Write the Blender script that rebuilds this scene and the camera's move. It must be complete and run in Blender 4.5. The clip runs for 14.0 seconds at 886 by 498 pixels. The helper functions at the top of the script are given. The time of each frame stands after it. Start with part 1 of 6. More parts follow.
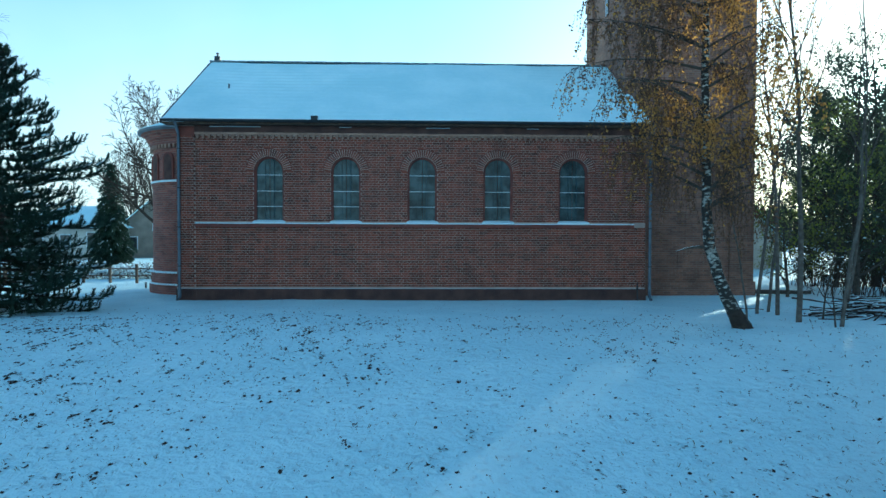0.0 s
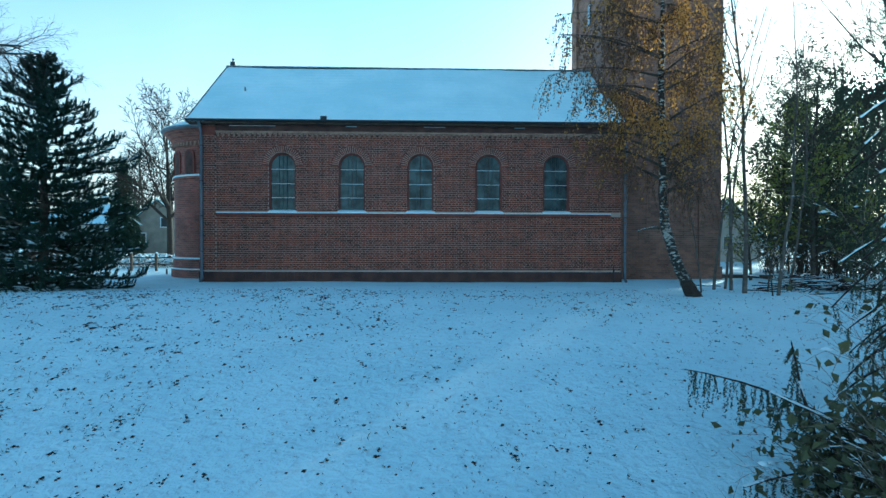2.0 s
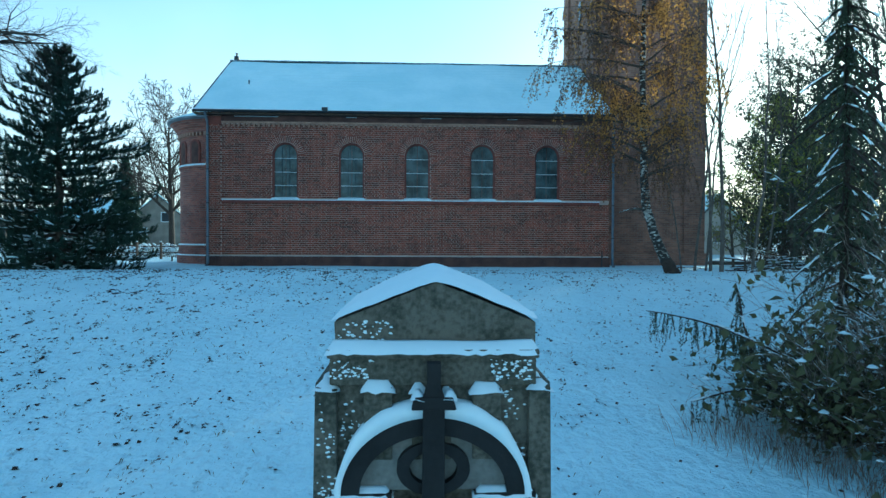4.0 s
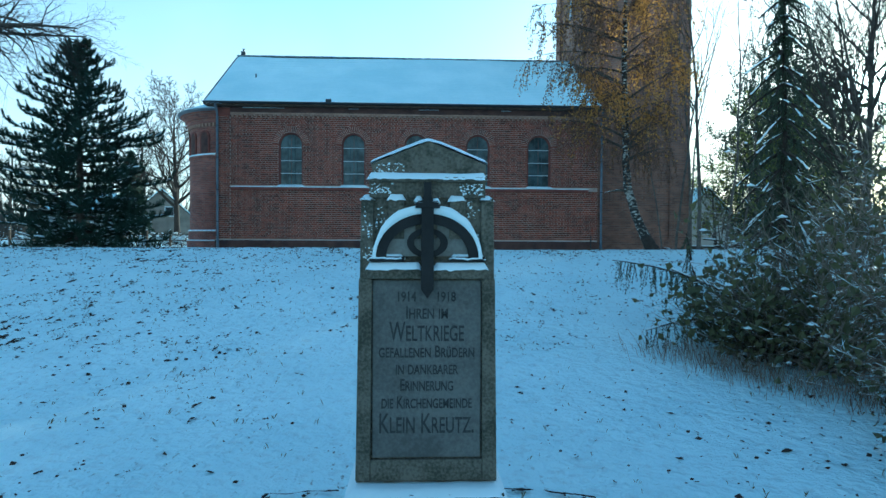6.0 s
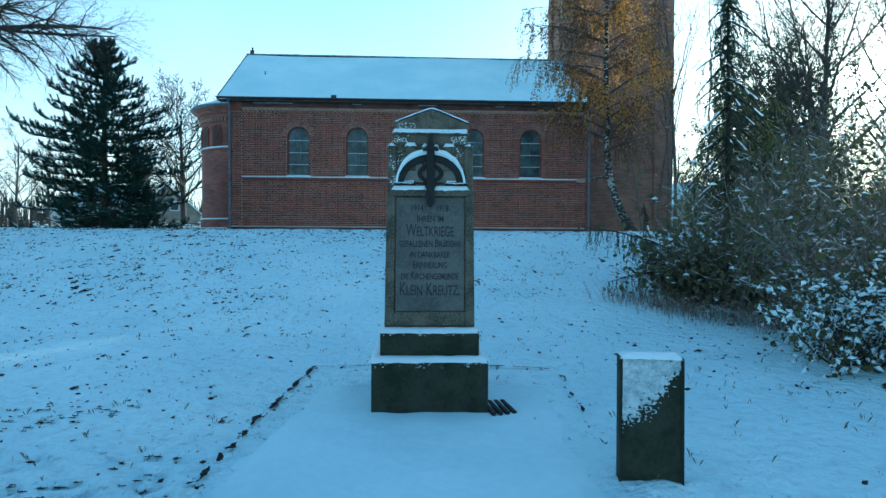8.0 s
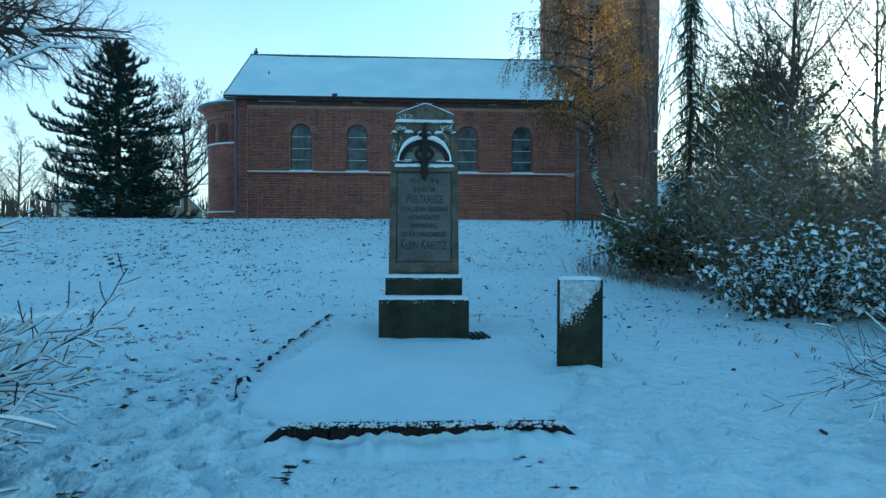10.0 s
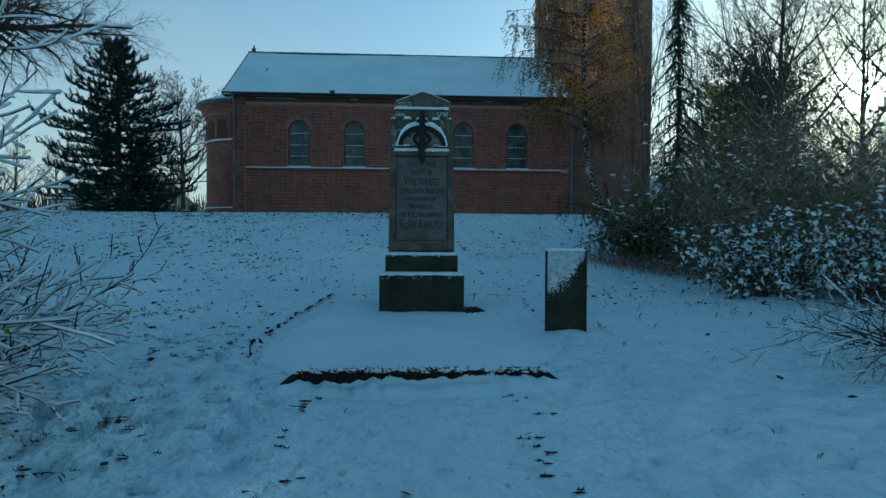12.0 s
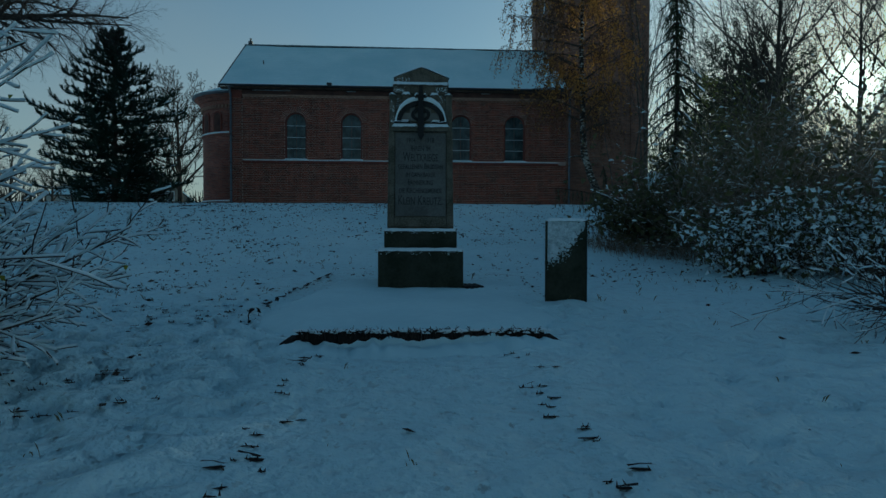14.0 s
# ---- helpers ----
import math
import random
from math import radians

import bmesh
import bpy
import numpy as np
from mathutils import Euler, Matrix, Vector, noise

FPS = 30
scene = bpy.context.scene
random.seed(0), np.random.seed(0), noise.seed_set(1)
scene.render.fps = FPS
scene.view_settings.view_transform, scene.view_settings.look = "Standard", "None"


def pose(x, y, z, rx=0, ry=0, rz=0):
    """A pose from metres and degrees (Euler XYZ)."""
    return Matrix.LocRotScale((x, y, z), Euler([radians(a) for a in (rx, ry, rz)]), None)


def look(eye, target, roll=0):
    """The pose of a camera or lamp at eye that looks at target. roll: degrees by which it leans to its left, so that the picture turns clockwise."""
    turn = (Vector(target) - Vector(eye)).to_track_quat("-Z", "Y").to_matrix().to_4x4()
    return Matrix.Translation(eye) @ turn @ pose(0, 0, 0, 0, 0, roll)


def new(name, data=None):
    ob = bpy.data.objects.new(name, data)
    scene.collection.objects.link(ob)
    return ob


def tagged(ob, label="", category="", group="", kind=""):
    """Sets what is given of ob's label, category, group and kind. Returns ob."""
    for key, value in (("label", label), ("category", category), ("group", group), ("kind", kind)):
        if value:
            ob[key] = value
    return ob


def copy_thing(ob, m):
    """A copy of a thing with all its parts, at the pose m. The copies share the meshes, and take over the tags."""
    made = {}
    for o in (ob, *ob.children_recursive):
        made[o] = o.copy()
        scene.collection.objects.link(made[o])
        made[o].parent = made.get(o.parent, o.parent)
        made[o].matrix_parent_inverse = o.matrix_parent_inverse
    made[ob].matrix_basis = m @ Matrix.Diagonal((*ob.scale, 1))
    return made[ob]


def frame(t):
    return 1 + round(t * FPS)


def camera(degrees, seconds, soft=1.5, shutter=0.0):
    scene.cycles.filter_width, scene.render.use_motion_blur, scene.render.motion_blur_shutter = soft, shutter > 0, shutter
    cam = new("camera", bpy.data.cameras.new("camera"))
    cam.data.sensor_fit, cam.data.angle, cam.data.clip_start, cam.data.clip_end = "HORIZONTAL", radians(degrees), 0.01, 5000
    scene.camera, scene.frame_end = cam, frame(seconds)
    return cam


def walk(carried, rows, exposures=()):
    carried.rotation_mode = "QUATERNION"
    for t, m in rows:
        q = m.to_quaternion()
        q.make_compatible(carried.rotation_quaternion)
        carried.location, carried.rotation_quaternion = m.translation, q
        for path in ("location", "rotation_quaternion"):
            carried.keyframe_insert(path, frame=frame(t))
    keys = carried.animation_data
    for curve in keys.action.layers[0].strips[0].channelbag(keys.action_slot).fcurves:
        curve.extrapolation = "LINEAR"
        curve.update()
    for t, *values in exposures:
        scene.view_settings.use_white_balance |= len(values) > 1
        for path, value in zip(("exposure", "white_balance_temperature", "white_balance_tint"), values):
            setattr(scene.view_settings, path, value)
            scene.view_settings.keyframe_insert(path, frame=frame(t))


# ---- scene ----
# ---------------------------------------------------------------- camera
cam = camera(71.2, 14.0)
PATH = [
    (0, (5.729, -20.969, 2.398), (5.791, -18.971, 2.351), 0.2),
    (0.5, (5.735, -21.703, 2.269), (5.797, -19.704, 2.223), 0.2),
    (1, (5.726, -22.335, 2.148), (5.790, -20.337, 2.104), 0.2),
    (1.5, (5.721, -22.87, 2.032), (5.788, -20.872, 1.989), 0.2),
    (2, (5.713, -23.311, 1.906), (5.783, -21.312, 1.864), 0.2),
    (2.5, (5.702, -23.638, 1.754), (5.775, -21.64, 1.716), 0.25),
    (3, (5.704, -23.91, 1.626), (5.781, -21.912, 1.587), 0.3),
    (5.5, (5.729, -25.299, 0.875), (5.813, -23.301, 0.836), 0.3),
    (6, (5.706, -25.756, 0.73), (5.792, -23.759, 0.691), 0.3),
    (6.5, (5.683, -26.227, 0.596), (5.770, -24.23, 0.555), 0.3),
    (7, (5.658, -26.673, 0.453), (5.748, -24.676, 0.412), 0.3),
    (7.5, (5.646, -27.114, 0.326), (5.736, -25.116, 0.284), 0.3),
    (8, (5.636, -27.539, 0.208), (5.729, -25.542, 0.166), 0.35),
    (8.5, (5.637, -27.939, 0.106), (5.732, -25.941, 0.063), 0.35),
    (9, (5.644, -28.316, 0.018), (5.740, -26.319, -0.026), 0.35),
    (11.5, (5.609, -29.36, -0.271), (5.722, -27.364, -0.318), 0.3),
    (12, (5.608, -29.347, -0.325), (5.723, -27.351, -0.372), 0.3),
    (12.5, (5.607, -29.335, -0.381), (5.725, -27.339, -0.429), 0.25),
    (13, (5.603, -29.331, -0.437), (5.723, -27.336, -0.486), 0.25),
    (13.5, (5.595, -29.323, -0.494), (5.719, -27.328, -0.546), 0.2),
    (14, (5.591, -29.321, -0.555), (5.715, -27.326, -0.61), 0.2),
]
EXPOSURES = [(0, 0.91, 4480, -18), (6, 0.98, 4500, -18), (9.2, 1.00, 4510, -18), (11.3, 0.13, 4660, -17), (12.5, -0.24, 4740, -17), (13.5, -0.72, 4780, -17), (14, -1.01, 4800, -17)]
walk(cam, [(t, look(eye, target, roll)) for t, eye, target, roll in PATH], EXPOSURES)

# ---------------------------------------------------------------- light
SUN_AZ, SUN_EL = 37.0, 11.4          # degrees to the right of +y, degrees up
world = bpy.data.worlds.new("sky")
scene.world = world
world.use_nodes = True
_n = world.node_tree.nodes
_sky = _n.new("ShaderNodeTexSky")
_sky.sky_type = "NISHITA"
_sky.sun_disc = False
_sky.sun_elevation = radians(SUN_EL)
_sky.sun_rotation = radians(SUN_AZ)
_sky.altitude, _sky.air_density, _sky.dust_density, _sky.ozone_density = 40, 1.0, 0.6, 1.0
_wl = world.node_tree.links
# thin winter haze, thickest at the horizon, with a faint veil of cloud in it
_co, _sep, _up, _cl, _fac, _hz = (_n.new("ShaderNode" + k) for k in ("TexCoord", "SeparateXYZ", "MapRange", "TexNoise", "Math", "Mix"))
_wl.new(_co.outputs["Generated"], _sep.inputs[0])
_wl.new(_sep.outputs["Z"], _up.inputs["Value"])
_up.inputs["From Min"].default_value, _up.inputs["From Max"].default_value = 0.0, 0.46
_up.inputs["To Min"].default_value, _up.inputs["To Max"].default_value = 1.5, 0.08
_cl.inputs["Scale"].default_value, _cl.inputs["Detail"].default_value = 2.4, 5
_wl.new(_co.outputs["Generated"], _cl.inputs["Vector"])
_fac.operation = "MULTIPLY"
_wl.new(_up.outputs[0], _fac.inputs[0])
_wl.new(_cl.outputs["Fac"], _fac.inputs[1])
_hz.data_type = "RGBA"
_wl.new(_fac.outputs[0], _hz.inputs["Factor"])
_wl.new(_sky.outputs["Color"], _hz.inputs["A"])
_hz.inputs["B"].default_value = (4.6, 3.95, 3.55, 1)
SUN_AT = Vector((math.sin(radians(SUN_AZ)) * math.cos(radians(SUN_EL)), math.cos(radians(SUN_AZ)) * math.cos(radians(SUN_EL)), math.sin(radians(SUN_EL))))
# the bright aureole of haze round the low sun
_dot, _glow = _n.new("ShaderNodeVectorMath"), _hz.outputs["Result"]
_dot.operation = "DOT_PRODUCT"
_dot.inputs[1].default_value = SUN_AT
_wl.new(_co.outputs["Generated"], _dot.inputs[0])
for _power, _tint in ((2600.0, (90.0, 80.0, 62.0, 1)), (140.0, (1.6, 1.0, 0.5, 1))):
    _pw, _ad = _n.new("ShaderNodeMath"), _n.new("ShaderNodeMix")
    _pw.operation, _pw.inputs[1].default_value, _pw.use_clamp = "POWER", _power, True
    _wl.new(_dot.outputs["Value"], _pw.inputs[0])
    _ad.data_type, _ad.blend_type = "RGBA", "ADD"
    _wl.new(_pw.outputs[0], _ad.inputs["Factor"])
    _wl.new(_glow, _ad.inputs["A"])
    _ad.inputs["B"].default_value = _tint
    _glow = _ad.outputs["Result"]
_wl.new(_glow, _n["Background"].inputs["Color"])
_n["Background"].inputs["Strength"].default_value = 0.15
_sd = bpy.data.lights.new("sun", "SUN")
_sd.energy, _sd.angle, _sd.color = 4.5, radians(0.6), (1.0, 0.82, 0.62)
sun = new("sun", _sd)
sun.matrix_world = look(SUN_AT * 60 + Vector((5, -10, 0)), (5, -10, 0))


# ---------------------------------------------------------------- materials
def material(name, a, b=None, rough=0.8, scale=8.0, bump=0.2, bump_scale=60.0, metal=0.0, fine=0.25, spec=0.3, trans=0.0, per=""):
    """A surface with two colours mixed by a coarse and a fine noise, relief, and an optional change from piece to piece."""
    m = bpy.data.materials.new(name)
    m.use_nodes = True
    nt = m.node_tree
    n, l = nt.nodes, nt.links
    p = n["Principled BSDF"]
    p.inputs["Roughness"].default_value = rough
    p.inputs["Metallic"].default_value = metal
    p.inputs["Specular IOR Level"].default_value = spec
    b = b or a
    co = n.new("ShaderNodeTexCoord")
    n1, n2 = n.new("ShaderNodeTexNoise"), n.new("ShaderNodeTexNoise")
    n1.inputs["Scale"].default_value, n1.inputs["Detail"].default_value = scale, 6
    n2.inputs["Scale"].default_value, n2.inputs["Detail"].default_value = bump_scale, 4
    for q in (n1, n2):
        l.new(co.outputs["Object"], q.inputs["Vector"])
    ad = n.new("ShaderNodeMath")
    ad.operation = "MULTIPLY_ADD"
    l.new(n2.outputs["Fac"], ad.inputs[0])
    ad.inputs[1].default_value = fine
    l.new(n1.outputs["Fac"], ad.inputs[2])
    fac = ad.outputs[0]
    ramp = n.new("ShaderNodeMapRange")
    ramp.inputs["From Min"].default_value = 0.34 + fine * 0.5
    ramp.inputs["From Max"].default_value = 0.66 + fine * 0.5
    l.new(fac, ramp.inputs["Value"])
    mix = n.new("ShaderNodeMix")
    mix.data_type = "RGBA"
    mix.inputs["A"].default_value, mix.inputs["B"].default_value = (*a, 1), (*b, 1)
    if per:
        if per == "island":
            rnd = n.new("ShaderNodeNewGeometry").outputs["Random Per Island"]
        else:
            rnd = n.new("ShaderNodeObjectInfo").outputs["Random"]
        av = n.new("ShaderNodeMix")
        av.inputs["Factor"].default_value = 0.6
        l.new(ramp.outputs[0], av.inputs["A"])
        l.new(rnd, av.inputs["B"])
        l.new(av.outputs["Result"], mix.inputs["Factor"])
    else:
        l.new(ramp.outputs[0], mix.inputs["Factor"])
    l.new(mix.outputs["Result"], p.inputs["Base Color"])
    if bump:
        bp = n.new("ShaderNodeBump")
        bp.inputs["Strength"].default_value, bp.inputs["Distance"].default_value = bump, 0.01
        l.new(n2.outputs["Fac"], bp.inputs["Height"])
        l.new(bp.outputs["Normal"], p.inputs["Normal"])
    if trans:
        tr, ms = n.new("ShaderNodeBsdfTranslucent"), n.new("ShaderNodeMixShader")
        l.new(mix.outputs["Result"], tr.inputs["Color"])
        ms.inputs["Fac"].default_value = trans
        l.new(p.outputs[0], ms.inputs[1])
        l.new(tr.outputs[0], ms.inputs[2])
        l.new(ms.outputs[0], n["Material Output"].inputs["Surface"])
    return m


def brick_material(name, a, b, mortar):
    """Courses of brick by the mesh's UV map in metres, for walls too far off for single bricks."""
    m = bpy.data.materials.new(name)
    m.use_nodes = True
    n, l = m.node_tree.nodes, m.node_tree.links
    p = n["Principled BSDF"]
    p.inputs["Roughness"].default_value = 0.85
    uv = n.new("ShaderNodeTexCoord")
    br = n.new("ShaderNodeTexBrick")
    br.inputs["Scale"].default_value = 1.0
    br.inputs["Brick Width"].default_value, br.inputs["Row Height"].default_value = 0.26, 0.08
    br.inputs["Mortar Size"].default_value, br.inputs["Mortar Smooth"].default_value = 0.006, 0.2
    br.inputs["Color1"].default_value, br.inputs["Color2"].default_value = (*a, 1), (*b, 1)
    br.inputs["Mortar"].default_value = (*mortar, 1)
    l.new(uv.outputs["UV"], br.inputs["Vector"])
    nz, mx = n.new("ShaderNodeTexNoise"), n.new("ShaderNodeMix")
    nz.inputs["Scale"].default_value, nz.inputs["Detail"].default_value = 1.3, 6
    l.new(uv.outputs["Object"], nz.inputs["Vector"])
    mx.data_type, mx.blend_type = "RGBA", "MULTIPLY"
    mx.inputs["Factor"].default_value = 0.6
    rp = n.new("ShaderNodeMapRange")
    rp.inputs["From Min"].default_value, rp.inputs["From Max"].default_value = 0.3, 0.7
    rp.inputs["To Min"].default_value, rp.inputs["To Max"].default_value = 0.55, 1.25
    l.new(nz.outputs["Fac"], rp.inputs["Value"])
    l.new(br.outputs["Color"], mx.inputs["A"])
    l.new(rp.outputs[0], mx.inputs["B"])
    l.new(mx.outputs["Result"], p.inputs["Base Color"])
    bp = n.new("ShaderNodeBump")
    bp.invert = True
    bp.inputs["Strength"].default_value, bp.inputs["Distance"].default_value = 0.5, 0.01
    l.new(br.outputs["Fac"], bp.inputs["Height"])
    l.new(bp.outputs["Normal"], p.inputs["Normal"])
    return m


SNOW = material("snow", (0.72, 0.81, 0.84), (0.80, 0.87, 0.89), 0.65, 1.2, 0.35, 26.0, spec=0.2)
ROOF_SNOW = material("roof_snow", (0.62, 0.80, 0.83), (0.74, 0.89, 0.91), 0.65, 0.55, 0.4, 7.0, spec=0.2, fine=0.3)
FROST = material("frost", (0.36, 0.43, 0.46), (0.62, 0.69, 0.72), 0.85, 24, 0.9, 90, fine=0.6)
BARK_SLIM = material("pale_grey_bark", (0.15, 0.13, 0.11), (0.075, 0.062, 0.052), 0.9, 9.0, 0.5, 60)
BRICK = material("brick", (0.285, 0.092, 0.058), (0.056, 0.030, 0.025), 0.85, 2.0, 0.3, 90, per="island")
BRICK_ONE = material("brick_single", (0.285, 0.092, 0.058), (0.056, 0.030, 0.025), 0.85, 2.0, 0.3, 90, per="object")
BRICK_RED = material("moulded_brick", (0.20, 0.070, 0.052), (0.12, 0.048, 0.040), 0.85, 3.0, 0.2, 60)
BRICK_PALE = material("pale_corbel_brick", (0.40, 0.26, 0.19), (0.27, 0.17, 0.125), 0.85, 3.0, 0.2, 60)
MORTAR = material("mortar", (0.53, 0.42, 0.355), (0.38, 0.295, 0.25), 0.9, 1.5, 0.3, 50)
BRICKWORK = brick_material("brickwork", (0.28, 0.098, 0.066), (0.16, 0.062, 0.048), (0.26, 0.19, 0.16))
TOWER_BRICK = brick_material("tower_brickwork", (0.27, 0.135, 0.088), (0.155, 0.085, 0.062), (0.27, 0.205, 0.165))
STONE = material("weathered_stone", (0.145, 0.13, 0.10), (0.05, 0.05, 0.036), 0.9, 6.0, 0.8, 70, fine=0.9)
LUNETTE = material("pale_lunette_stone", (0.24, 0.235, 0.21), (0.15, 0.147, 0.13), 0.85, 5.0, 0.3, 60, fine=0.5)
STONE_DARK = material("mossy_plinth_stone", (0.040, 0.042, 0.028), (0.018, 0.022, 0.012), 0.9, 5.0, 0.6, 35, fine=0.6)
STONE_TABLET = material("smooth_tablet_stone", (0.145, 0.142, 0.13), (0.085, 0.084, 0.077), 0.85, 3.5, 0.3, 60, fine=0.6)
RELIEF = material("dark_relief", (0.018, 0.018, 0.018), (0.009, 0.009, 0.009), 0.7, 9.0, 0.3, 60)
LETTER = material("letter_paint", (0.025, 0.027, 0.028), (0.055, 0.057, 0.055), 0.8, 25, 0.1, 90)
METAL = material("zinc", (0.10, 0.12, 0.15), (0.16, 0.18, 0.21), 0.5, 3.0, 0.1, 40, metal=0.4)
METAL_DARK = material("dark_gutter", (0.03, 0.035, 0.04), (0.05, 0.055, 0.06), 0.6, 3.0, 0.1, 40, metal=0.2)
TILE = material("dark_roof_tile", (0.05, 0.04, 0.04), (0.09, 0.07, 0.065), 0.8, 4.0, 0.3, 30)
FRAME = material("window_frame_paint", (0.05, 0.08, 0.09), (0.03, 0.05, 0.06), 0.6, 6.0, 0.1, 40)
# the plinth's own dark brick, also used to paint shade under the eaves
PLINTH_AND_SHADE = material("dark_plinth_and_shade_brick", (0.11, 0.060, 0.048), (0.060, 0.036, 0.032), 0.9, 2.5, 0.4, 50)
BAR = material("pale_glazing_bar", (0.72, 0.76, 0.77), (0.50, 0.55, 0.57), 0.6, 8.0, 0.1, 40)
BARK = material("grey_bark", (0.10, 0.085, 0.07), (0.045, 0.038, 0.03), 0.9, 9.0, 0.5, 60)
# lighter than other bark: sun glare over the shrubs is mixed into the colour
SHRUB_BARK = material("shrub_bark", (0.32, 0.26, 0.20), (0.16, 0.125, 0.098), 0.9, 9.0, 0.4, 60)
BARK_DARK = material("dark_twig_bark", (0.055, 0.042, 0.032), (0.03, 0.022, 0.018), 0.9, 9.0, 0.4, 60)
NEEDLE = material("pine_needles", (0.022, 0.045, 0.030), (0.045, 0.075, 0.050), 0.6, 1.5, 0.0, 20, trans=0.15, per="island")
SPRUCE = material("spruce_needles", (0.040, 0.054, 0.032), (0.080, 0.092, 0.050), 0.6, 1.5, 0.0, 20, trans=0.15, per="island")
GOLD = material("golden_birch_leaf", (0.66, 0.36, 0.08), (0.34, 0.17, 0.05), 0.6, 0.9, 0.0, 20, trans=0.55, per="island")
BROWNLEAF = material("brown_birch_leaf", (0.24, 0.13, 0.065), (0.10, 0.062, 0.042), 0.7, 0.9, 0.0, 20, trans=0.4, per="island")
RIDGE = material("frosted_ridge_tile", (0.46, 0.54, 0.57), (0.07, 0.065, 0.065), 0.85, 7.0, 0.4, 30, fine=0.5)
# green lightened too, to stand in for the veil of sun glare
GREENLEAF = material("evergreen_leaf", (0.11, 0.12, 0.05), (0.26, 0.24, 0.085), 0.5, 1.5, 0.0, 20, trans=0.3, per="island")
SHRUBLEAF = material("shrub_leaf", (0.055, 0.062, 0.032), (0.15, 0.14, 0.06), 0.5, 1.5, 0.0, 20, trans=0.3, per="island")
YELLOWLEAF = material("yellowing_leaf", (0.35, 0.33, 0.04), (0.16, 0.20, 0.03), 0.5, 1.5, 0.0, 20, trans=0.5, per="island")
DEADLEAF = material("fallen_leaf", (0.022, 0.017, 0.014), (0.048, 0.032, 0.021), 0.8, 4, 0.0, 20, per="island")
GRASS = material("winter_grass", (0.10, 0.11, 0.05), (0.16, 0.13, 0.07), 0.7, 4, 0.0, 20, per="island")
SOIL = material("dark_soil", (0.009, 0.008, 0.008), (0.020, 0.016, 0.014), 0.95, 12, 0.8, 40)
RENDER_WALL = material("pale_render", (0.55, 0.53, 0.48), (0.42, 0.40, 0.36), 0.85, 1.0, 0.2, 30)
RENDER_GREY = material("grey_brown_render", (0.27, 0.24, 0.20), (0.18, 0.16, 0.135), 0.9, 1.2, 0.3, 30)
WOOD = material("weathered_timber", (0.12, 0.085, 0.06), (0.06, 0.045, 0.035), 0.85, 6.0, 0.4, 40)
CARPAINT = material("car_paint", (0.35, 0.36, 0.37), (0.28, 0.29, 0.30), 0.35, 2, 0.0, 20)
RUBBER = material("tyre_rubber", (0.02, 0.02, 0.02), (0.03, 0.03, 0.03), 0.9, 6, 0.2, 60)
DARKGLASS = material("dark_window_glass", (0.03, 0.035, 0.04), (0.05, 0.055, 0.06), 0.1, 1, 0.0, 20, spec=0.6)


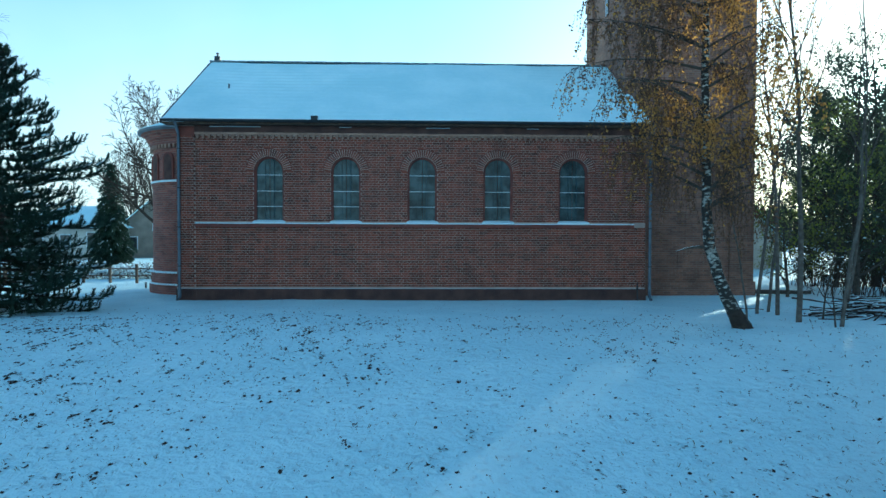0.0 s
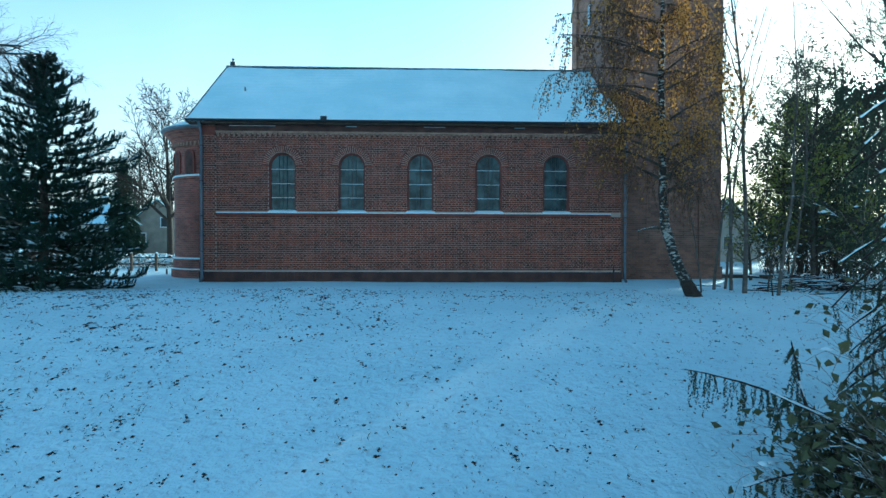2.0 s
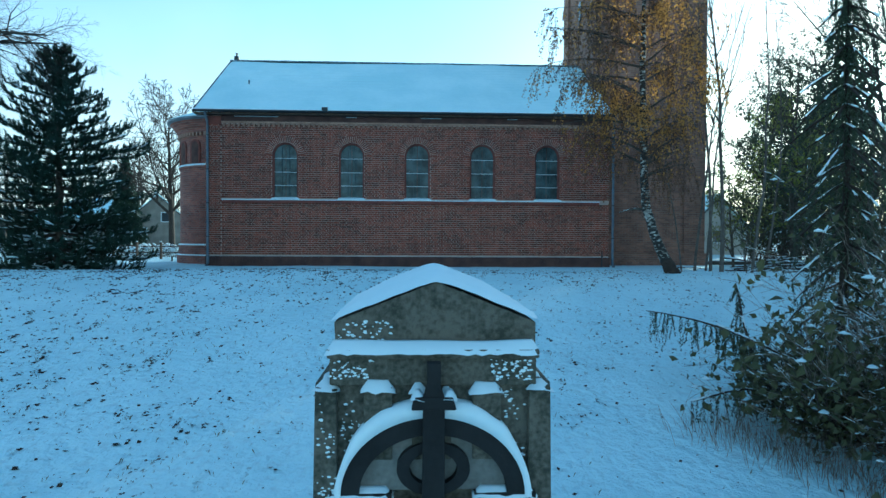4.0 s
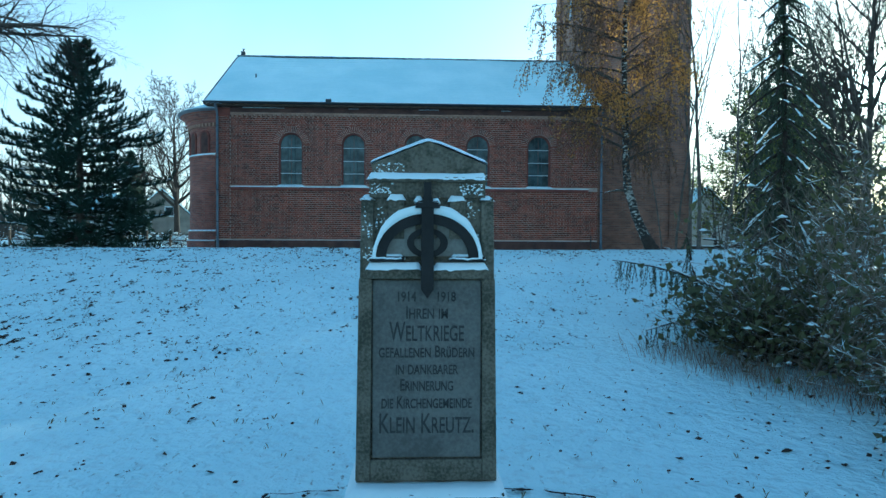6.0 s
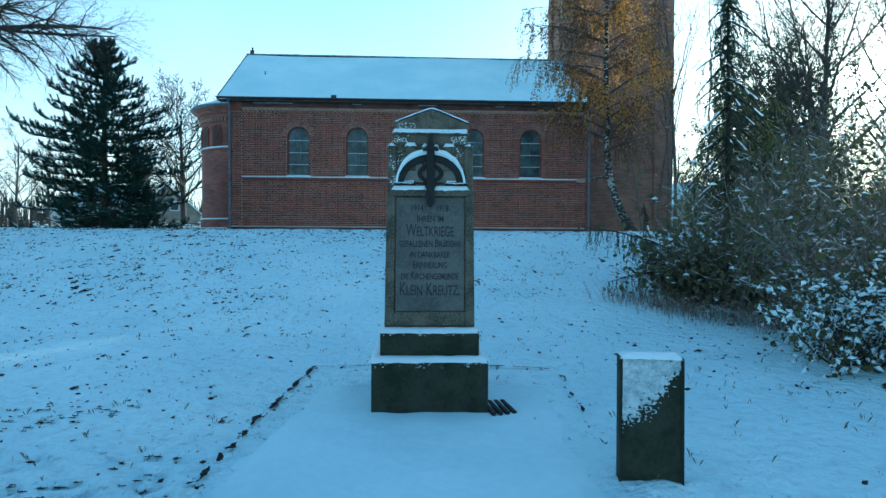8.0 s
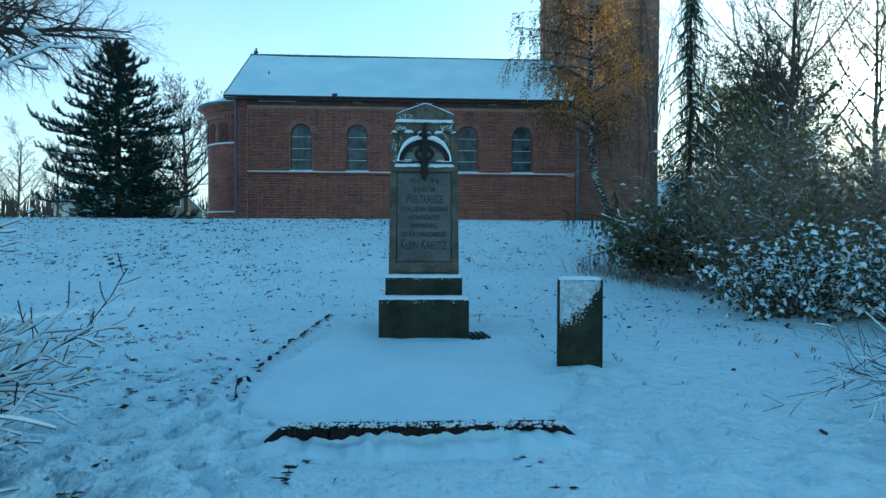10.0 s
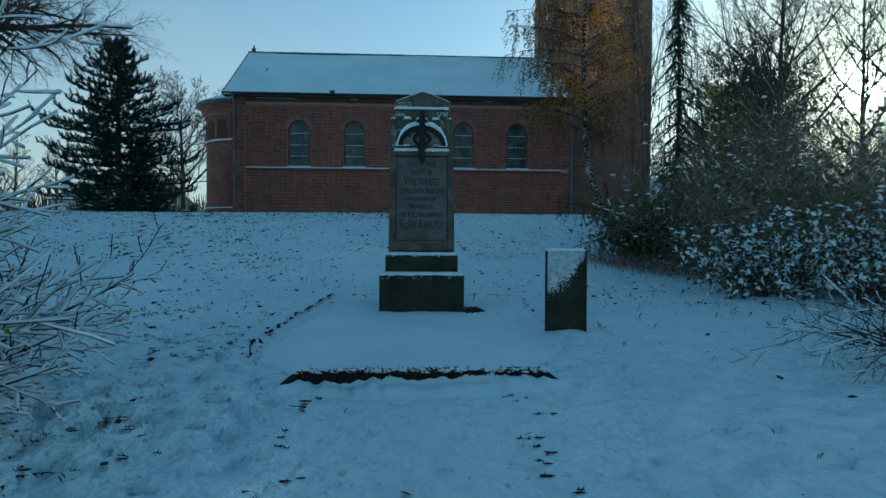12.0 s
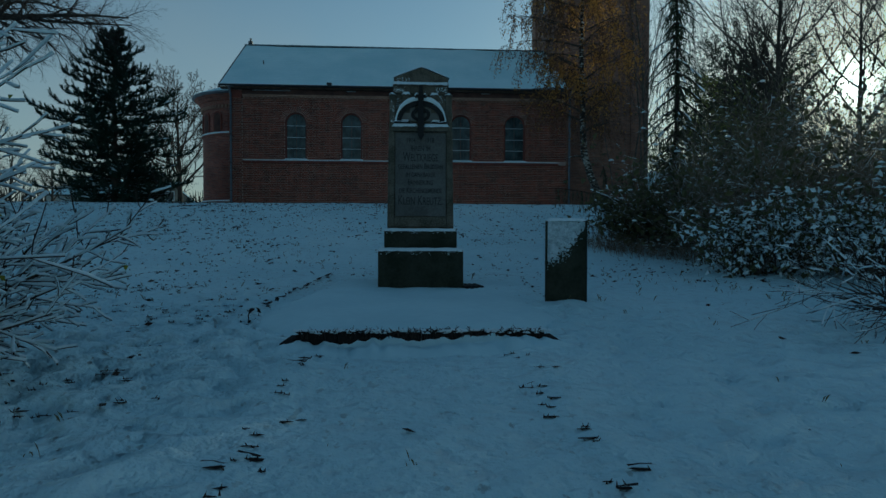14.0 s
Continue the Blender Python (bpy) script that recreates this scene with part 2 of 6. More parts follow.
def snowy_grass():
    """Thin snow on grass: lumpy, with the turf showing through in small flecks that run down the slope."""
    m = bpy.data.materials.new("snow_over_grass")
    m.use_nodes = True
    n, l = m.node_tree.nodes, m.node_tree.links
    p = n["Principled BSDF"]
    p.inputs["Roughness"].default_value, p.inputs["Specular IOR Level"].default_value = 0.7, 0.2
    co = n.new("ShaderNodeTexCoord")

    def noise_at(scale, detail, stretch=(1, 1, 1), turn=0.0):
        mp, nz = n.new("ShaderNodeMapping"), n.new("ShaderNodeTexNoise")
        mp.inputs["Scale"].default_value = stretch
        mp.inputs["Rotation"].default_value = (0, 0, turn)
        nz.inputs["Scale"].default_value, nz.inputs["Detail"].default_value = scale, detail
        l.new(co.outputs["Object"], mp.inputs["Vector"])
        l.new(mp.outputs[0], nz.inputs["Vector"])
        return nz.outputs["Fac"]

    def ramp(src, a, b, lo=0.0, hi=1.0):
        r = n.new("ShaderNodeMapRange")
        for k, v in (("From Min", a), ("From Max", b), ("To Min", lo), ("To Max", hi)):
            r.inputs[k].default_value = v
        l.new(src, r.inputs["Value"])
        return r.outputs[0]

    def times(a, b):
        q = n.new("ShaderNodeMath")
        q.operation = "MULTIPLY"
        l.new(a, q.inputs[0])
        l.new(b, q.inputs[1])
        return q.outputs[0]

    def mixed(f, a, b):
        x = n.new("ShaderNodeMix")
        x.data_type = "RGBA"
        l.new(f, x.inputs["Factor"])
        for k, v in (("A", a), ("B", b)):
            if isinstance(v, tuple):
                x.inputs[k].default_value = (*v, 1)
            else:
                l.new(v, x.inputs[k])
        return x.outputs["Result"]
    large = noise_at(0.7, 5)
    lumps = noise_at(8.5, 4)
    grain = noise_at(28.0, 4)
    flecks = noise_at(20.0, 5, (1, 0.5, 1), 0.45)
    patch = noise_at(0.55, 4, (1, 0.45, 1), 0.45)
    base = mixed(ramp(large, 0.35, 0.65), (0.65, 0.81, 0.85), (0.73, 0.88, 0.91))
    # greyer tone paints shade into the dimples, which the bump alone barely shows
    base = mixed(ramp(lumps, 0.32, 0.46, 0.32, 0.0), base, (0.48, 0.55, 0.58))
    show = times(ramp(flecks, 0.63, 0.69), ramp(patch, 0.44, 0.64, 0.0, 0.7))
    base = mixed(show, base, (0.09, 0.085, 0.06))
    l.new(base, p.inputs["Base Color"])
    h = n.new("ShaderNodeMath")
    h.operation = "MULTIPLY_ADD"
    l.new(grain, h.inputs[0])
    h.inputs[1].default_value = 0.3
    l.new(lumps, h.inputs[2])
    bp = n.new("ShaderNodeBump")
    bp.inputs["Strength"].default_value, bp.inputs["Distance"].default_value = 1.0, 0.08
    l.new(h.outputs[0], bp.inputs["Height"])
    l.new(bp.outputs["Normal"], p.inputs["Normal"])
    return m


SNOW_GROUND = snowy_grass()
SNOW_SMOOTH = material("smooth_snow", (0.61, 0.76, 0.80), (0.69, 0.84, 0.87), 0.7, 0.9, 0.5, 12.0, spec=0.2, fine=0.4)


def birch_bark():
    m = material("birch_bark", (0.50, 0.48, 0.43), (0.24, 0.215, 0.18), 0.8, 5, 0.4, 40)
    n, l = m.node_tree.nodes, m.node_tree.links
    p = n["Principled BSDF"]
    src = p.inputs["Base Color"].links[0].from_socket
    co, mp, nz, mx, rp = (n.new("ShaderNode" + k) for k in ("TexCoord", "Mapping", "TexNoise", "Mix", "MapRange"))
    mp.inputs["Scale"].default_value = (7, 7, 15)
    nz.inputs["Scale"].default_value, nz.inputs["Detail"].default_value = 1.0, 5
    l.new(co.outputs["Object"], mp.inputs["Vector"])
    l.new(mp.outputs[0], nz.inputs["Vector"])
    rp.inputs["From Min"].default_value, rp.inputs["From Max"].default_value = 0.40, 0.48
    l.new(nz.outputs["Fac"], rp.inputs["Value"])
    mx.data_type = "RGBA"
    l.new(rp.outputs[0], mx.inputs["Factor"])
    l.new(src, mx.inputs["A"])
    mx.inputs["B"].default_value = (0.03, 0.026, 0.022, 1)
    l.new(mx.outputs["Result"], p.inputs["Base Color"])
    return m


BIRCH = birch_bark()


def glass_material():
    """Leaded church glass: dark, glossy, slightly uneven; the paler colour stands in for reflections."""
    m = material("church_glass", (0.016, 0.028, 0.032), (0.085, 0.115, 0.120), 0.22, 1.9, 0.3, 5.0, spec=0.28, fine=0.5)
    return m


GLASS = glass_material()


# ---------------------------------------------------------------- mesh helpers
def mesh_of(name, verts, faces, mat, smooth=False):
    me = bpy.data.meshes.new(name)
    me.from_pydata([tuple(v) for v in verts], [], faces)
    me.materials.append(mat)
    if smooth:
        me.polygons.foreach_set("use_smooth", [True] * len(me.polygons))
    me.update()
    return me


def part(name, bm, mat, parent=None, label=""):
    """Links a bmesh (or a ready mesh) as one object under a thing or a part."""
    if isinstance(bm, bpy.types.Mesh):
        me = bm
    else:
        me = bpy.data.meshes.new(name)
        bmesh.ops.recalc_face_normals(bm, faces=bm.faces)
        bm.to_mesh(me)
        bm.free()
        me.materials.append(mat)
    ob = new(name, me)
    if parent:
        ob.parent = parent
    if label:
        ob["label"] = label
    return ob


def thing(name, label, category, at=(0, 0, 0), group="", kind=""):
    e = new(name)
    e.location = at
    e.empty_display_size = 0.2
    return tagged(e, label, category, group, kind)


def box(bm, x0, x1, y0, y1, z0, z1, bevel=0.0):
    r = bmesh.ops.create_cube(bm, size=1, matrix=Matrix.LocRotScale(((x0 + x1) / 2, (y0 + y1) / 2, (z0 + z1) / 2), None, (x1 - x0, y1 - y0, z1 - z0)))
    if bevel:
        bmesh.ops.bevel(bm, geom=list({e for v in r["verts"] for e in v.link_edges}), offset=bevel, segments=2, affect="EDGES", profile=0.6)
    return bm


def boxes(*rows, bevel=0.0):
    bm = bmesh.new()
    for r in rows:
        b2 = bmesh.new()
        box(b2, *r, bevel=bevel)
        tmp = bpy.data.meshes.new("tmp")
        b2.to_mesh(tmp)
        b2.free()
        bm.from_mesh(tmp)
        bpy.data.meshes.remove(tmp)
    return bm


def prism(pts, axis, a, b, bevel=0.0):
    """A polygon in the plane across an axis, drawn out from a to b. axis y: pts are (x, z); x: (y, z); z: (x, y)."""
    bm = bmesh.new()

    def at(p, d):
        return {"y": (p[0], d, p[1]), "x": (d, p[0], p[1]), "z": (p[0], p[1], d)}[axis]
    f = bm.faces.new([bm.verts.new(at(p, a)) for p in pts])
    r = bmesh.ops.extrude_face_region(bm, geom=[f])
    shift = Vector(at((0, 0), b)) - Vector(at((0, 0), a))
    bmesh.ops.translate(bm, vec=shift, verts=[v for v in r["geom"] if isinstance(v, bmesh.types.BMVert)])
    if bevel:
        bmesh.ops.bevel(bm, geom=bm.edges[:], offset=bevel, segments=2, affect="EDGES", profile=0.6)
    return bm


def tubes(lines, sides=5, start=None):
    """Vertices and faces of tapering tubes along lines of (point, radius)."""
    V, F = start or ([], [])
    for line in lines:
        base = len(V)
        pts = [Vector(p) for p, r in line]
        for i, (p, r) in enumerate(line):
            d = (pts[min(i + 1, len(pts) - 1)] - pts[max(i - 1, 0)])
            if d.length < 1e-6:
                d = Vector((0, 0, 1))
            d.normalize()
            u = d.cross(Vector((0.31, 0.17, 0.93)) if abs(d.z) < 0.9 else Vector((1, 0.2, 0))).normalized()
            w = d.cross(u)
            for k in range(sides):
                a = 2 * math.pi * k / sides
                V.append(pts[i] + (u * math.cos(a) + w * math.sin(a)) * r)
        for i in range(len(line) - 1):
            for k in range(sides):
                k2 = (k + 1) % sides
                F.append((base + i * sides + k, base + i * sides + k2, base + (i + 1) * sides + k2, base + (i + 1) * sides + k))
    return V, F


def tube_mesh(name, lines, mat, sides=5):
    V, F = tubes(lines, sides)
    return mesh_of(name, V, F, mat, True)


def uv_planar(me, fn):
    """Writes a UV map in metres from each corner's place and its face's normal."""
    uv = me.uv_layers.new(name="metres")
    for poly in me.polygons:
        for li in poly.loop_indices:
            uv.data[li].uv = fn(me.vertices[me.loops[li].vertex_index].co, poly.normal)


def uv_box(co, no):
    return (co.x, co.z) if abs(no.y) >= abs(no.x) else (co.y, co.z)


def smoothstep(a, b, x):
    t = min(1.0, max(0.0, (x - a) / (b - a)))
    return t * t * (3 - 2 * t)


def ground_z(x, y):
    """The lie of the land: a level yard by the church, a slope, and the level below it with the memorial."""
    z = -1.12 + 1.50 * (1 - smoothstep(0, 1, (-8.2 - y) / 13.2)) if y < -8.2 else 0.38 - 0.20 * smoothstep(-8.2, -1, y)
    if y < -21.4:
        z = -1.12 - 0.022 * (-21.4 - y) if y > -31 else -1.33
    z += 0.05 * noise.noise((x * 0.22, y * 0.22, 3.1)) + 0.018 * noise.noise((x * 0.9, y * 0.9, 7.7)) + 0.010 * noise.noise((x * 2.6, y * 2.6, 1.7))
    if y < -8:
        z += 0.014 * noise.noise((x * 4.6, y * 4.6, 4.4)) * (1 - smoothstep(-14, -9, y))
    if y < -23:
        lump = 0.055 * noise.noise((x * 6.0, y * 6.5, 2.2)) - 0.22 * max(0.0, noise.noise((x * 8.5, y * 11, 6.1)) - 0.10)
        lump *= smoothstep(-30.2, -29.2, y) * smoothstep(-3.1, -1.8, x) * (1 - smoothstep(12.5, 14, x))
        z += lump * smoothstep(0.55, 1.0, abs(x - 5.66)) * (1 if x < 5.66 else 0.4) * (1 - smoothstep(-24.5, -23, y))
    if y > -8:
        z -= 0.05 * max(0.0, min(1, (-x - 2) / 8))
    z += 0.25 * smoothstep(9.5, 14, x) * smoothstep(-14, -18, y) * (1 - smoothstep(-22, -26, y))
    # snow banked up at the foot of the low stone
    z += 0.075 * math.exp(-((x - 6.93) ** 2 + (y + 24.3) ** 2) / 0.10)
    # shallow trampled path in front of the memorial
    if -31 < y < -25.6:
        z -= 0.03 * (1 - smoothstep(0.45, 0.65, abs(x - 5.66)))
    return z


UP = Vector((0, 0, 1))


def snow_blobs(name, spots, r, size, flat=0.6):
    """Small lumps of snow resting on leaves and twigs."""
    V, F = [], []
    for p in spots:
        s = size * r.uniform(0.5, 1.4)
        k = len(V)
        V.append(p + UP * s * flat)
        for j, (rr, zz) in enumerate(((0.7, 0.35), (1.0, -0.15))):
            for a in range(6):
                q = s * rr * r.uniform(0.8, 1.2)
                V.append(p + Vector((q * math.cos(a * 1.047 + j * 0.5), q * math.sin(a * 1.047 + j * 0.5), s * zz * flat)))
        V.append(p - UP * s * flat * 0.5)
        for a in range(6):
            b = (a + 1) % 6
            F += [(k, k + 1 + a, k + 1 + b), (k + 1 + a, k + 7 + a, k + 7 + b, k + 1 + b), (k + 7 + a, k + 13, k + 7 + b)]
    return mesh_of(name, V, F, SNOW, True)


# ---------------------------------------------------------------- ground
def build_ground():
    xs = [-3000, -900, -300, -150, -80, -50, -35, -26, -20, -16, -13, -10, -8, -6.5, -5, -4] + [-3.2 + 0.06 * i for i in range(292)] + [14.4, 15, 16, 17, 18.5, 20, 22, 25, 29, 35, 50, 80, 150, 300, 900, 3000]
    ys = [-1500, -300, -100, -60, -45, -38, -34, -32, -31] + [-30 + 0.05 * i for i in range(130)] + [-23.5 + 0.09 * i for i in range(174)] + [-7.6, -7, -6.3, -5.6, -5, -4.2, -3.4, -2.6, -1.8, -1, -0.4, 0.2, 1, 2, 4, 6, 9, 12, 16, 22, 30, 40, 55, 80, 150, 400, 1200, 3000]
    V = [(x, y, ground_z(x, y)) for y in ys for x in xs]
    w = len(xs)
    F = [(j * w + i, j * w + i + 1, (j + 1) * w + i + 1, (j + 1) * w + i) for j in range(len(ys) - 1) for i in range(w - 1)]
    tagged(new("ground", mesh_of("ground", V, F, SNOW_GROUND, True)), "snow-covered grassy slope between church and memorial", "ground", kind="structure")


build_ground()


# ---------------------------------------------------------------- church
WALL_L, WALL_R, WALL_TOP, BASE_Z = -2.5, 13.30, 6.02, 0.1
SPACING, WIN_HALF, SILL, SPRING = 2.57, 0.50, 2.80, 4.50
WIN_X = [0.53 + SPACING * i for i in range(5)]
RIDGE_Y, RIDGE_Z, EAVE_Z = 4.3, 9.26, 6.16
DEPTH = 8.6

church = thing("church", "red brick village church with snow-covered roof, apse and tower", "church", (5, 4, 0.2))
church.location = (0, 0, 0)


def arched_wall(x0, x1, z0, z1, centres, half, sill, spring, y0, y1, steps=14):
    """A wall along x with round-arched openings that go right through it."""
    V, F = [], []

    def quad(a, b, c, d):
        for y in (y0, y1):
            k = len(V)
            V.extend([(p[0], y, p[1]) for p in (a, b, c, d)])
            F.append((k, k + 1, k + 2, k + 3) if y == y0 else (k + 3, k + 2, k + 1, k))

    def reveal(a, b):
        k = len(V)
        V.extend([(a[0], y0, a[1]), (a[0], y1, a[1]), (b[0], y1, b[1]), (b[0], y0, b[1])])
        F.append((k, k + 1, k + 2, k + 3))
    edge = x0
    for c in centres:
        quad((edge, z0), (c - half, z0), (c - half, z1), (edge, z1))
        quad((c - half, z0), (c + half, z0), (c + half, sill), (c - half, sill))
        arc = [(c - half * math.cos(math.pi * i / steps), spring + half * math.sin(math.pi * i / steps)) for i in range(steps + 1)]
        for a, b in zip(arc, arc[1:]):
            quad(a, b, (b[0], z1), (a[0], z1))
            reveal(a, b)
        reveal((c - half, sill), (c - half, spring))
        reveal((c + half, spring), (c + half, sill))
        reveal((c + half, sill), (c - half, sill))
        edge = c + half
    quad((edge, z0), (x1, z0), (x1, z1), (edge, z1))
    k = len(V)
    for a, b in (((x0, z0), (x1, z0)), ((x1, z0), (x1, z1)), ((x1, z1), (x0, z1)), ((x0, z1), (x0, z0))):
        reveal(a, b)
    return V, F


V, F = arched_wall(WALL_L, WALL_R, BASE_Z - 0.3, WALL_TOP, WIN_X, WIN_HALF, SILL, SPRING, 0.0, 0.45)
_nw = mesh_of("nave_wall", V, F, MORTAR)
_nw.materials.append(BRICK_RED)
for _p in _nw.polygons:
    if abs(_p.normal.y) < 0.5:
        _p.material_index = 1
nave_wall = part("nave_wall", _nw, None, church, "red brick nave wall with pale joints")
for nm, pts in (("gable_wall", (WALL_L, WALL_L + 0.4)), ("end_wall", (WALL_R - 0.4, WALL_R))):
    bm = prism([(0.45, BASE_Z - 0.3), (DEPTH, BASE_Z - 0.3), (DEPTH, WALL_TOP), (RIDGE_Y, RIDGE_Z - 0.15), (0.45, WALL_TOP + 0.1)], "x", *pts)
    ob = part(nm, bm, BRICKWORK, church)
    uv_planar(ob.data, uv_box)
ob = part("rear_wall", boxes((WALL_L + 0.4, WALL_R - 0.4, DEPTH - 0.4, DEPTH, BASE_Z - 0.3, WALL_TOP)), BRICKWORK, church)
uv_planar(ob.data, uv_box)
part("interior_floor", boxes((WALL_L + 0.4, WALL_R - 0.4, 0.45, DEPTH - 0.4, 0.1, 0.4)), MORTAR, church)


def in_window(xa, xb, za, zb, ring=0.29):
    """Whether a brick would stand in a window or in the ring of its arch."""
    for c in WIN_X:
        if xb > c - WIN_HALF and xa < c + WIN_HALF and zb > SILL - 0.02 and za < SPRING:
            return True
    return False


COURSE, LONG, JOINT = 0.0815, 0.258, 0.0135
rng = random.Random(4)


def brick_box(x0, x1, y0, y1, z0, z1):
    return [(x0, y0, z0), (x1, y0, z0), (x1, y0, z1), (x0, y0, z1), (x0, y1, z0), (x1, y1, z0), (x1, y1, z1), (x0, y1, z1)], \
           [(0, 1, 2, 3), (1, 5, 6, 2), (4, 0, 3, 7), (3, 2, 6, 7), (4, 5, 1, 0)]


BV, BF, SINGLE = [], [], []
row, z = 0, 0.62
while z < 5.62:
    x = WALL_L + (0 if row % 2 else -LONG / 4)
    k = 0
    while x < WALL_R - 0.05:
        w = LONG if row % 2 else LONG / 2
        xa, xb = max(x, WALL_L), min(x + w - JOINT, WALL_R)
        x += w
        k += 1
        za, zb = z, z + COURSE - JOINT
        # cut bricks at the window jambs and at the pilaster's edge
        for cx in WIN_X:
            if zb > SILL - 0.02 and za < SPRING:
                if xa < cx - WIN_HALF < xb:
                    xb = cx - WIN_HALF - 0.001
                if xa < cx + WIN_HALF < xb:
                    xa = cx + WIN_HALF + 0.001
        rest = None
        if xa < -1.9 < xb:
            rest, xb = xb, -1.905
        zm = (za + zb) / 2
        if zm > SPRING:
            for cx in WIN_X:
                R = WIN_HALF + 0.25
                if zm - SPRING < R:
                    hx = math.sqrt(R * R - (zm - SPRING) ** 2)
                    if xa < cx - hx < xb:
                        xb = cx - hx
                    elif xa < cx + hx < xb:
                        xa = cx + hx
                    elif cx - hx <= xa and xb <= cx + hx:
                        xb = xa
        if (xb - xa < 0.03 and rest is None) or in_window(xa, xb, za, zb) or 2.70 < zb < 2.86 and xa > -1.95 or za < 2.70 < zb and xa > -1.95:
            continue
        yf = -0.010 - rng.random() * 0.006 - (0.055 if xb < -1.88 else 0)
        if 3.2 < xa < 6.6 and 1.35 < za < 3.2 and abs(xb - xa - LONG + JOINT) < 1e-4 and len(SINGLE) < 300:
            SINGLE.append((xa, yf, za))
            continue
        for p0, p1, front in ((xa, xb, yf), (-1.897, rest, yf + 0.055)):
            if p1 is None or p1 - p0 < 0.02:
                continue
            v, f = brick_box(p0, p1, front, 0.0, za, zb)
            b0 = len(BV)
            BV.extend(v)
            BF.extend([tuple(i + b0 for i in q) for q in f])
    row += 1
    z += COURSE
tagged(part("bricks", mesh_of("bricks", BV, BF, BRICK), None, church, "weathered red and brown bricks"), kind="stuff")

# corner pilaster, plinth, string course, band under the eaves
part("corner_pilaster", boxes((WALL_L - 0.004, -1.925, -0.056, 0, BASE_Z - 0.2, 5.64)), MORTAR, church)
part("pilaster_cap", boxes((WALL_L - 0.006, -1.904, -0.068, 0, 5.645, 5.97), bevel=0.006), BRICK_RED, church)
part("plinth", boxes((WALL_L - 0.03, WALL_R + 0.03, -0.085, 0, BASE_Z - 0.3, 0.56), bevel=0.01), PLINTH_AND_SHADE, church, "darker brick plinth along the ground")
PV, PF = [], []
for r in range(2):
    for i in range(120):
        xa = WALL_L + 0.01 + i * 0.1295
        v, f = brick_box(xa, xa + 0.114, -0.10 + 0.004 * rng.random(), -0.08, 0.30 + r * 0.128, 0.415 + r * 0.128)
        b0 = len(PV)
        PV.extend(v)
        PF.extend([tuple(q + b0 for q in ff) for ff in f])
tagged(part("plinth_bricks", mesh_of("plinth_bricks", PV, PF, PLINTH_AND_SHADE), None, church), kind="stuff")
part("plinth_snow", boxes((WALL_L, WALL_R, -0.082, -0.012, 0.556, 0.566), bevel=0.003), FROST, church, "thin line of snow")
part("string_course", boxes((-1.9, WALL_R - 0.4, -0.075, 0.0, 2.62, 2.74), bevel=0.012), BRICK_RED, church)
part("string_course_snow", boxes((-1.9, WALL_R - 0.4, -0.078, -0.006, 2.736, 2.772), bevel=0.010), SNOW, church, "line of snow on the ledge")
# dark brick puts the soffit's shadow into the band's colour
part("eaves_band", boxes((WALL_L + 0.6, WALL_R, -0.10, 0.0, 5.779, 6.0), bevel=0.01), PLINTH_AND_SHADE, church)
part("corbel_band", boxes((-1.90, WALL_R, -0.097, 0.0, 5.70, 5.775), bevel=0.006), BRICK_PALE, church, "pale brick band above the corbels")
corbel_bm = prism([(-0.044, 0.0), (0.044, 0.0), (0.044, -0.09), (0.026, -0.13), (-0.026, -0.13), (-0.044, -0.09)], "y", -0.095, 0.0)
corbel_me = bpy.data.meshes.new("corbel")
bmesh.ops.recalc_face_normals(corbel_bm, faces=corbel_bm.faces)
corbel_bm.to_mesh(corbel_me)
corbel_me.materials.append(BRICK_PALE)
x = -1.80
while x < WALL_R - 0.05:
    c = part("corbel", corbel_me, None, church)
    c.location = (x, 0, 5.698)
    x += 0.192


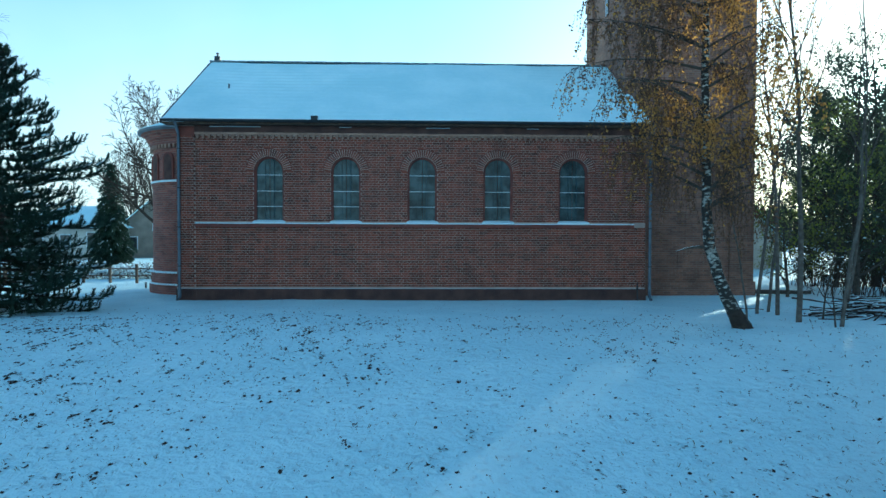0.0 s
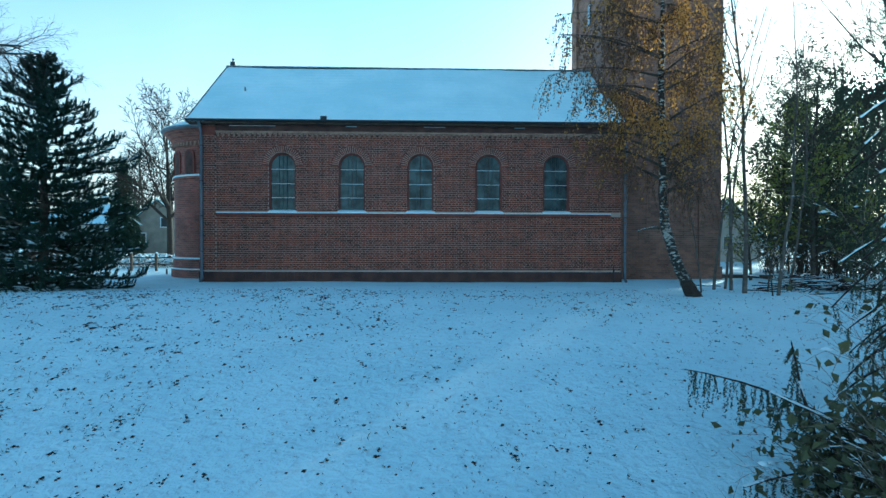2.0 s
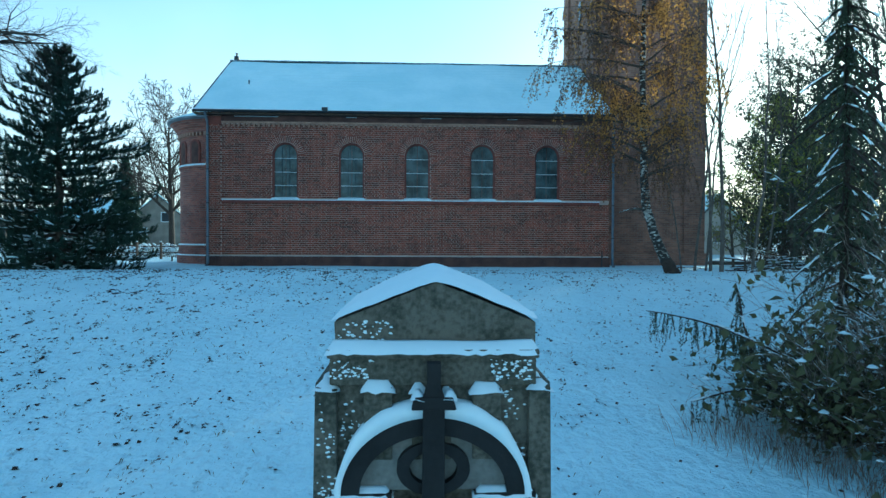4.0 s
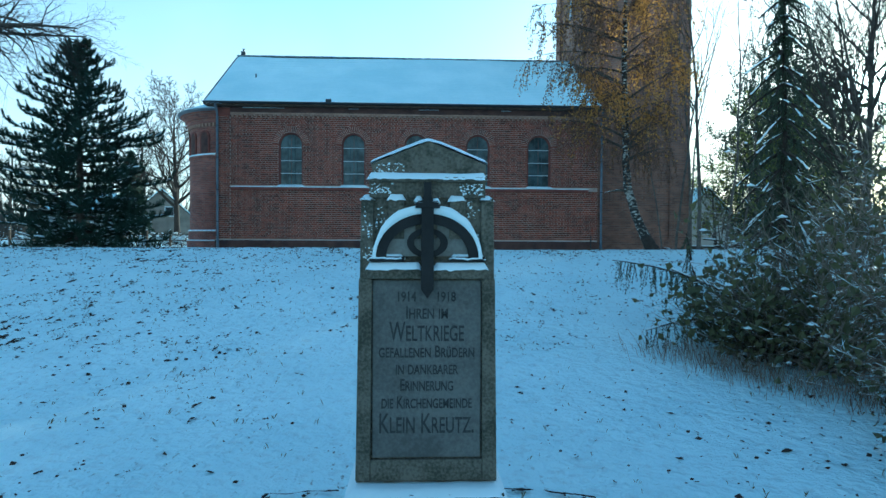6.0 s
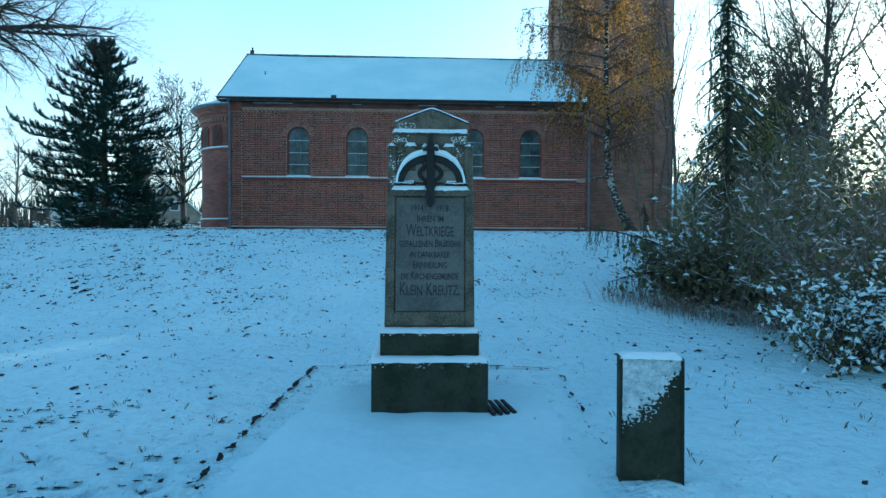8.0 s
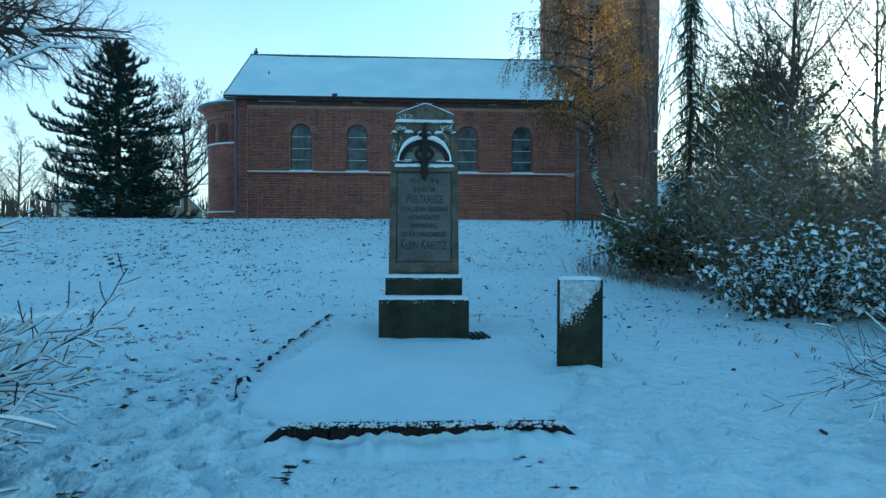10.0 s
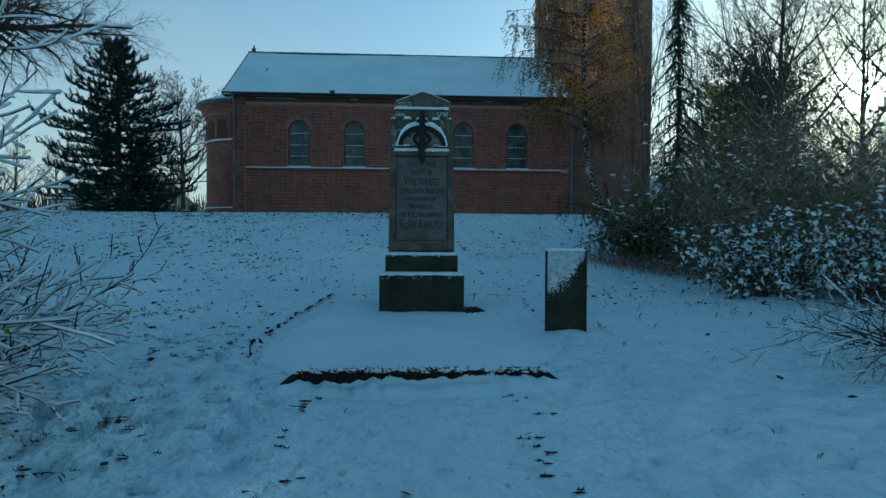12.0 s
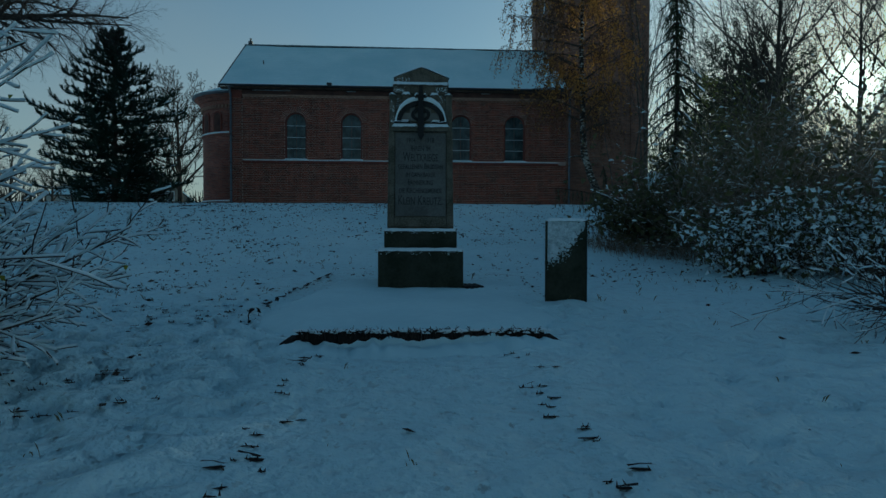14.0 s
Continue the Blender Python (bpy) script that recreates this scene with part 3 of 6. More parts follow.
def church_window(cx):
    w = new("window")
    w.parent = church
    w["label"] = "tall round-arched leaded window with pale glazing bars"
    st = 16
    arc = [(cx - (WIN_HALF + 0.0) * math.cos(math.pi * i / st), SPRING + WIN_HALF * math.sin(math.pi * i / st)) for i in range(st + 1)]
    outline = [(cx - WIN_HALF, SILL)] + arc + [(cx + WIN_HALF, SILL)]
    # moulded reveal: an inner ring of rounded brick
    V, F = [], []
    inner = 0.065
    ins = [(cx - WIN_HALF + inner, SILL)] + [(cx - (WIN_HALF - inner) * math.cos(math.pi * i / st), SPRING + (WIN_HALF - inner) * math.sin(math.pi * i / st)) for i in range(st + 1)] + [(cx + WIN_HALF - inner, SILL)]
    for a, b, c, d in zip(outline, outline[1:], ins[1:], ins):
        k = len(V)
        for p, y in ((a, 0.055), (b, 0.055), (c, 0.10), (d, 0.10)):
            V.append((p[0], y, p[1]))
        for p in (d, c):
            V.append((p[0], 0.2, p[1]))
        F += [(k, k + 1, k + 2, k + 3), (k + 3, k + 2, k + 5, k + 4)]
    part("reveal", mesh_of("reveal", V, F, BRICK_RED), None, w, "moulded red brick reveal")
    # panes: four tiers, two beside one another, parted by bars
    edges = [SILL + 0.03, 3.325, 3.845, 4.385, SPRING + WIN_HALF - inner]
    hw = WIN_HALF - inner
    for j in range(4):
        za, zb = edges[j], edges[j + 1]
        for sgn in (-1, 1):
            if j < 3:
                pts = [(cx + sgn * 0.008, za), (cx + sgn * hw, za), (cx + sgn * hw, zb), (cx + sgn * 0.008, zb)]
            else:
                pts = [(cx + sgn * 0.008, za), (cx + sgn * hw, za)] + [(cx + sgn * hw * math.cos(math.pi / 2 * i / 8), SPRING + hw * math.sin(math.pi / 2 * i / 8)) for i in range(9)]
                pts[-1] = (cx + sgn * 0.008, pts[-1][1])
            part("pane", prism(pts, "y", 0.165, 0.172), GLASS, w)
    for zz in edges[1:4]:
        part("glazing_bar", boxes((cx - hw, cx + hw, 0.135, 0.165, zz - 0.011, zz + 0.011), bevel=0.004), BAR, w, "pale horizontal bar")
    part("mullion", boxes((cx + 0.13, cx + 0.155, 0.14, 0.165, SILL + 0.03, SPRING + hw * 0.94)), FRAME, w)
    part("mullion", boxes((cx - 0.155, cx - 0.14, 0.145, 0.165, SILL + 0.03, SPRING + hw * 0.94)), FRAME, w)
    # arch of standing bricks
    n = 27
    for i in range(n):
        a0 = math.pi * (i + 0.16) / n
        a1 = math.pi * (i + 0.84) / n
        r0, r1 = WIN_HALF + 0.012, WIN_HALF + 0.238
        pts = [(cx - r0 * math.cos(a0), SPRING + r0 * math.sin(a0)), (cx - r1 * math.cos(a0 * 1.0), SPRING + r1 * math.sin(a0)), (cx - r1 * math.cos(a1), SPRING + r1 * math.sin(a1)), (cx - r0 * math.cos(a1), SPRING + r0 * math.sin(a1))]
        yf = -0.014 - 0.006 * rng.random()
        AV = [(p[0], yf, p[1]) for p in pts] + [(p[0], 0.001, p[1]) for p in pts]
        AF = [(0, 1, 2, 3)] + [(a, 4 + a, 4 + (a + 1) % 4, (a + 1) % 4) for a in range(4)]
        part("arch_brick", mesh_of("arch_brick", AV, AF, BRICK_ONE), None, w)
    # drip course round the arch
    hd = []
    for i in range(25):
        a = math.pi * i / 24
        hd.append(((cx - (WIN_HALF + 0.258) * math.cos(a), -0.010, SPRING + (WIN_HALF + 0.258) * math.sin(a)), 0.014))
    part("arch_moulding", tube_mesh("arch_moulding", [hd], BRICK_RED, 6), None, w)
    # snow on the sloping sill
    bm = prism([(-0.10, 2.745), (-0.10, 2.79), (0.02, 2.845), (0.165, 2.875), (0.165, 2.745)], "x", cx - WIN_HALF - 0.03, cx + WIN_HALF + 0.05, 0.012)
    part("sill_snow", bm, SNOW, w, "snow on the sloping sill")


for cx in WIN_X:
    church_window(cx)


def build_roof():
    y0, z0 = -0.42, EAVE_Z
    xl, xr = -2.84, WALL_R + 0.05
    run, rise = RIDGE_Y - y0, RIDGE_Z - z0
    th = 0.10
    for nm, s in (("roof", 1), ("roof", -1)):
        ya = y0 if s > 0 else 2 * RIDGE_Y - y0
        bm = prism([(ya, z0 - th), (RIDGE_Y, RIDGE_Z - th), (RIDGE_Y, RIDGE_Z), (ya, z0)], "x", xl, xr)
        part(nm, bm, TILE, church, "dark tiled roof slope under snow")
    # snow blanket, uneven, thinner in the upper left, with tile courses showing through
    nx, ny = 130, 130
    V, F = [], []
    for j in range(ny + 1):
        t = j / ny
        for i in range(nx + 1):
            x = xl + 0.03 + (xr - xl - 0.06) * i / nx
            y = y0 - 0.02 + (run - 0.04) * t
            z = z0 + rise * (y - y0) / run
            course = 0.007 * math.sin(t * 105) * (0.35 + 0.65 * max(0.0, noise.noise((x * 0.25, y * 0.5, 6)) + 0.3))
            tk = 0.060 + course + 0.025 * noise.noise((x * 0.8, y * 0.8, 2)) + 0.008 * noise.noise((x * 3, y * 6, 5))
            thin = smoothstep(6.5, 0.5, x) * smoothstep(-2.4, -0.6, x) * smoothstep(0.25, 0.7, t)
            tk = tk * (1 - 0.7 * thin) + thin * 0.016 * math.sin(t * 105)
            if j in (0, ny) or i in (0, nx):
                tk = 0.008
            V.append((x, y - 0.4 * tk, z + 0.9 * max(tk, 0.004)))
    w = nx + 1
    F = [(j * w + i, j * w + i + 1, (j + 1) * w + i + 1, (j + 1) * w + i) for j in range(ny) for i in range(nx)]
    part("roof_snow", mesh_of("roof_snow", V, F, ROOF_SNOW, True), None, church, "smooth blanket of snow on the roof")
    bm = prism([(2 * RIDGE_Y - y0 + 0.02, z0 + 0.01), (RIDGE_Y + 0.02, RIDGE_Z + 0.01), (RIDGE_Y + 0.02, RIDGE_Z + 0.06), (2 * RIDGE_Y - y0 + 0.02, z0 + 0.06)], "x", xl + 0.03, xr - 0.03)
    part("roof_snow", bm, ROOF_SNOW, church)
    # ridge tiles
    me = None
    x = xl
    while x < xr - 0.2:
        if me is None:
            bm = bmesh.new()
            pts = [(0.12 * math.cos(math.pi * i / 6), 0.075 * math.sin(math.pi * i / 6) - 0.02) for i in range(7)]
            bm = prism(pts, "x", 0, 0.37)
            me = bpy.data.meshes.new("ridge_tile")
            bmesh.ops.recalc_face_normals(bm, faces=bm.faces)
            bm.to_mesh(me)
            me.materials.append(RIDGE)
        o = part("ridge_tile", me, None, church)
        o.location = (x, RIDGE_Y, RIDGE_Z + 0.03 + 0.006 * rng.random())
        o.rotation_euler = (0, radians(rng.uniform(-0.8, 0.8)), 0)
        x += 0.385
    # finial on the ridge end: a small stump with a cap and a metal stay
    bm = boxes((-2.66, -2.45, RIDGE_Y - 0.10, RIDGE_Y + 0.10, RIDGE_Z, RIDGE_Z + 0.24), (-2.59, -2.52, RIDGE_Y - 0.04, RIDGE_Y + 0.04, RIDGE_Z + 0.24, RIDGE_Z + 0.36), (-2.61, -2.50, RIDGE_Y - 0.05, RIDGE_Y + 0.05, RIDGE_Z + 0.345, RIDGE_Z + 0.385), bevel=0.015)
    part("ridge_finial", bm, METAL_DARK, church, "dark stump on the ridge end")
    # verge board, fascia, gutter
    part("verge_board", prism([(y0, z0 - 0.16), (RIDGE_Y, RIDGE_Z - 0.16), (RIDGE_Y, RIDGE_Z + 0.01), (y0, z0 + 0.01)], "x", xl - 0.03, xl), METAL_DARK, church)
    part("soffit", boxes((xl, xr, y0 + 0.04, 0.02, 6.0, 6.06)), WOOD, church)
    gut = []
    for k in range(9):
        a = math.pi + math.pi * k / 8
        gut.append((-0.46 + 0.075 * math.cos(a), 6.13 + 0.075 * math.sin(a)))
    gut += [(p[0] * 1 + (-0.46 - p[0]) * 0.12, p[1] + 0.008) for p in reversed(gut)]
    part("gutter", prism(gut, "x", xl - 0.02, xr + 0.02), METAL_DARK, church, "dark half-round gutter")
    gs = [((xl + 0.1 * i, -0.46, 6.125 + 0.006 * math.sin(i * 1.7)), 0.055) for i in range(int((xr - xl) / 0.1))]
    part("gutter_snow", tube_mesh("gutter_snow", [gs], SNOW, 6), None, church, "snow lying in the gutter")
    part("roof_vent", boxes((2.02, 2.24, -0.52, -0.36, 6.14, 6.27), bevel=0.01), METAL_DARK, church, "small dark outlet at the eaves")
    part("roof_hook", boxes((-1.35, -1.31, 1.75, 1.80, 7.65, 7.82)), METAL_DARK, church, "roof hook")
    # patches of frost on the dark band below the gutter
    for a, b in ((-1.4, 0.3), (2.9, 3.3), (5.8, 6.6), (9.2, 9.6)):
        part("eaves_frost", boxes((a, b, -0.108, -0.1, 5.95, 5.975)), FROST, church)


build_roof()


def downpipe(x, foot, label):
    p = new("downpipe")
    p.parent = church
    p["label"] = label
    line = [((x, -0.44, 6.08), 0.05), ((x, -0.40, 5.98), 0.05), ((x, -0.17, 5.74), 0.05), ((x, -0.14, 5.6), 0.05), ((x, -0.14, 0.62), 0.05), ((x, -0.14, 0.60), 0.058), ((x, -0.14, 0.30), 0.058), ((x + foot, -0.3, 0.2), 0.055)]
    part("pipe", tube_mesh("pipe", [line], METAL, 10), None, p)
    for z in (1.3, 2.6, 3.9, 5.2):
        part("bracket", tube_mesh("bracket", [[((x, -0.14, z), 0.062), ((x, -0.14, z + 0.035), 0.062)]], METAL_DARK, 10), None, p)


downpipe(-2.40, 0.0, "grey zinc downpipe at the wall corner")
downpipe(13.42, 0.0, "grey zinc downpipe beside the tower")
hyd = part("standpipe", tube_mesh("standpipe", [[((12.98, -0.2, 0.1), 0.02), ((12.98, -0.2, 0.78), 0.02), ((12.98, -0.27, 0.80), 0.02)], [((12.98, -0.2, 0.55), 0.035), ((12.98, -0.2, 0.66), 0.035)]], METAL_DARK, 8), None, church, "short dark standpipe")


# ---- apse
def ring_mesh(name, cx, cy, prof, mat, a0=90, a1=270, n=48, uv_r=2.45):
    """A half-round body: the profile of (radius, z) turned about an upright axis."""
    V, F = [], []
    m = len(prof)
    for i in range(n + 1):
        a = radians(a0 + (a1 - a0) * i / n)
        for r, z in prof:
            V.append((cx + r * math.cos(a), cy + r * math.sin(a), z))
    F = [(i * m + k, (i + 1) * m + k, (i + 1) * m + k + 1, i * m + k + 1) for i in range(n) for k in range(m - 1)]
    me = mesh_of(name, V, F, mat)
    uv_planar(me, lambda co, no: (math.atan2(co.y - cy, -(co.x - cx)) * uv_r, co.z))
    return me


AX, AY, AR = WALL_L, RIDGE_Y, 2.45
apse = new("apse")
apse.parent = church
apse["label"] = "round brick apse with blind arches and conical snowy roof"
part("apse_wall", ring_mesh("apse_wall", AX, AY, [(AR + 0.14, -0.2), (AR + 0.14, 0.50), (AR + 0.07, 0.54), (AR + 0.07, 0.93), (AR, 0.99), (AR, 4.18), (AR + 0.05, 4.22), (AR + 0.05, 4.30), (AR - 0.02, 4.36), (AR - 0.02, 5.62), (AR + 0.10, 5.70), (AR + 0.10, 5.86), (AR + 0.20, 5.92), (AR + 0.24, 6.02), (AR + 0.40, 6.14), (AR + 0.42, 6.22)], BRICKWORK), None, apse)
part("apse_ledge_snow", ring_mesh("apse_ledge_snow", AX, AY, [(AR + 0.06, 4.29), (AR + 0.065, 4.33), (AR + 0.03, 4.37), (AR - 0.03, 4.38)], SNOW), None, apse, "snow on the ledge")
part("apse_base_snow", ring_mesh("apse_base_snow", AX, AY, [(AR + 0.085, 0.93), (AR + 0.085, 0.96), (AR + 0.04, 0.99), (AR - 0.01, 1.0)], SNOW), None, apse)
part("apse_base_snow", ring_mesh("apse_base_snow", AX, AY, [(AR + 0.15, 0.50), (AR + 0.15, 0.525), (AR + 0.1, 0.55), (AR + 0.06, 0.55)], SNOW), None, apse)
part("apse_cornice", ring_mesh("apse_cornice", AX, AY, [(AR + 0.2, 6.03), (AR + 0.44, 6.17), (AR + 0.52, 6.20), (AR + 0.52, 6.27), (AR + 0.3, 6.30)], METAL), None, apse, "metal gutter of the apse")
part("apse_roof", ring_mesh("apse_roof", AX, AY, [(AR + 0.50, 6.27), (AR + 0.48, 6.31), (AR * 0.5, 7.0), (0.02, 7.68)], ROOF_SNOW), None, apse, "snowy conical roof")
for i in range(40):
    a = radians(92 + 4.5 * i)
    bm = boxes((-0.045, 0.045, -0.04, 0.05, 0, 0.16))
    o = part("apse_corbel", bm, BRICK_PALE, apse)
    o.location = (AX + (AR + 0.05) * math.cos(a), AY + (AR + 0.05) * math.sin(a), 5.54)
    o.rotation_euler = (0, 0, a + math.pi / 2)
for i in range(9):
    # pilasters and round arches of the blind arcade, dark brick plates between imitating recesses by colour
    a = radians(98 + 20.5 * i)
    pts = [(-0.27, 4.38), (-0.27, 5.12)] + [(-0.27 * math.cos(math.pi * k / 10), 5.12 + 0.27 * math.sin(math.pi * k / 10)) for k in range(1, 10)] + [(0.27, 5.12), (0.27, 4.38)]
    for nm, sc, dep, mt in (("arch_frame", 1.0, 0.05, BRICK_RED), ("arch_recess_plate", 0.72, 0.058, PLINTH_AND_SHADE)):
        pp = [(p[0] * sc, 4.40 + (p[1] - 4.38) * (0.985 if sc == 1 else 0.90)) for p in pts]
        o = part(nm, prism(pp, "y", -dep, 0.06), mt, apse)
        o.location = (AX + (AR - 0.03) * math.cos(a), AY + (AR - 0.03) * math.sin(a), 0)
        o.rotation_euler = (0, 0, a + math.pi / 2)

# ---- tower
TX0, TX1, TY0, TY1, TH = 13.06, 17.95, 1.6, 7.0, 17.0
tower = new("tower")
tower.parent = church
tower["label"] = "square brick church tower beside the nave"
bm = boxes((TX0 + 0.10, TX1 - 0.10, TY0 + 0.10, TY1 - 0.10, BASE_Z - 0.3, TH))
o = part("tower_wall", bm, TOWER_BRICK, tower)
uv_planar(o.data, uv_box)
for xa, ya in ((TX0, TY0), (TX1 - 0.9, TY0), (TX0, TY1 - 0.9), (TX1 - 0.9, TY1 - 0.9)):
    o = part("corner_pilaster", boxes((xa, xa + 0.9, ya, ya + 0.9, BASE_Z - 0.3, TH - 0.1)), TOWER_BRICK, tower)
    uv_planar(o.data, uv_box)
o = part("tower_plinth", boxes((TX0 - 0.06, TX1 + 0.06, TY0 - 0.07, TY1 + 0.06, BASE_Z - 0.3, 0.7), bevel=0.02), TOWER_BRICK, tower)
uv_planar(o.data, uv_box)
part("tower_cap", prism([(TX0 - 0.2, TH), (TX1 + 0.2, TH), ((TX0 + TX1) / 2, TH + 4)], "y", TY0 - 0.2, TY1 + 0.2), TILE, tower)
# sloping brick coping and a slit window on the side towards the nave
part("gable_coping", prism([(7.02, 12.35), (4.30, 14.9), (1.6, 12.35), (1.6, 12.6), (4.30, 15.15), (7.02, 12.6)], "x", TX0 - 0.07, TX0 + 0.1), BRICK_PALE, tower, "pale sloping brick coping")
part("slit_window", boxes((TX0 + 0.06, TX0 + 0.12, 3.95, 4.35, 11.3, 12.2)), DARKGLASS, tower)


# ---------------------------------------------------------------- memorial
MX = 5.761
memorial = thing("war_memorial", "grey stone war memorial stele with sword relief, dusted with snow", "memorial", (MX, -22.5, -1.13))


def mpart(name, bm, mat, label="", parent=None):
    """A part of the memorial, drawn in world metres round x = 0 and set under it."""
    o = part(name, bm, mat, parent or memorial, label)
    if parent is None:
        o.location = (0, 22.5, 1.13)
    return o


def soft_slab(x0, x1, y0, y1, z, h, seed, over=0.012, cell=0.03, droop=0.02):
    """A thin lumpy layer of snow with a rounded rim on a level top."""
    nx, ny = max(3, int((x1 - x0) / cell)), max(3, int((y1 - y0) / cell))
    V, F = [], []
    for j in range(ny + 1):
        for i in range(nx + 1):
            u, v = i / nx, j / ny
            x, y = x0 - over + (x1 - x0 + 2 * over) * u, y0 - over + (y1 - y0 + 2 * over) * v
            e = min(min(u, 1 - u) * (x1 - x0), min(v, 1 - v) * (y1 - y0))
            k = min(1.0, e / 0.04)
            hh = h * (0.25 + 0.75 * math.sqrt(k)) * (1 + 0.25 * noise.noise((x * 9, y * 9, seed)))
            x += 0.006 * noise.noise((y * 30, x * 10, seed + 2))
            V.append((x, y, z + hh if e > 1e-6 else z - droop * (0.4 + 0.8 * abs(noise.noise((x * 22, y * 22, seed + 5))))))
    w = nx + 1
    F = [(j * w + i, j * w + i + 1, (j + 1) * w + i + 1, (j + 1) * w + i) for j in range(ny) for i in range(nx)]
    return mesh_of("snow_cap", V, F, SNOW, True)


def frost_specks(name, spots, n, seed, parent, size=0.008, low=0.0):
    """Small crusts of snow that cling to an upright face: spots are (x0, x1, z0, z1, y)."""
    r = random.Random(seed)
    V, F = [], []
    for x0, x1, z0, z1, y in spots:
        for _ in range(n):
            x, z, s = r.uniform(x0, x1), r.uniform(z0, z1), size * r.uniform(0.4, 1.5)
            if noise.noise((x * 16, z * 16, seed)) + 0.35 * (x0 - x) / (x1 - x0) < -0.22 - 0.1 * r.random():
                continue
            k = len(V)
            for a in range(5):
                V.append((x + s * math.cos(a * 1.257 + z * 9) * 1.2, y - 0.001, z + s * math.sin(a * 1.257 + z * 9) * 0.7))
            V.append((x, y - s * 0.55, z))
            F += [(k + a, k + (a + 1) % 5, k + 5) for a in range(5)]
    o = part(name, mesh_of(name, V, F, SNOW, True), None, parent, "crusts of snow")
    return tagged(o, kind="stuff")


def build_memorial():
    def M(name, bm, mat, label=""):
        return mpart(name, bm, mat, label)
    # two plinth blocks
    M("lower_plinth", boxes((-0.447, 0.447, -22.85, -21.84, -1.35, -0.745), bevel=0.012), STONE_DARK, "dark mossy lower plinth block")
    M("snow_cap", soft_slab(-0.447, 0.447, -22.85, -21.84, -0.745, 0.022, 1), SNOW)
    M("upper_plinth", boxes((-0.386, 0.386, -22.745, -21.94, -0.745, -0.535), bevel=0.010), STONE_DARK, "dark mossy upper plinth block")
    M("snow_cap", soft_slab(-0.386, 0.386, -22.745, -21.94, -0.537, 0.020, 2), SNOW)
    # tapering stele: the shaft with a sunk frame
    yf, yb = -22.655, -22.03
    bm = prism([(-0.358, -0.535), (0.360, -0.535), (0.354, -0.40), (0.336, 0.93), (0.316, 0.94), (-0.314, 0.94), (-0.334, 0.93), (-0.352, -0.40)], "y", yf + 0.03, yb, 0.006)
    M("stele", bm, STONE, "weathered grey stone shaft")
    for s in (-1, 1):
        bm = prism([(s * 0.357, -0.50), (s * 0.284, -0.50), (s * 0.276, 0.52), (s * 0.342, 0.52)], "y", yf, yf + 0.032, 0.005)
        M("frame_stile", bm, STONE)
        bm = prism([(s * 0.337, 0.52), (s * 0.270, 0.52), (s * 0.270, 0.915), (s * 0.331, 0.925)], "y", yf + 0.002, yf + 0.032, 0.005)
        M("side_pilaster", bm, STONE)
        M("snow_cap", soft_slab(s * 0.300 - 0.032, s * 0.300 + 0.032, yf, yf + 0.2, 0.925, 0.020, 3 + s, 0.006), SNOW)
    M("frame_foot", boxes((-0.282, 0.282, yf, yf + 0.032, -0.50, -0.395), bevel=0.005), STONE)
    M("tablet", boxes((-0.274, 0.274, yf + 0.016, yf + 0.034, -0.388, 0.512), bevel=0.004), STONE_TABLET, "smooth grey tablet with dark lettering")
    M("lintel", boxes((-0.300, 0.300, yf - 0.018, yf + 0.03, 0.520, 0.575), bevel=0.006), STONE)
    # broken ledges with snow on both sides of the sword
    for s in (-1, 1):
        a, b = sorted((s * 0.030, s * 0.302))
        M("snow_cap", soft_slab(a, b, yf - 0.03, yf + 0.03, 0.578, 0.030, 9 + s, 0.006, 0.02), SNOW)
        a, b = sorted((s * 0.115, s * 0.288))
        M("ledge", boxes((a, b, yf - 0.022, yf + 0.03, 0.606, 0.632), bevel=0.004), RELIEF)
        M("snow_cap", soft_slab(a, b, yf - 0.024, yf + 0.03, 0.630, 0.018, 12 + s, 0.005, 0.02), SNOW)

    def arc_band(r0x, r0z, r1x, r1z, zc, y0, y1, a0=0, a1=180, n=28):
        out = [(r1x * math.cos(radians(a0 + (a1 - a0) * i / n)), zc + r1z * math.sin(radians(a0 + (a1 - a0) * i / n))) for i in range(n + 1)]
        inn = [(r0x * math.cos(radians(a0 + (a1 - a0) * i / n)), zc + r0z * math.sin(radians(a0 + (a1 - a0) * i / n))) for i in range(n + 1)]
        V, F = [], []
        for i in range(n + 1):
            V += [(out[i][0], y0, out[i][1]), (inn[i][0], y0, inn[i][1]), (out[i][0], y1, out[i][1]), (inn[i][0], y1, inn[i][1])]
        for i in range(n):
            k = i * 4
            F += [(k, k + 1, k + 5, k + 4), (k + 2, k, k + 4, k + 6), (k + 1, k + 3, k + 7, k + 5)]
        return V, F
    # lunette with dark arch, ring and sword
    pts = [(0.232 * math.cos(math.pi * i / 20), 0.632 + 0.185 * math.sin(math.pi * i / 20)) for i in range(21)]
    M("lunette", prism(pts, "y", yf + 0.008, yf + 0.031), LUNETTE, "paler stone lunette")
    M("arch_band", mesh_of("arch_band", *arc_band(0.205, 0.165, 0.258, 0.222, 0.630, yf - 0.022, yf + 0.03), RELIEF), None, "dark arch band over the lunette")
    V, F = arc_band(0.256, 0.220, 0.266, 0.238, 0.626, yf - 0.030, yf + 0.03)
    for i, v in enumerate(V):
        if i % 2 == 0:
            # thicker on the shoulders, thin at the feet and under the sword's guard
            f = abs(v[0]) / 0.266
            fat = 0.030 * smoothstep(1.0, 0.72, f) + 0.008 * noise.noise((v[0] * 22, 1, v[2] * 22))
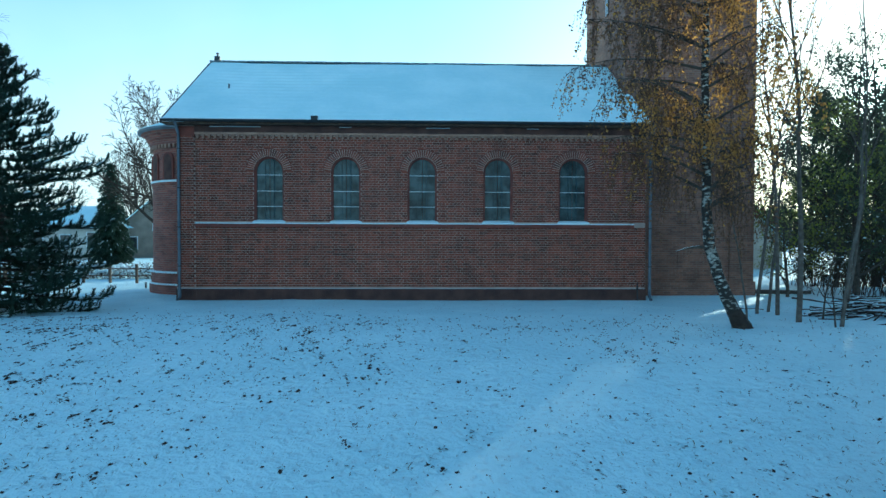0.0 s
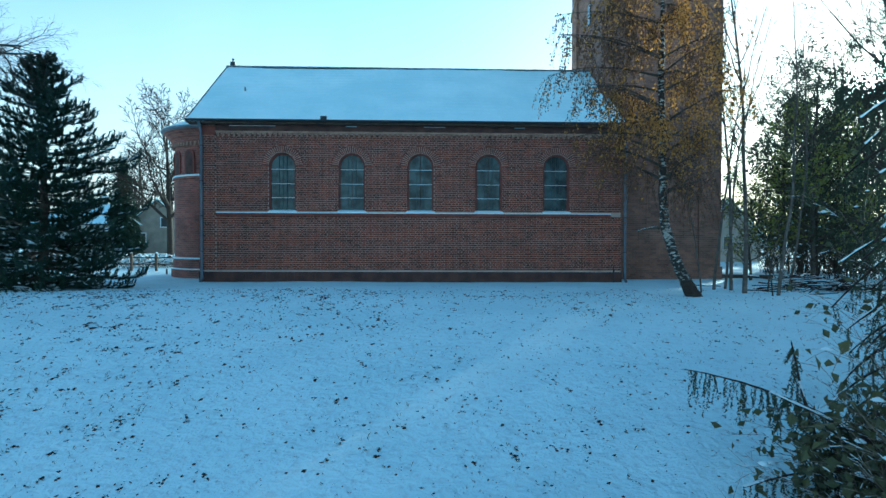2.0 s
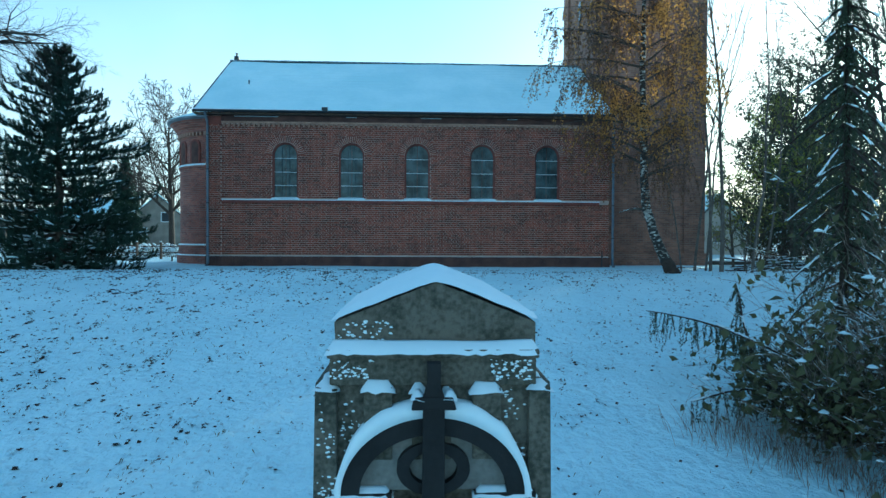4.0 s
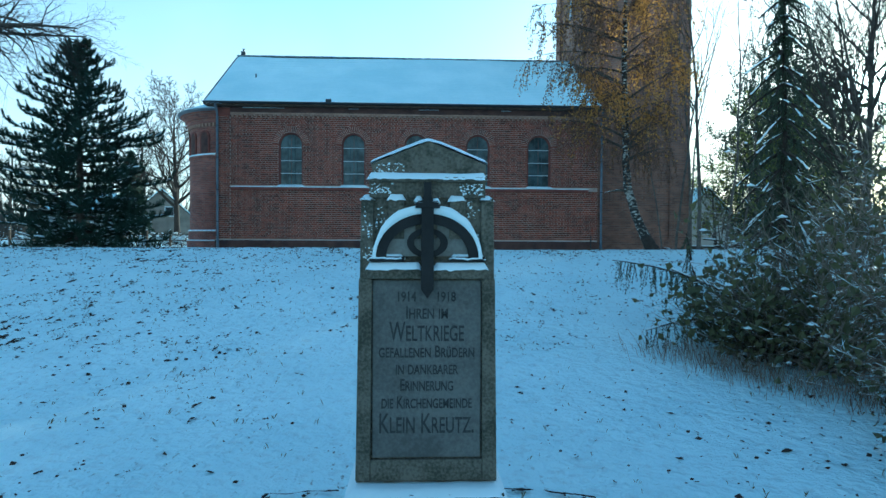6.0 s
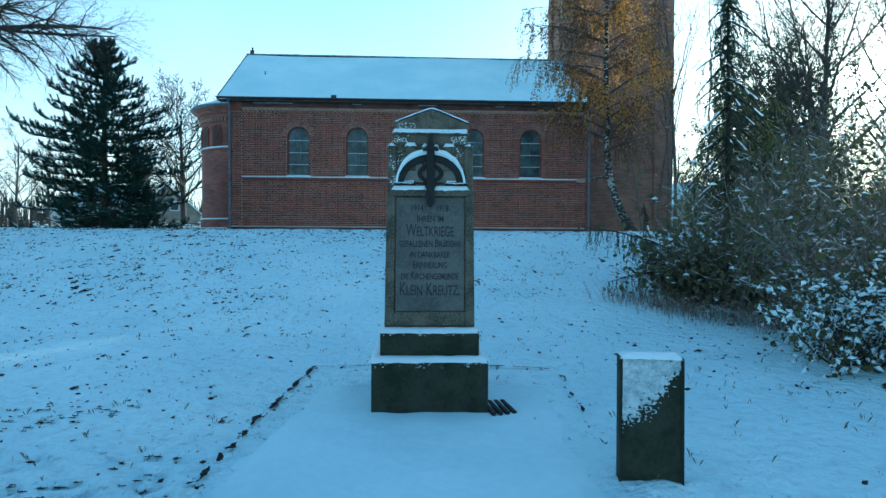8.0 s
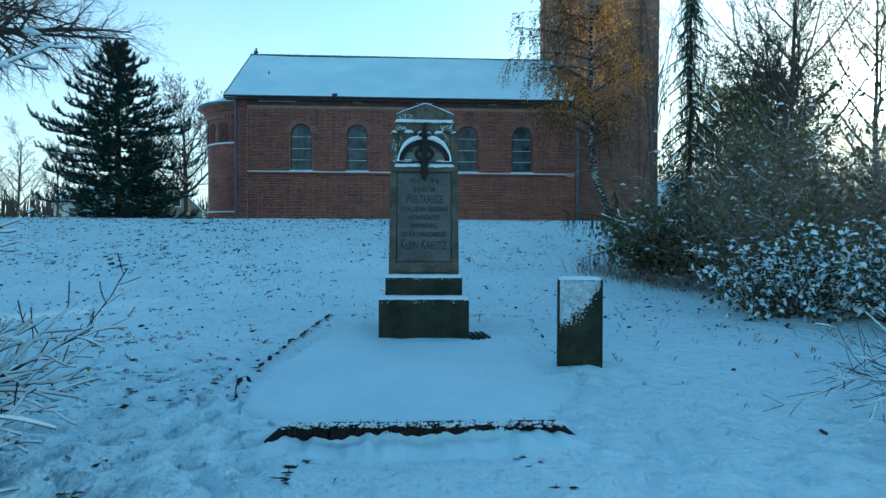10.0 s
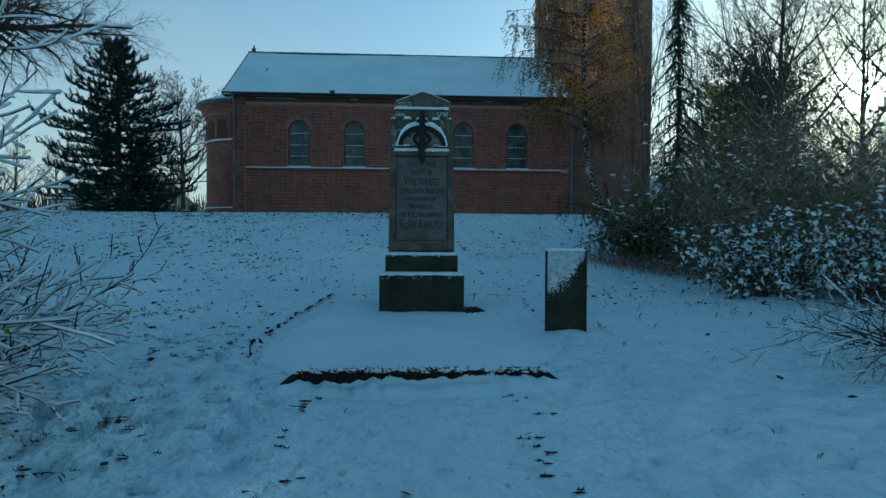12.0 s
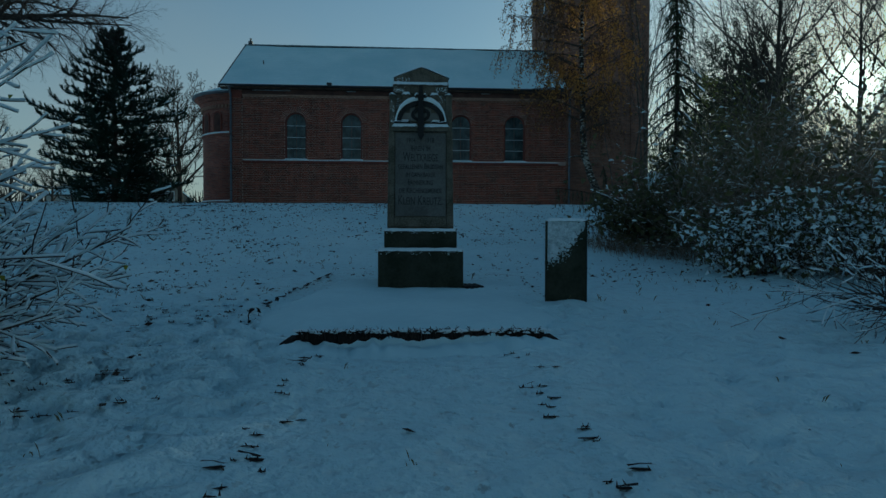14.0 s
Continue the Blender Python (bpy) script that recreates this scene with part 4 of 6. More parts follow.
            V[i] = (v[0] * (1 + 0.03 * f), v[1], v[2] + fat)
    M("arch_snow", mesh_of("arch_snow", V, F, SNOW, True), None, "snow along the arch")
    M("ring", mesh_of("ring", *arc_band(0.066, 0.047, 0.102, 0.074, 0.700, yf - 0.020, yf + 0.02, 0, 360, 40), RELIEF), None, "dark ring behind the sword")
    ys0, ys1 = yf - 0.050, yf - 0.012
    bm = prism([(0.0, 0.425), (0.032, 0.470), (0.030, 0.90), (0.019, 0.935), (0.019, 1.0), (-0.019, 1.0), (-0.019, 0.935), (-0.030, 0.90), (-0.032, 0.470)], "y", ys0, ys1, 0.004)
    M("sword_blade", bm, RELIEF, "dark stone sword pointing down")
    M("sword_guard", prism([(-0.062, 0.872), (0.062, 0.872), (0.052, 0.908), (-0.052, 0.908)], "y", ys0 - 0.004, ys1, 0.004), RELIEF)
    for a, b in ((-0.062, -0.028), (0.026, 0.060)):
        M("snow_cap", soft_slab(a, b, ys0 - 0.002, yf, 0.91, 0.020, 31, 0.003, 0.012), SNOW)
    # stepped blocks behind the arch with caps of snow
    for xa, xb, zt in ((-0.195, -0.115, 0.925), (-0.060, -0.025, 0.918), (0.025, 0.05, 0.905), (0.110, 0.190, 0.920)):
        M("relief_block", boxes((xa, xb, yf - 0.004, yf + 0.03, 0.72, zt), bevel=0.004), STONE)
        M("snow_cap", soft_slab(xa - 0.004, xb + 0.004, yf - 0.012, yf + 0.03, zt, 0.024, xa * 50, 0.004, 0.015), SNOW)
    # neck, ledge and gabled head
    M("neck", boxes((-0.292, 0.292, yf + 0.012, yb - 0.01, 0.925, 1.012), bevel=0.006), STONE)
    M("cornice", boxes((-0.298, 0.298, yf - 0.006, yb, 1.004, 1.030), bevel=0.006), STONE)
    V, F = [], []
    M("cornice_snow", soft_slab(-0.298, 0.298, yf - 0.008, yf + 0.055, 1.028, 0.028, 41, 0.006, 0.02), SNOW)
    M("gable_head", prism([(-0.280, 1.028), (0.296, 1.028), (0.296, 1.100), (0.008, 1.216), (-0.284, 1.100)], "y", yf + 0.048, yb - 0.01, 0.005), STONE, "gabled stone head")
    nx, ny = 36, 24
    V = []
    for j in range(ny + 1):
        for i in range(nx + 1):
            u, v = i / nx * 2 - 1, j / ny
            x = 0.008 + u * 0.300
            z = 1.216 - 0.400 * math.sqrt((x - 0.010) ** 2 + 0.0006) + 0.006
            y = yf + 0.044 + (yb - yf - 0.04) * v
            e = min(v * 0.58, (1 - v) * 0.58, (1 - abs(u)) * 0.28)
            z += (0.016 + 0.022 * smoothstep(0.0, 0.15, e) + 0.003 * noise.noise((x * 14, y * 14, 4))) if e > 1e-6 else 0.003 + 0.003 * noise.noise((x * 40, y * 40, 4))
            V.append((x, y, z))
    w = nx + 1
    F = [(j * w + i, j * w + i + 1, (j + 1) * w + i + 1, (j + 1) * w + i) for j in range(ny) for i in range(nx)]
    M("roof_snow", mesh_of("roof_snow", V, F, SNOW, True), None, "thick snow on the gabled head")
    # crusts of snow on the reliefs
    o = frost_specks("frost", [(-0.28, -0.08, 1.045, 1.105, yf + 0.048), (-0.29, -0.15, 0.94, 1.0, yf + 0.012), (0.16, 0.28, 0.94, 1.0, yf + 0.012), (-0.262, -0.195, 0.68, 0.91, yf + 0.028), (0.20, 0.262, 0.70, 0.91, yf + 0.028), (-0.322, -0.27, 0.60, 0.92, yf)], 80, 3, memorial, 0.0038)
    o.location = (0, 22.5, 1.13)
    for y, z0, z1, hw in ((-22.852, -0.80, -0.75, 0.43), (-22.747, -0.57, -0.54, 0.37)):
        o = frost_specks("frost", [(-hw, hw, z0, z1, y)], 60, 8, memorial, 0.0042)
        o.location = (0, 22.5, 1.13)
    # lettering
    for text, z, size, width in (("1914", 0.405, 0.050, 0.088), ("1918", 0.405, 0.050, 0.088), ("Ihren im", 0.318, 0.058, 0.20), ("Weltkriege", 0.205, 0.090, 0.36), ("gefallenen Brüdern", 0.122, 0.055, 0.46), ("in dankbarer", 0.036, 0.055, 0.30), ("Erinnerung", -0.047, 0.055, 0.255), ("die Kirchengemeinde", -0.136, 0.055, 0.435), ("Klein Kreutz.", -0.262, 0.092, 0.455)):
        cu = bpy.data.curves.new("inscription", "FONT")
        cu.body, cu.align_x, cu.size, cu.extrude = text, "CENTER", size * (1.38 if text[0] == "1" else 1.55), 0.0012
        cu.offset = 0.0012
        cu.small_caps_scale = 0.80
        for fmt, ch in zip(cu.body_format, text):
            fmt.use_small_caps = ch.islower()
        tmp = new("tmp", cu)
        bpy.context.view_layer.update()
        k = 1.05 * width / max(tmp.dimensions.x, 1e-3)
        me = bpy.data.meshes.new_from_object(tmp)
        bpy.data.objects.remove(tmp)
        bpy.data.curves.remove(cu)
        me.materials.clear()
        me.materials.append(LETTER)
        dx = {"1914": -0.105, "1918": 0.095}.get(text, 0)
        me.transform(Matrix.Translation((dx, yf + 0.0150, z)) @ Matrix.Rotation(math.pi / 2, 4, "X") @ Matrix.Diagonal((k, 1, 1, 1)))
        M("inscription", me, None, "dark lettering")


build_memorial()


# ---------------------------------------------------------------- low stone beside the memorial
def build_marker():
    gz = ground_z(6.92, -24.3)
    s = thing("marker_stone", "short upright dark stone slab with hollow face and snow cap", "stone", (6.934, -24.25, gz))
    s.rotation_euler = (radians(-3), 0, radians(-12))
    h = -0.452 - gz
    n = 10
    # plan outline: a slab whose front is hollowed between two side ribs
    pts = [(-0.172, 0.0), (-0.164, -0.010)] + [(-0.154 + 0.308 * i / n, 0.012 + 0.010 * math.sin(math.pi * i / n)) for i in range(n + 1)] + [(0.164, -0.010), (0.172, 0.0), (0.172, 0.13), (-0.172, 0.13)]
    part("slab", prism(pts, "z", -0.25, h, 0.004), STONE_DARK, s, "dark mossy slab")
    cap = soft_slab(-0.165, 0.165, -0.01, 0.13, h, 0.022, 61, 0.004, 0.02, 0.012)
    part("snow_cap", cap, None, s)
    # snow plastered on the upper part of the face, its lower edge running up to the right
    V, F = [], []
    nx, nz = 90, 150
    idx = {}
    for j in range(nz + 1):
        for i in range(nx + 1):
            x = -0.154 + 0.308 * i / nx
            z = h * (0.30 + 0.70 * j / nz)
            edge = h * (0.43 + 0.12 * smoothstep(-0.15, 0.03, x) + 0.30 * smoothstep(-0.01, 0.15, x)) + 0.05 * noise.noise((x * 14, z * 14, 5)) + 0.10 * noise.noise((x * 55, z * 75, 5)) + 0.05 * noise.noise((x * 120, z * 160, 7))
            if z > edge:
                idx[i, j] = len(V)
                t = 0.004 + 0.010 * smoothstep(0, 0.30, z - edge) + 0.009 * noise.noise((x * 45, z * 65, 9)) * (1 - 0.6 * smoothstep(0.1, 0.4, z - edge))
                V.append((x, 0.014 + 0.010 * math.sin(math.pi * (x + 0.154) / 0.308) - max(0.002, t), z))
    for (i, j) in idx:
        q = [(i, j), (i + 1, j), (i + 1, j + 1), (i, j + 1)]
        if all(p in idx for p in q):
            F.append(tuple(idx[p] for p in q))
    part("face_snow", mesh_of("face_snow", V, F, FROST, True), None, s, "snow blown onto the face")


build_marker()


# ---------------------------------------------------------------- plot edging
def build_plot():
    """Raised snowy plot round the memorial with a kerb in front."""
    plot = thing("memorial_plot", "raised snow-covered plot with a dark kerb in front", "plot", (5.7, -24, -1.15))
    inv = Matrix.Translation((-5.7, 24, 1.15))
    V, F = [], []
    nx, ny = 46, 60
    for j in range(ny + 1):
        t = j / ny
        y = -25.52 + 4.0 * t
        xl = 4.93 - 0.50 * smoothstep(0.0, 0.22, t) + 0.20 * smoothstep(0.4, 1, t)
        xr = 6.46 + 0.40 * smoothstep(0.0, 0.22, t) + 0.18 * smoothstep(0.4, 1, t)
        for i in range(nx + 1):
            u = i / nx
            x = xl + (xr - xl) * u
            z = max(ground_z(x, y), -1.17) + 0.028 + 0.012 * noise.noise((x * 3, y * 3, 1))
            e = min(u, 1 - u) * (xr - xl)
            z -= 0.065 * (1 - smoothstep(0, 0.40, e)) * smoothstep(0.0, 0.05, t) + 0.03 * (1 - smoothstep(0, 0.10, e))
            z -= 0.09 * (1 - smoothstep(0, 0.2, 1 - t))
            if j == 0:
                z -= 0.03
            V.append((x, y, z))
    w = nx + 1
    F = [(j * w + i, j * w + i + 1, (j + 1) * w + i + 1, (j + 1) * w + i) for j in range(ny) for i in range(nx)]
    me = mesh_of("plot_snow", V, F, SNOW_SMOOTH, True)
    me.transform(inv)
    part("plot_snow", me, None, plot, "smooth snow on the plot")
    # kerb stones
    for i in range(6):
        x = 4.94 + 0.253 * i
        bm = boxes((x, x + 0.245, -25.585, -25.525, -1.33, -1.158 + 0.01 * rng.random()), bevel=0.008)
        me = bpy.data.meshes.new("kerb_stone")
        bm.to_mesh(me)
        bm.free()
        me.materials.append(SOIL)
        me.transform(inv)
        part("kerb_stone", me, None, plot, "dark damp kerb stone")
    for xe, sg in ((4.93, -1), (6.475, 1)):
        me = bpy.data.meshes.new("kerb_stone")
        bm = boxes((-0.03, 0.03, -0.14, 0.0, -0.18, -0.035), bevel=0.008)
        bm.to_mesh(me)
        bm.free()
        me.materials.append(SOIL)
        o = part("kerb_stone", me, None, plot, "dark damp kerb stone")
        o.location, o.rotation_euler = (xe - 5.7, -25.53 + 24, 0), (radians(14), 0, radians(sg * 24))
    # lumps of snow against the kerb's foot and hanging over its rim
    r = random.Random(77)
    rim = [Vector((4.93 + 1.55 * r.random() - 5.7, -25.590 + 0.03 * r.random() + 24, -1.150 - 0.020 * r.random() ** 2 + 1.15)) for _ in range(420)]
    # a lumpy bank of snow along the kerb's foot, scalloped where it meets the dark stone
    V, F = [], []
    nx, ny = 110, 12
    for j in range(ny + 1):
        v = j / ny
        for i in range(nx + 1):
            x = 4.80 + 1.80 * i / nx
            y = -25.588 - 0.30 * v
            scallop = 0.030 * abs(noise.noise((x * 9, 1.3, 0.4))) + 0.018 * noise.noise((x * 21, 4.1, 0)) + 0.020 * noise.noise((x * 3, 7, 0))
            lump = 0.5 + 0.9 * noise.noise((x * 10, y * 10, 3))
            z = ground_z(x, y) - 0.012 + (0.020 + scallop + 0.022 * lump) * (1 - smoothstep(0.25, 1.0, v)) * smoothstep(0, 0.06, min(i, nx - i) / nx)
            V.append((x - 5.7, y + 24, z + 1.15))
    w = nx + 1
    F = [(j * w + i, (j + 1) * w + i, (j + 1) * w + i + 1, j * w + i + 1) for j in range(ny) for i in range(nx)]
    part("kerb_snow", mesh_of("kerb_snow", V, F, SNOW_SMOOTH, True), None, plot, "uneven bank of snow at the kerb's foot")
    tagged(part("rim_snow", snow_blobs("rim_snow", rim, r, 0.014), None, plot, "snow over the kerb's rim"), kind="stuff")


build_plot()


# ---------------------------------------------------------------- plants: how they grow


def turn_from(r, d, angle, az):
    """A direction that leaves d by an angle, at an azimuth round it."""
    u = d.cross(Vector((0.3, 0.1, 0.9)) if abs(d.z) < 0.9 else Vector((1, 0, 0))).normalized()
    w = d.cross(u)
    return (d * math.cos(angle) + (u * math.cos(az) + w * math.sin(az)) * math.sin(angle)).normalized()


def grow(r, p, d, L, rad, lv, C, out, thin=0.0022):
    """A limb and, by the rows of C, its smaller limbs; lines of (point, radius) go to out, level by level."""
    seg, wig, up, kids, first, ratio, ang = C[lv]
    line, dirs = [(p.copy(), rad)], [d.copy()]
    for i in range(seg):
        d = (d + Vector((r.uniform(-1, 1), r.uniform(-1, 1), r.uniform(-1, 1))) * wig + UP * up).normalized()
        p = p + d * (L / seg)
        line.append((p.copy(), max(thin, rad * (1 - 0.85 * (i + 1) / seg))))
        dirs.append(d.copy())
    out[lv].append(line)
    if lv + 1 < len(C):
        az = r.uniform(0, 6.28)
        for k in range(kids):
            f = first + (1 - first) * (k + r.random() * 0.8) / kids
            i = min(seg - 1, int(f * seg))
            t = f * seg - i
            q = line[i][0].lerp(line[i + 1][0], t)
            rr = line[i][1] + (line[i + 1][1] - line[i][1]) * t
            az += 2.4 + r.uniform(-0.5, 0.5)
            dd = turn_from(r, dirs[i], radians(ang * r.uniform(0.7, 1.3)), az)
            grow(r, q, dd, L * ratio * r.uniform(0.6, 1.15) * (1.15 - 0.6 * f), rr * 0.62, lv + 1, C, out, thin)


def leaf_mesh(name, spots, mat, r, size, fold=0.25, hang=0.0):
    """Small pointed leaves, each a folded pair of triangles, at points."""
    V, F = [], []
    for p in spots:
        s = size * r.uniform(0.6, 1.3)
        a = Vector((r.uniform(-1, 1), r.uniform(-1, 1), r.uniform(-1, 1) - hang)).normalized()
        b = a.cross(Vector((r.uniform(-1, 1), r.uniform(-1, 1), r.uniform(-1, 1)))).normalized()
        c = a.cross(b)
        k = len(V)
        V += [p, p + a * s * 0.5 + b * s * 0.33 + c * s * fold, p + a * s, p + a * s * 0.5 - b * s * 0.33 + c * s * fold]
        F += [(k, k + 1, k + 2), (k, k + 2, k + 3)]
    return mesh_of(name, V, F, mat)


def snow_lines(lines, r, share=0.7, fat=1.0, least=0.006):
    """Ridges of snow along the upper side of limbs that lie flat enough to hold it."""
    out = []
    for line in lines:
        run = []
        for (p, ra), (q, rb) in zip(line, line[1:]):
            d = (q - p)
            if d.length > 1e-5 and abs(d.z) / d.length < 0.80 and r.random() < share:
                h = max(least * min(1.0, fat), min(ra * fat, 0.010 if fat < 1 else 0.05))
                if not run:
                    run = [(p + UP * (ra * 0.6 + h * 0.5), h * 0.5)]
                run.append((q + UP * (rb * 0.6 + h * 0.6), h * r.uniform(0.7, 1.25)))
            elif run:
                out.append(run)
                run = []
        if len(run) > 1:
            out.append(run)
    return out


def along(lines, r, gap, first=0.0, spread=0.0):
    """Points strewn along lines."""
    pts = []
    for line in lines:
        n = len(line) - 1
        for i in range(n):
            a, b = line[i][0], line[i + 1][0]
            if i / n < first:
                continue
            m = (b - a).length / gap
            for _ in range(int(m) + (1 if r.random() < m % 1 else 0)):
                q = a.lerp(b, r.random())
                if spread:
                    q = q + Vector((r.uniform(-1, 1), r.uniform(-1, 1), r.uniform(-1, 1))) * spread
                pts.append(q)
    return pts


def local(lines, o):
    return [[(p - o, q) for p, q in line] for line in lines]


def bare_tree(name, label, x, y, height, rad, seed, C=None, lean=(0, 0), bark=None, group="", snow=0.0, thin=0.0026):
    """A leafless tree: trunk, limbs, twigs."""
    r = random.Random(seed)
    C = C or [(9, 0.05, 0.05, 13, 0.28, 0.42, 42), (6, 0.12, 0.10, 7, 0.2, 0.5, 40), (4, 0.16, 0.06, 5, 0.2, 0.5, 40), (3, 0.2, 0.02, 0, 0, 0, 0)]
    t = thing(name, label, "tree", (x, y, ground_z(x, y)), group)
    out = [[] for _ in C]
    grow(r, Vector((0, 0, -0.15)), Vector((lean[0], lean[1], 1)).normalized(), height, rad, 0, C, out, thin)
    bark = bark or BARK
    part("trunk", tube_mesh("trunk", out[0], bark, 9), None, t)
    for ln in out[1]:
        part("limb", tube_mesh("limb", [ln], bark, 6), None, t)
    fine = [l for lv in out[2:] for l in lv]
    if fine:
        tagged(part("twig_mass", tube_mesh("twig_mass", fine, BARK_DARK, 3), None, t), kind="stuff")
    if snow:
        tagged(part("twig_snow", tube_mesh("twig_snow", snow_lines([l for lv in out[1:3] for l in lv], r, snow), SNOW, 4), None, t, "snow on the limbs"), kind="stuff")
    return t, out, r


def needles(V, F, r, a, b, length, n, width=0.008):
    """Needles that stand out round a shoot from a to b."""
    d = (b - a)
    ax = d.normalized()
    u = ax.cross(Vector((0.3, 0.2, 0.9)) if abs(ax.z) < 0.9 else Vector((1, 0, 0))).normalized()
    w = ax.cross(u)
    for i in range(n):
        f = (i + r.random()) / n
        an = r.uniform(0, 6.283)
        s = u * math.cos(an) + w * math.sin(an)
        e = (s * 0.8 + ax * 0.7).normalized() * length * r.uniform(0.7, 1.1)
        t = ax.cross(s) * width
        p = a + d * f
        k = len(V)
        V += [p - t, p + t, p + e]
        F.append((k, k + 1, k + 2))


def pine(x, y, height, seed):
    """A young pine, boughs in whorls with bottle-brush shoots that turn up at the ends."""
    r = random.Random(seed)
    t = thing("pine_tree", "bushy dark green pine with upturned shoots and snowy lower boughs", "tree", (x, y, ground_z(x, y)))
    part("trunk", tube_mesh("trunk", [[((0, 0, -0.2), 0.15), ((0.02, 0, height * 0.5), 0.09), ((0, 0.02, height * 0.97), 0.02)]], BARK, 9), None, t)
    V, F, boughs, shoots, snow = [], [], [], [], []
    h = 0.20
    while h < height * 0.985:
        k = h / height
        # broad below, tapering evenly from the middle up
        R = height * min(0.355 + 0.03 * math.sin(h * 5), 0.035 + 0.66 * (1 - k))
        n = 8 if k < 0.3 else 7 if k < 0.6 else 6
        a0 = r.uniform(0, 6.28)
        for i in range(n):
            a = a0 + 6.283 * i / n + r.uniform(-0.3, 0.3)
            L = max(0.22, R * r.choice((0.55, 0.78, 0.92, 1.0, 1.12)) * r.uniform(0.9, 1.06))
            d = Vector((math.cos(a), math.sin(a), -0.10 + 0.50 * k))
            p = Vector((0, 0, h + r.uniform(-0.08, 0.08)))
            thick = 0.028 * (1 - k) + 0.009
            line = [(p, thick)]
            m = max(3, int(L / 0.24))
            for j in range(m):
                f = (j + 1) / m
                d = (d + Vector((r.uniform(-0.09, 0.09), r.uniform(-0.09, 0.09), -0.05 + 0.20 * f * f))).normalized()
                q = p + d * (L / m)
                if f > 0.32 or k > 0.8:
                    for sgn in (-1, 1, -1, 1):
                        if r.random() < 0.30:
                            continue
                        side = Vector((-d.y, d.x, 0)).normalized() * sgn
                        sd = (d * 0.75 + side * r.uniform(0.4, 1.0) + UP * r.uniform(-0.05, 0.35)).normalized()
                        sl = r.uniform(0.20, 0.44) * (1.1 - 0.45 * k)
                        st = p.lerp(q, r.random())
                        e = st + sd * sl
                        e2 = e + (sd * 0.55 + UP * 1.0).normalized() * sl * 0.62
                        needles(V, F, r, st, e, 0.12, 34, 0.015)
                        needles(V, F, r, e, e2, 0.11, 28, 0.015)
                        shoots.append([(st, 0.008), (e, 0.005), (e2, 0.003)])
                        if r.random() < 0.45 - 0.4 * k:
                            snow.append([(st + UP * 0.03, 0.010), (st.lerp(e, 0.5) + UP * 0.045, 0.026), (e + UP * 0.04, 0.013)])
                    needles(V, F, r, p, q, 0.12, 26, 0.015)
                    if r.random() < 0.45 - 0.4 * k:
                        snow.append([(p + UP * 0.03, 0.010), (p.lerp(q, 0.5) + UP * 0.05, 0.028), (q + UP * 0.04, 0.012)])
                p = q
                line.append((p, max(0.004, thick * (1 - f))))
            e = p + (d + UP * 0.9).normalized() * 0.26
            needles(V, F, r, p, e, 0.10, 36, 0.013)
            line.append((e, 0.003))
            boughs.append(line)
        h += 0.24 + 0.04 * k
    for i in range(7):
        a = i * 0.9
        needles(V, F, r, Vector((0, 0, height * 0.93)), Vector((0.22 * math.cos(a) * (i > 0), 0.22 * math.sin(a) * (i > 0), height + (0.12 if i == 0 else -0.12))), 0.07, 30, 0.007)
    for ln in boughs:
        part("bough", tube_mesh("bough", [ln], BARK, 4), None, t)
    tagged(part("shoot_mass", tube_mesh("shoot_mass", shoots, BARK, 3), None, t), kind="stuff")
    tagged(part("foliage", mesh_of("foliage", V, F, NEEDLE), None, t), kind="stuff")
    tagged(part("bough_snow", tube_mesh("bough_snow", snow, SNOW, 5), None, t, "snow on the boughs"), kind="stuff")
    return t


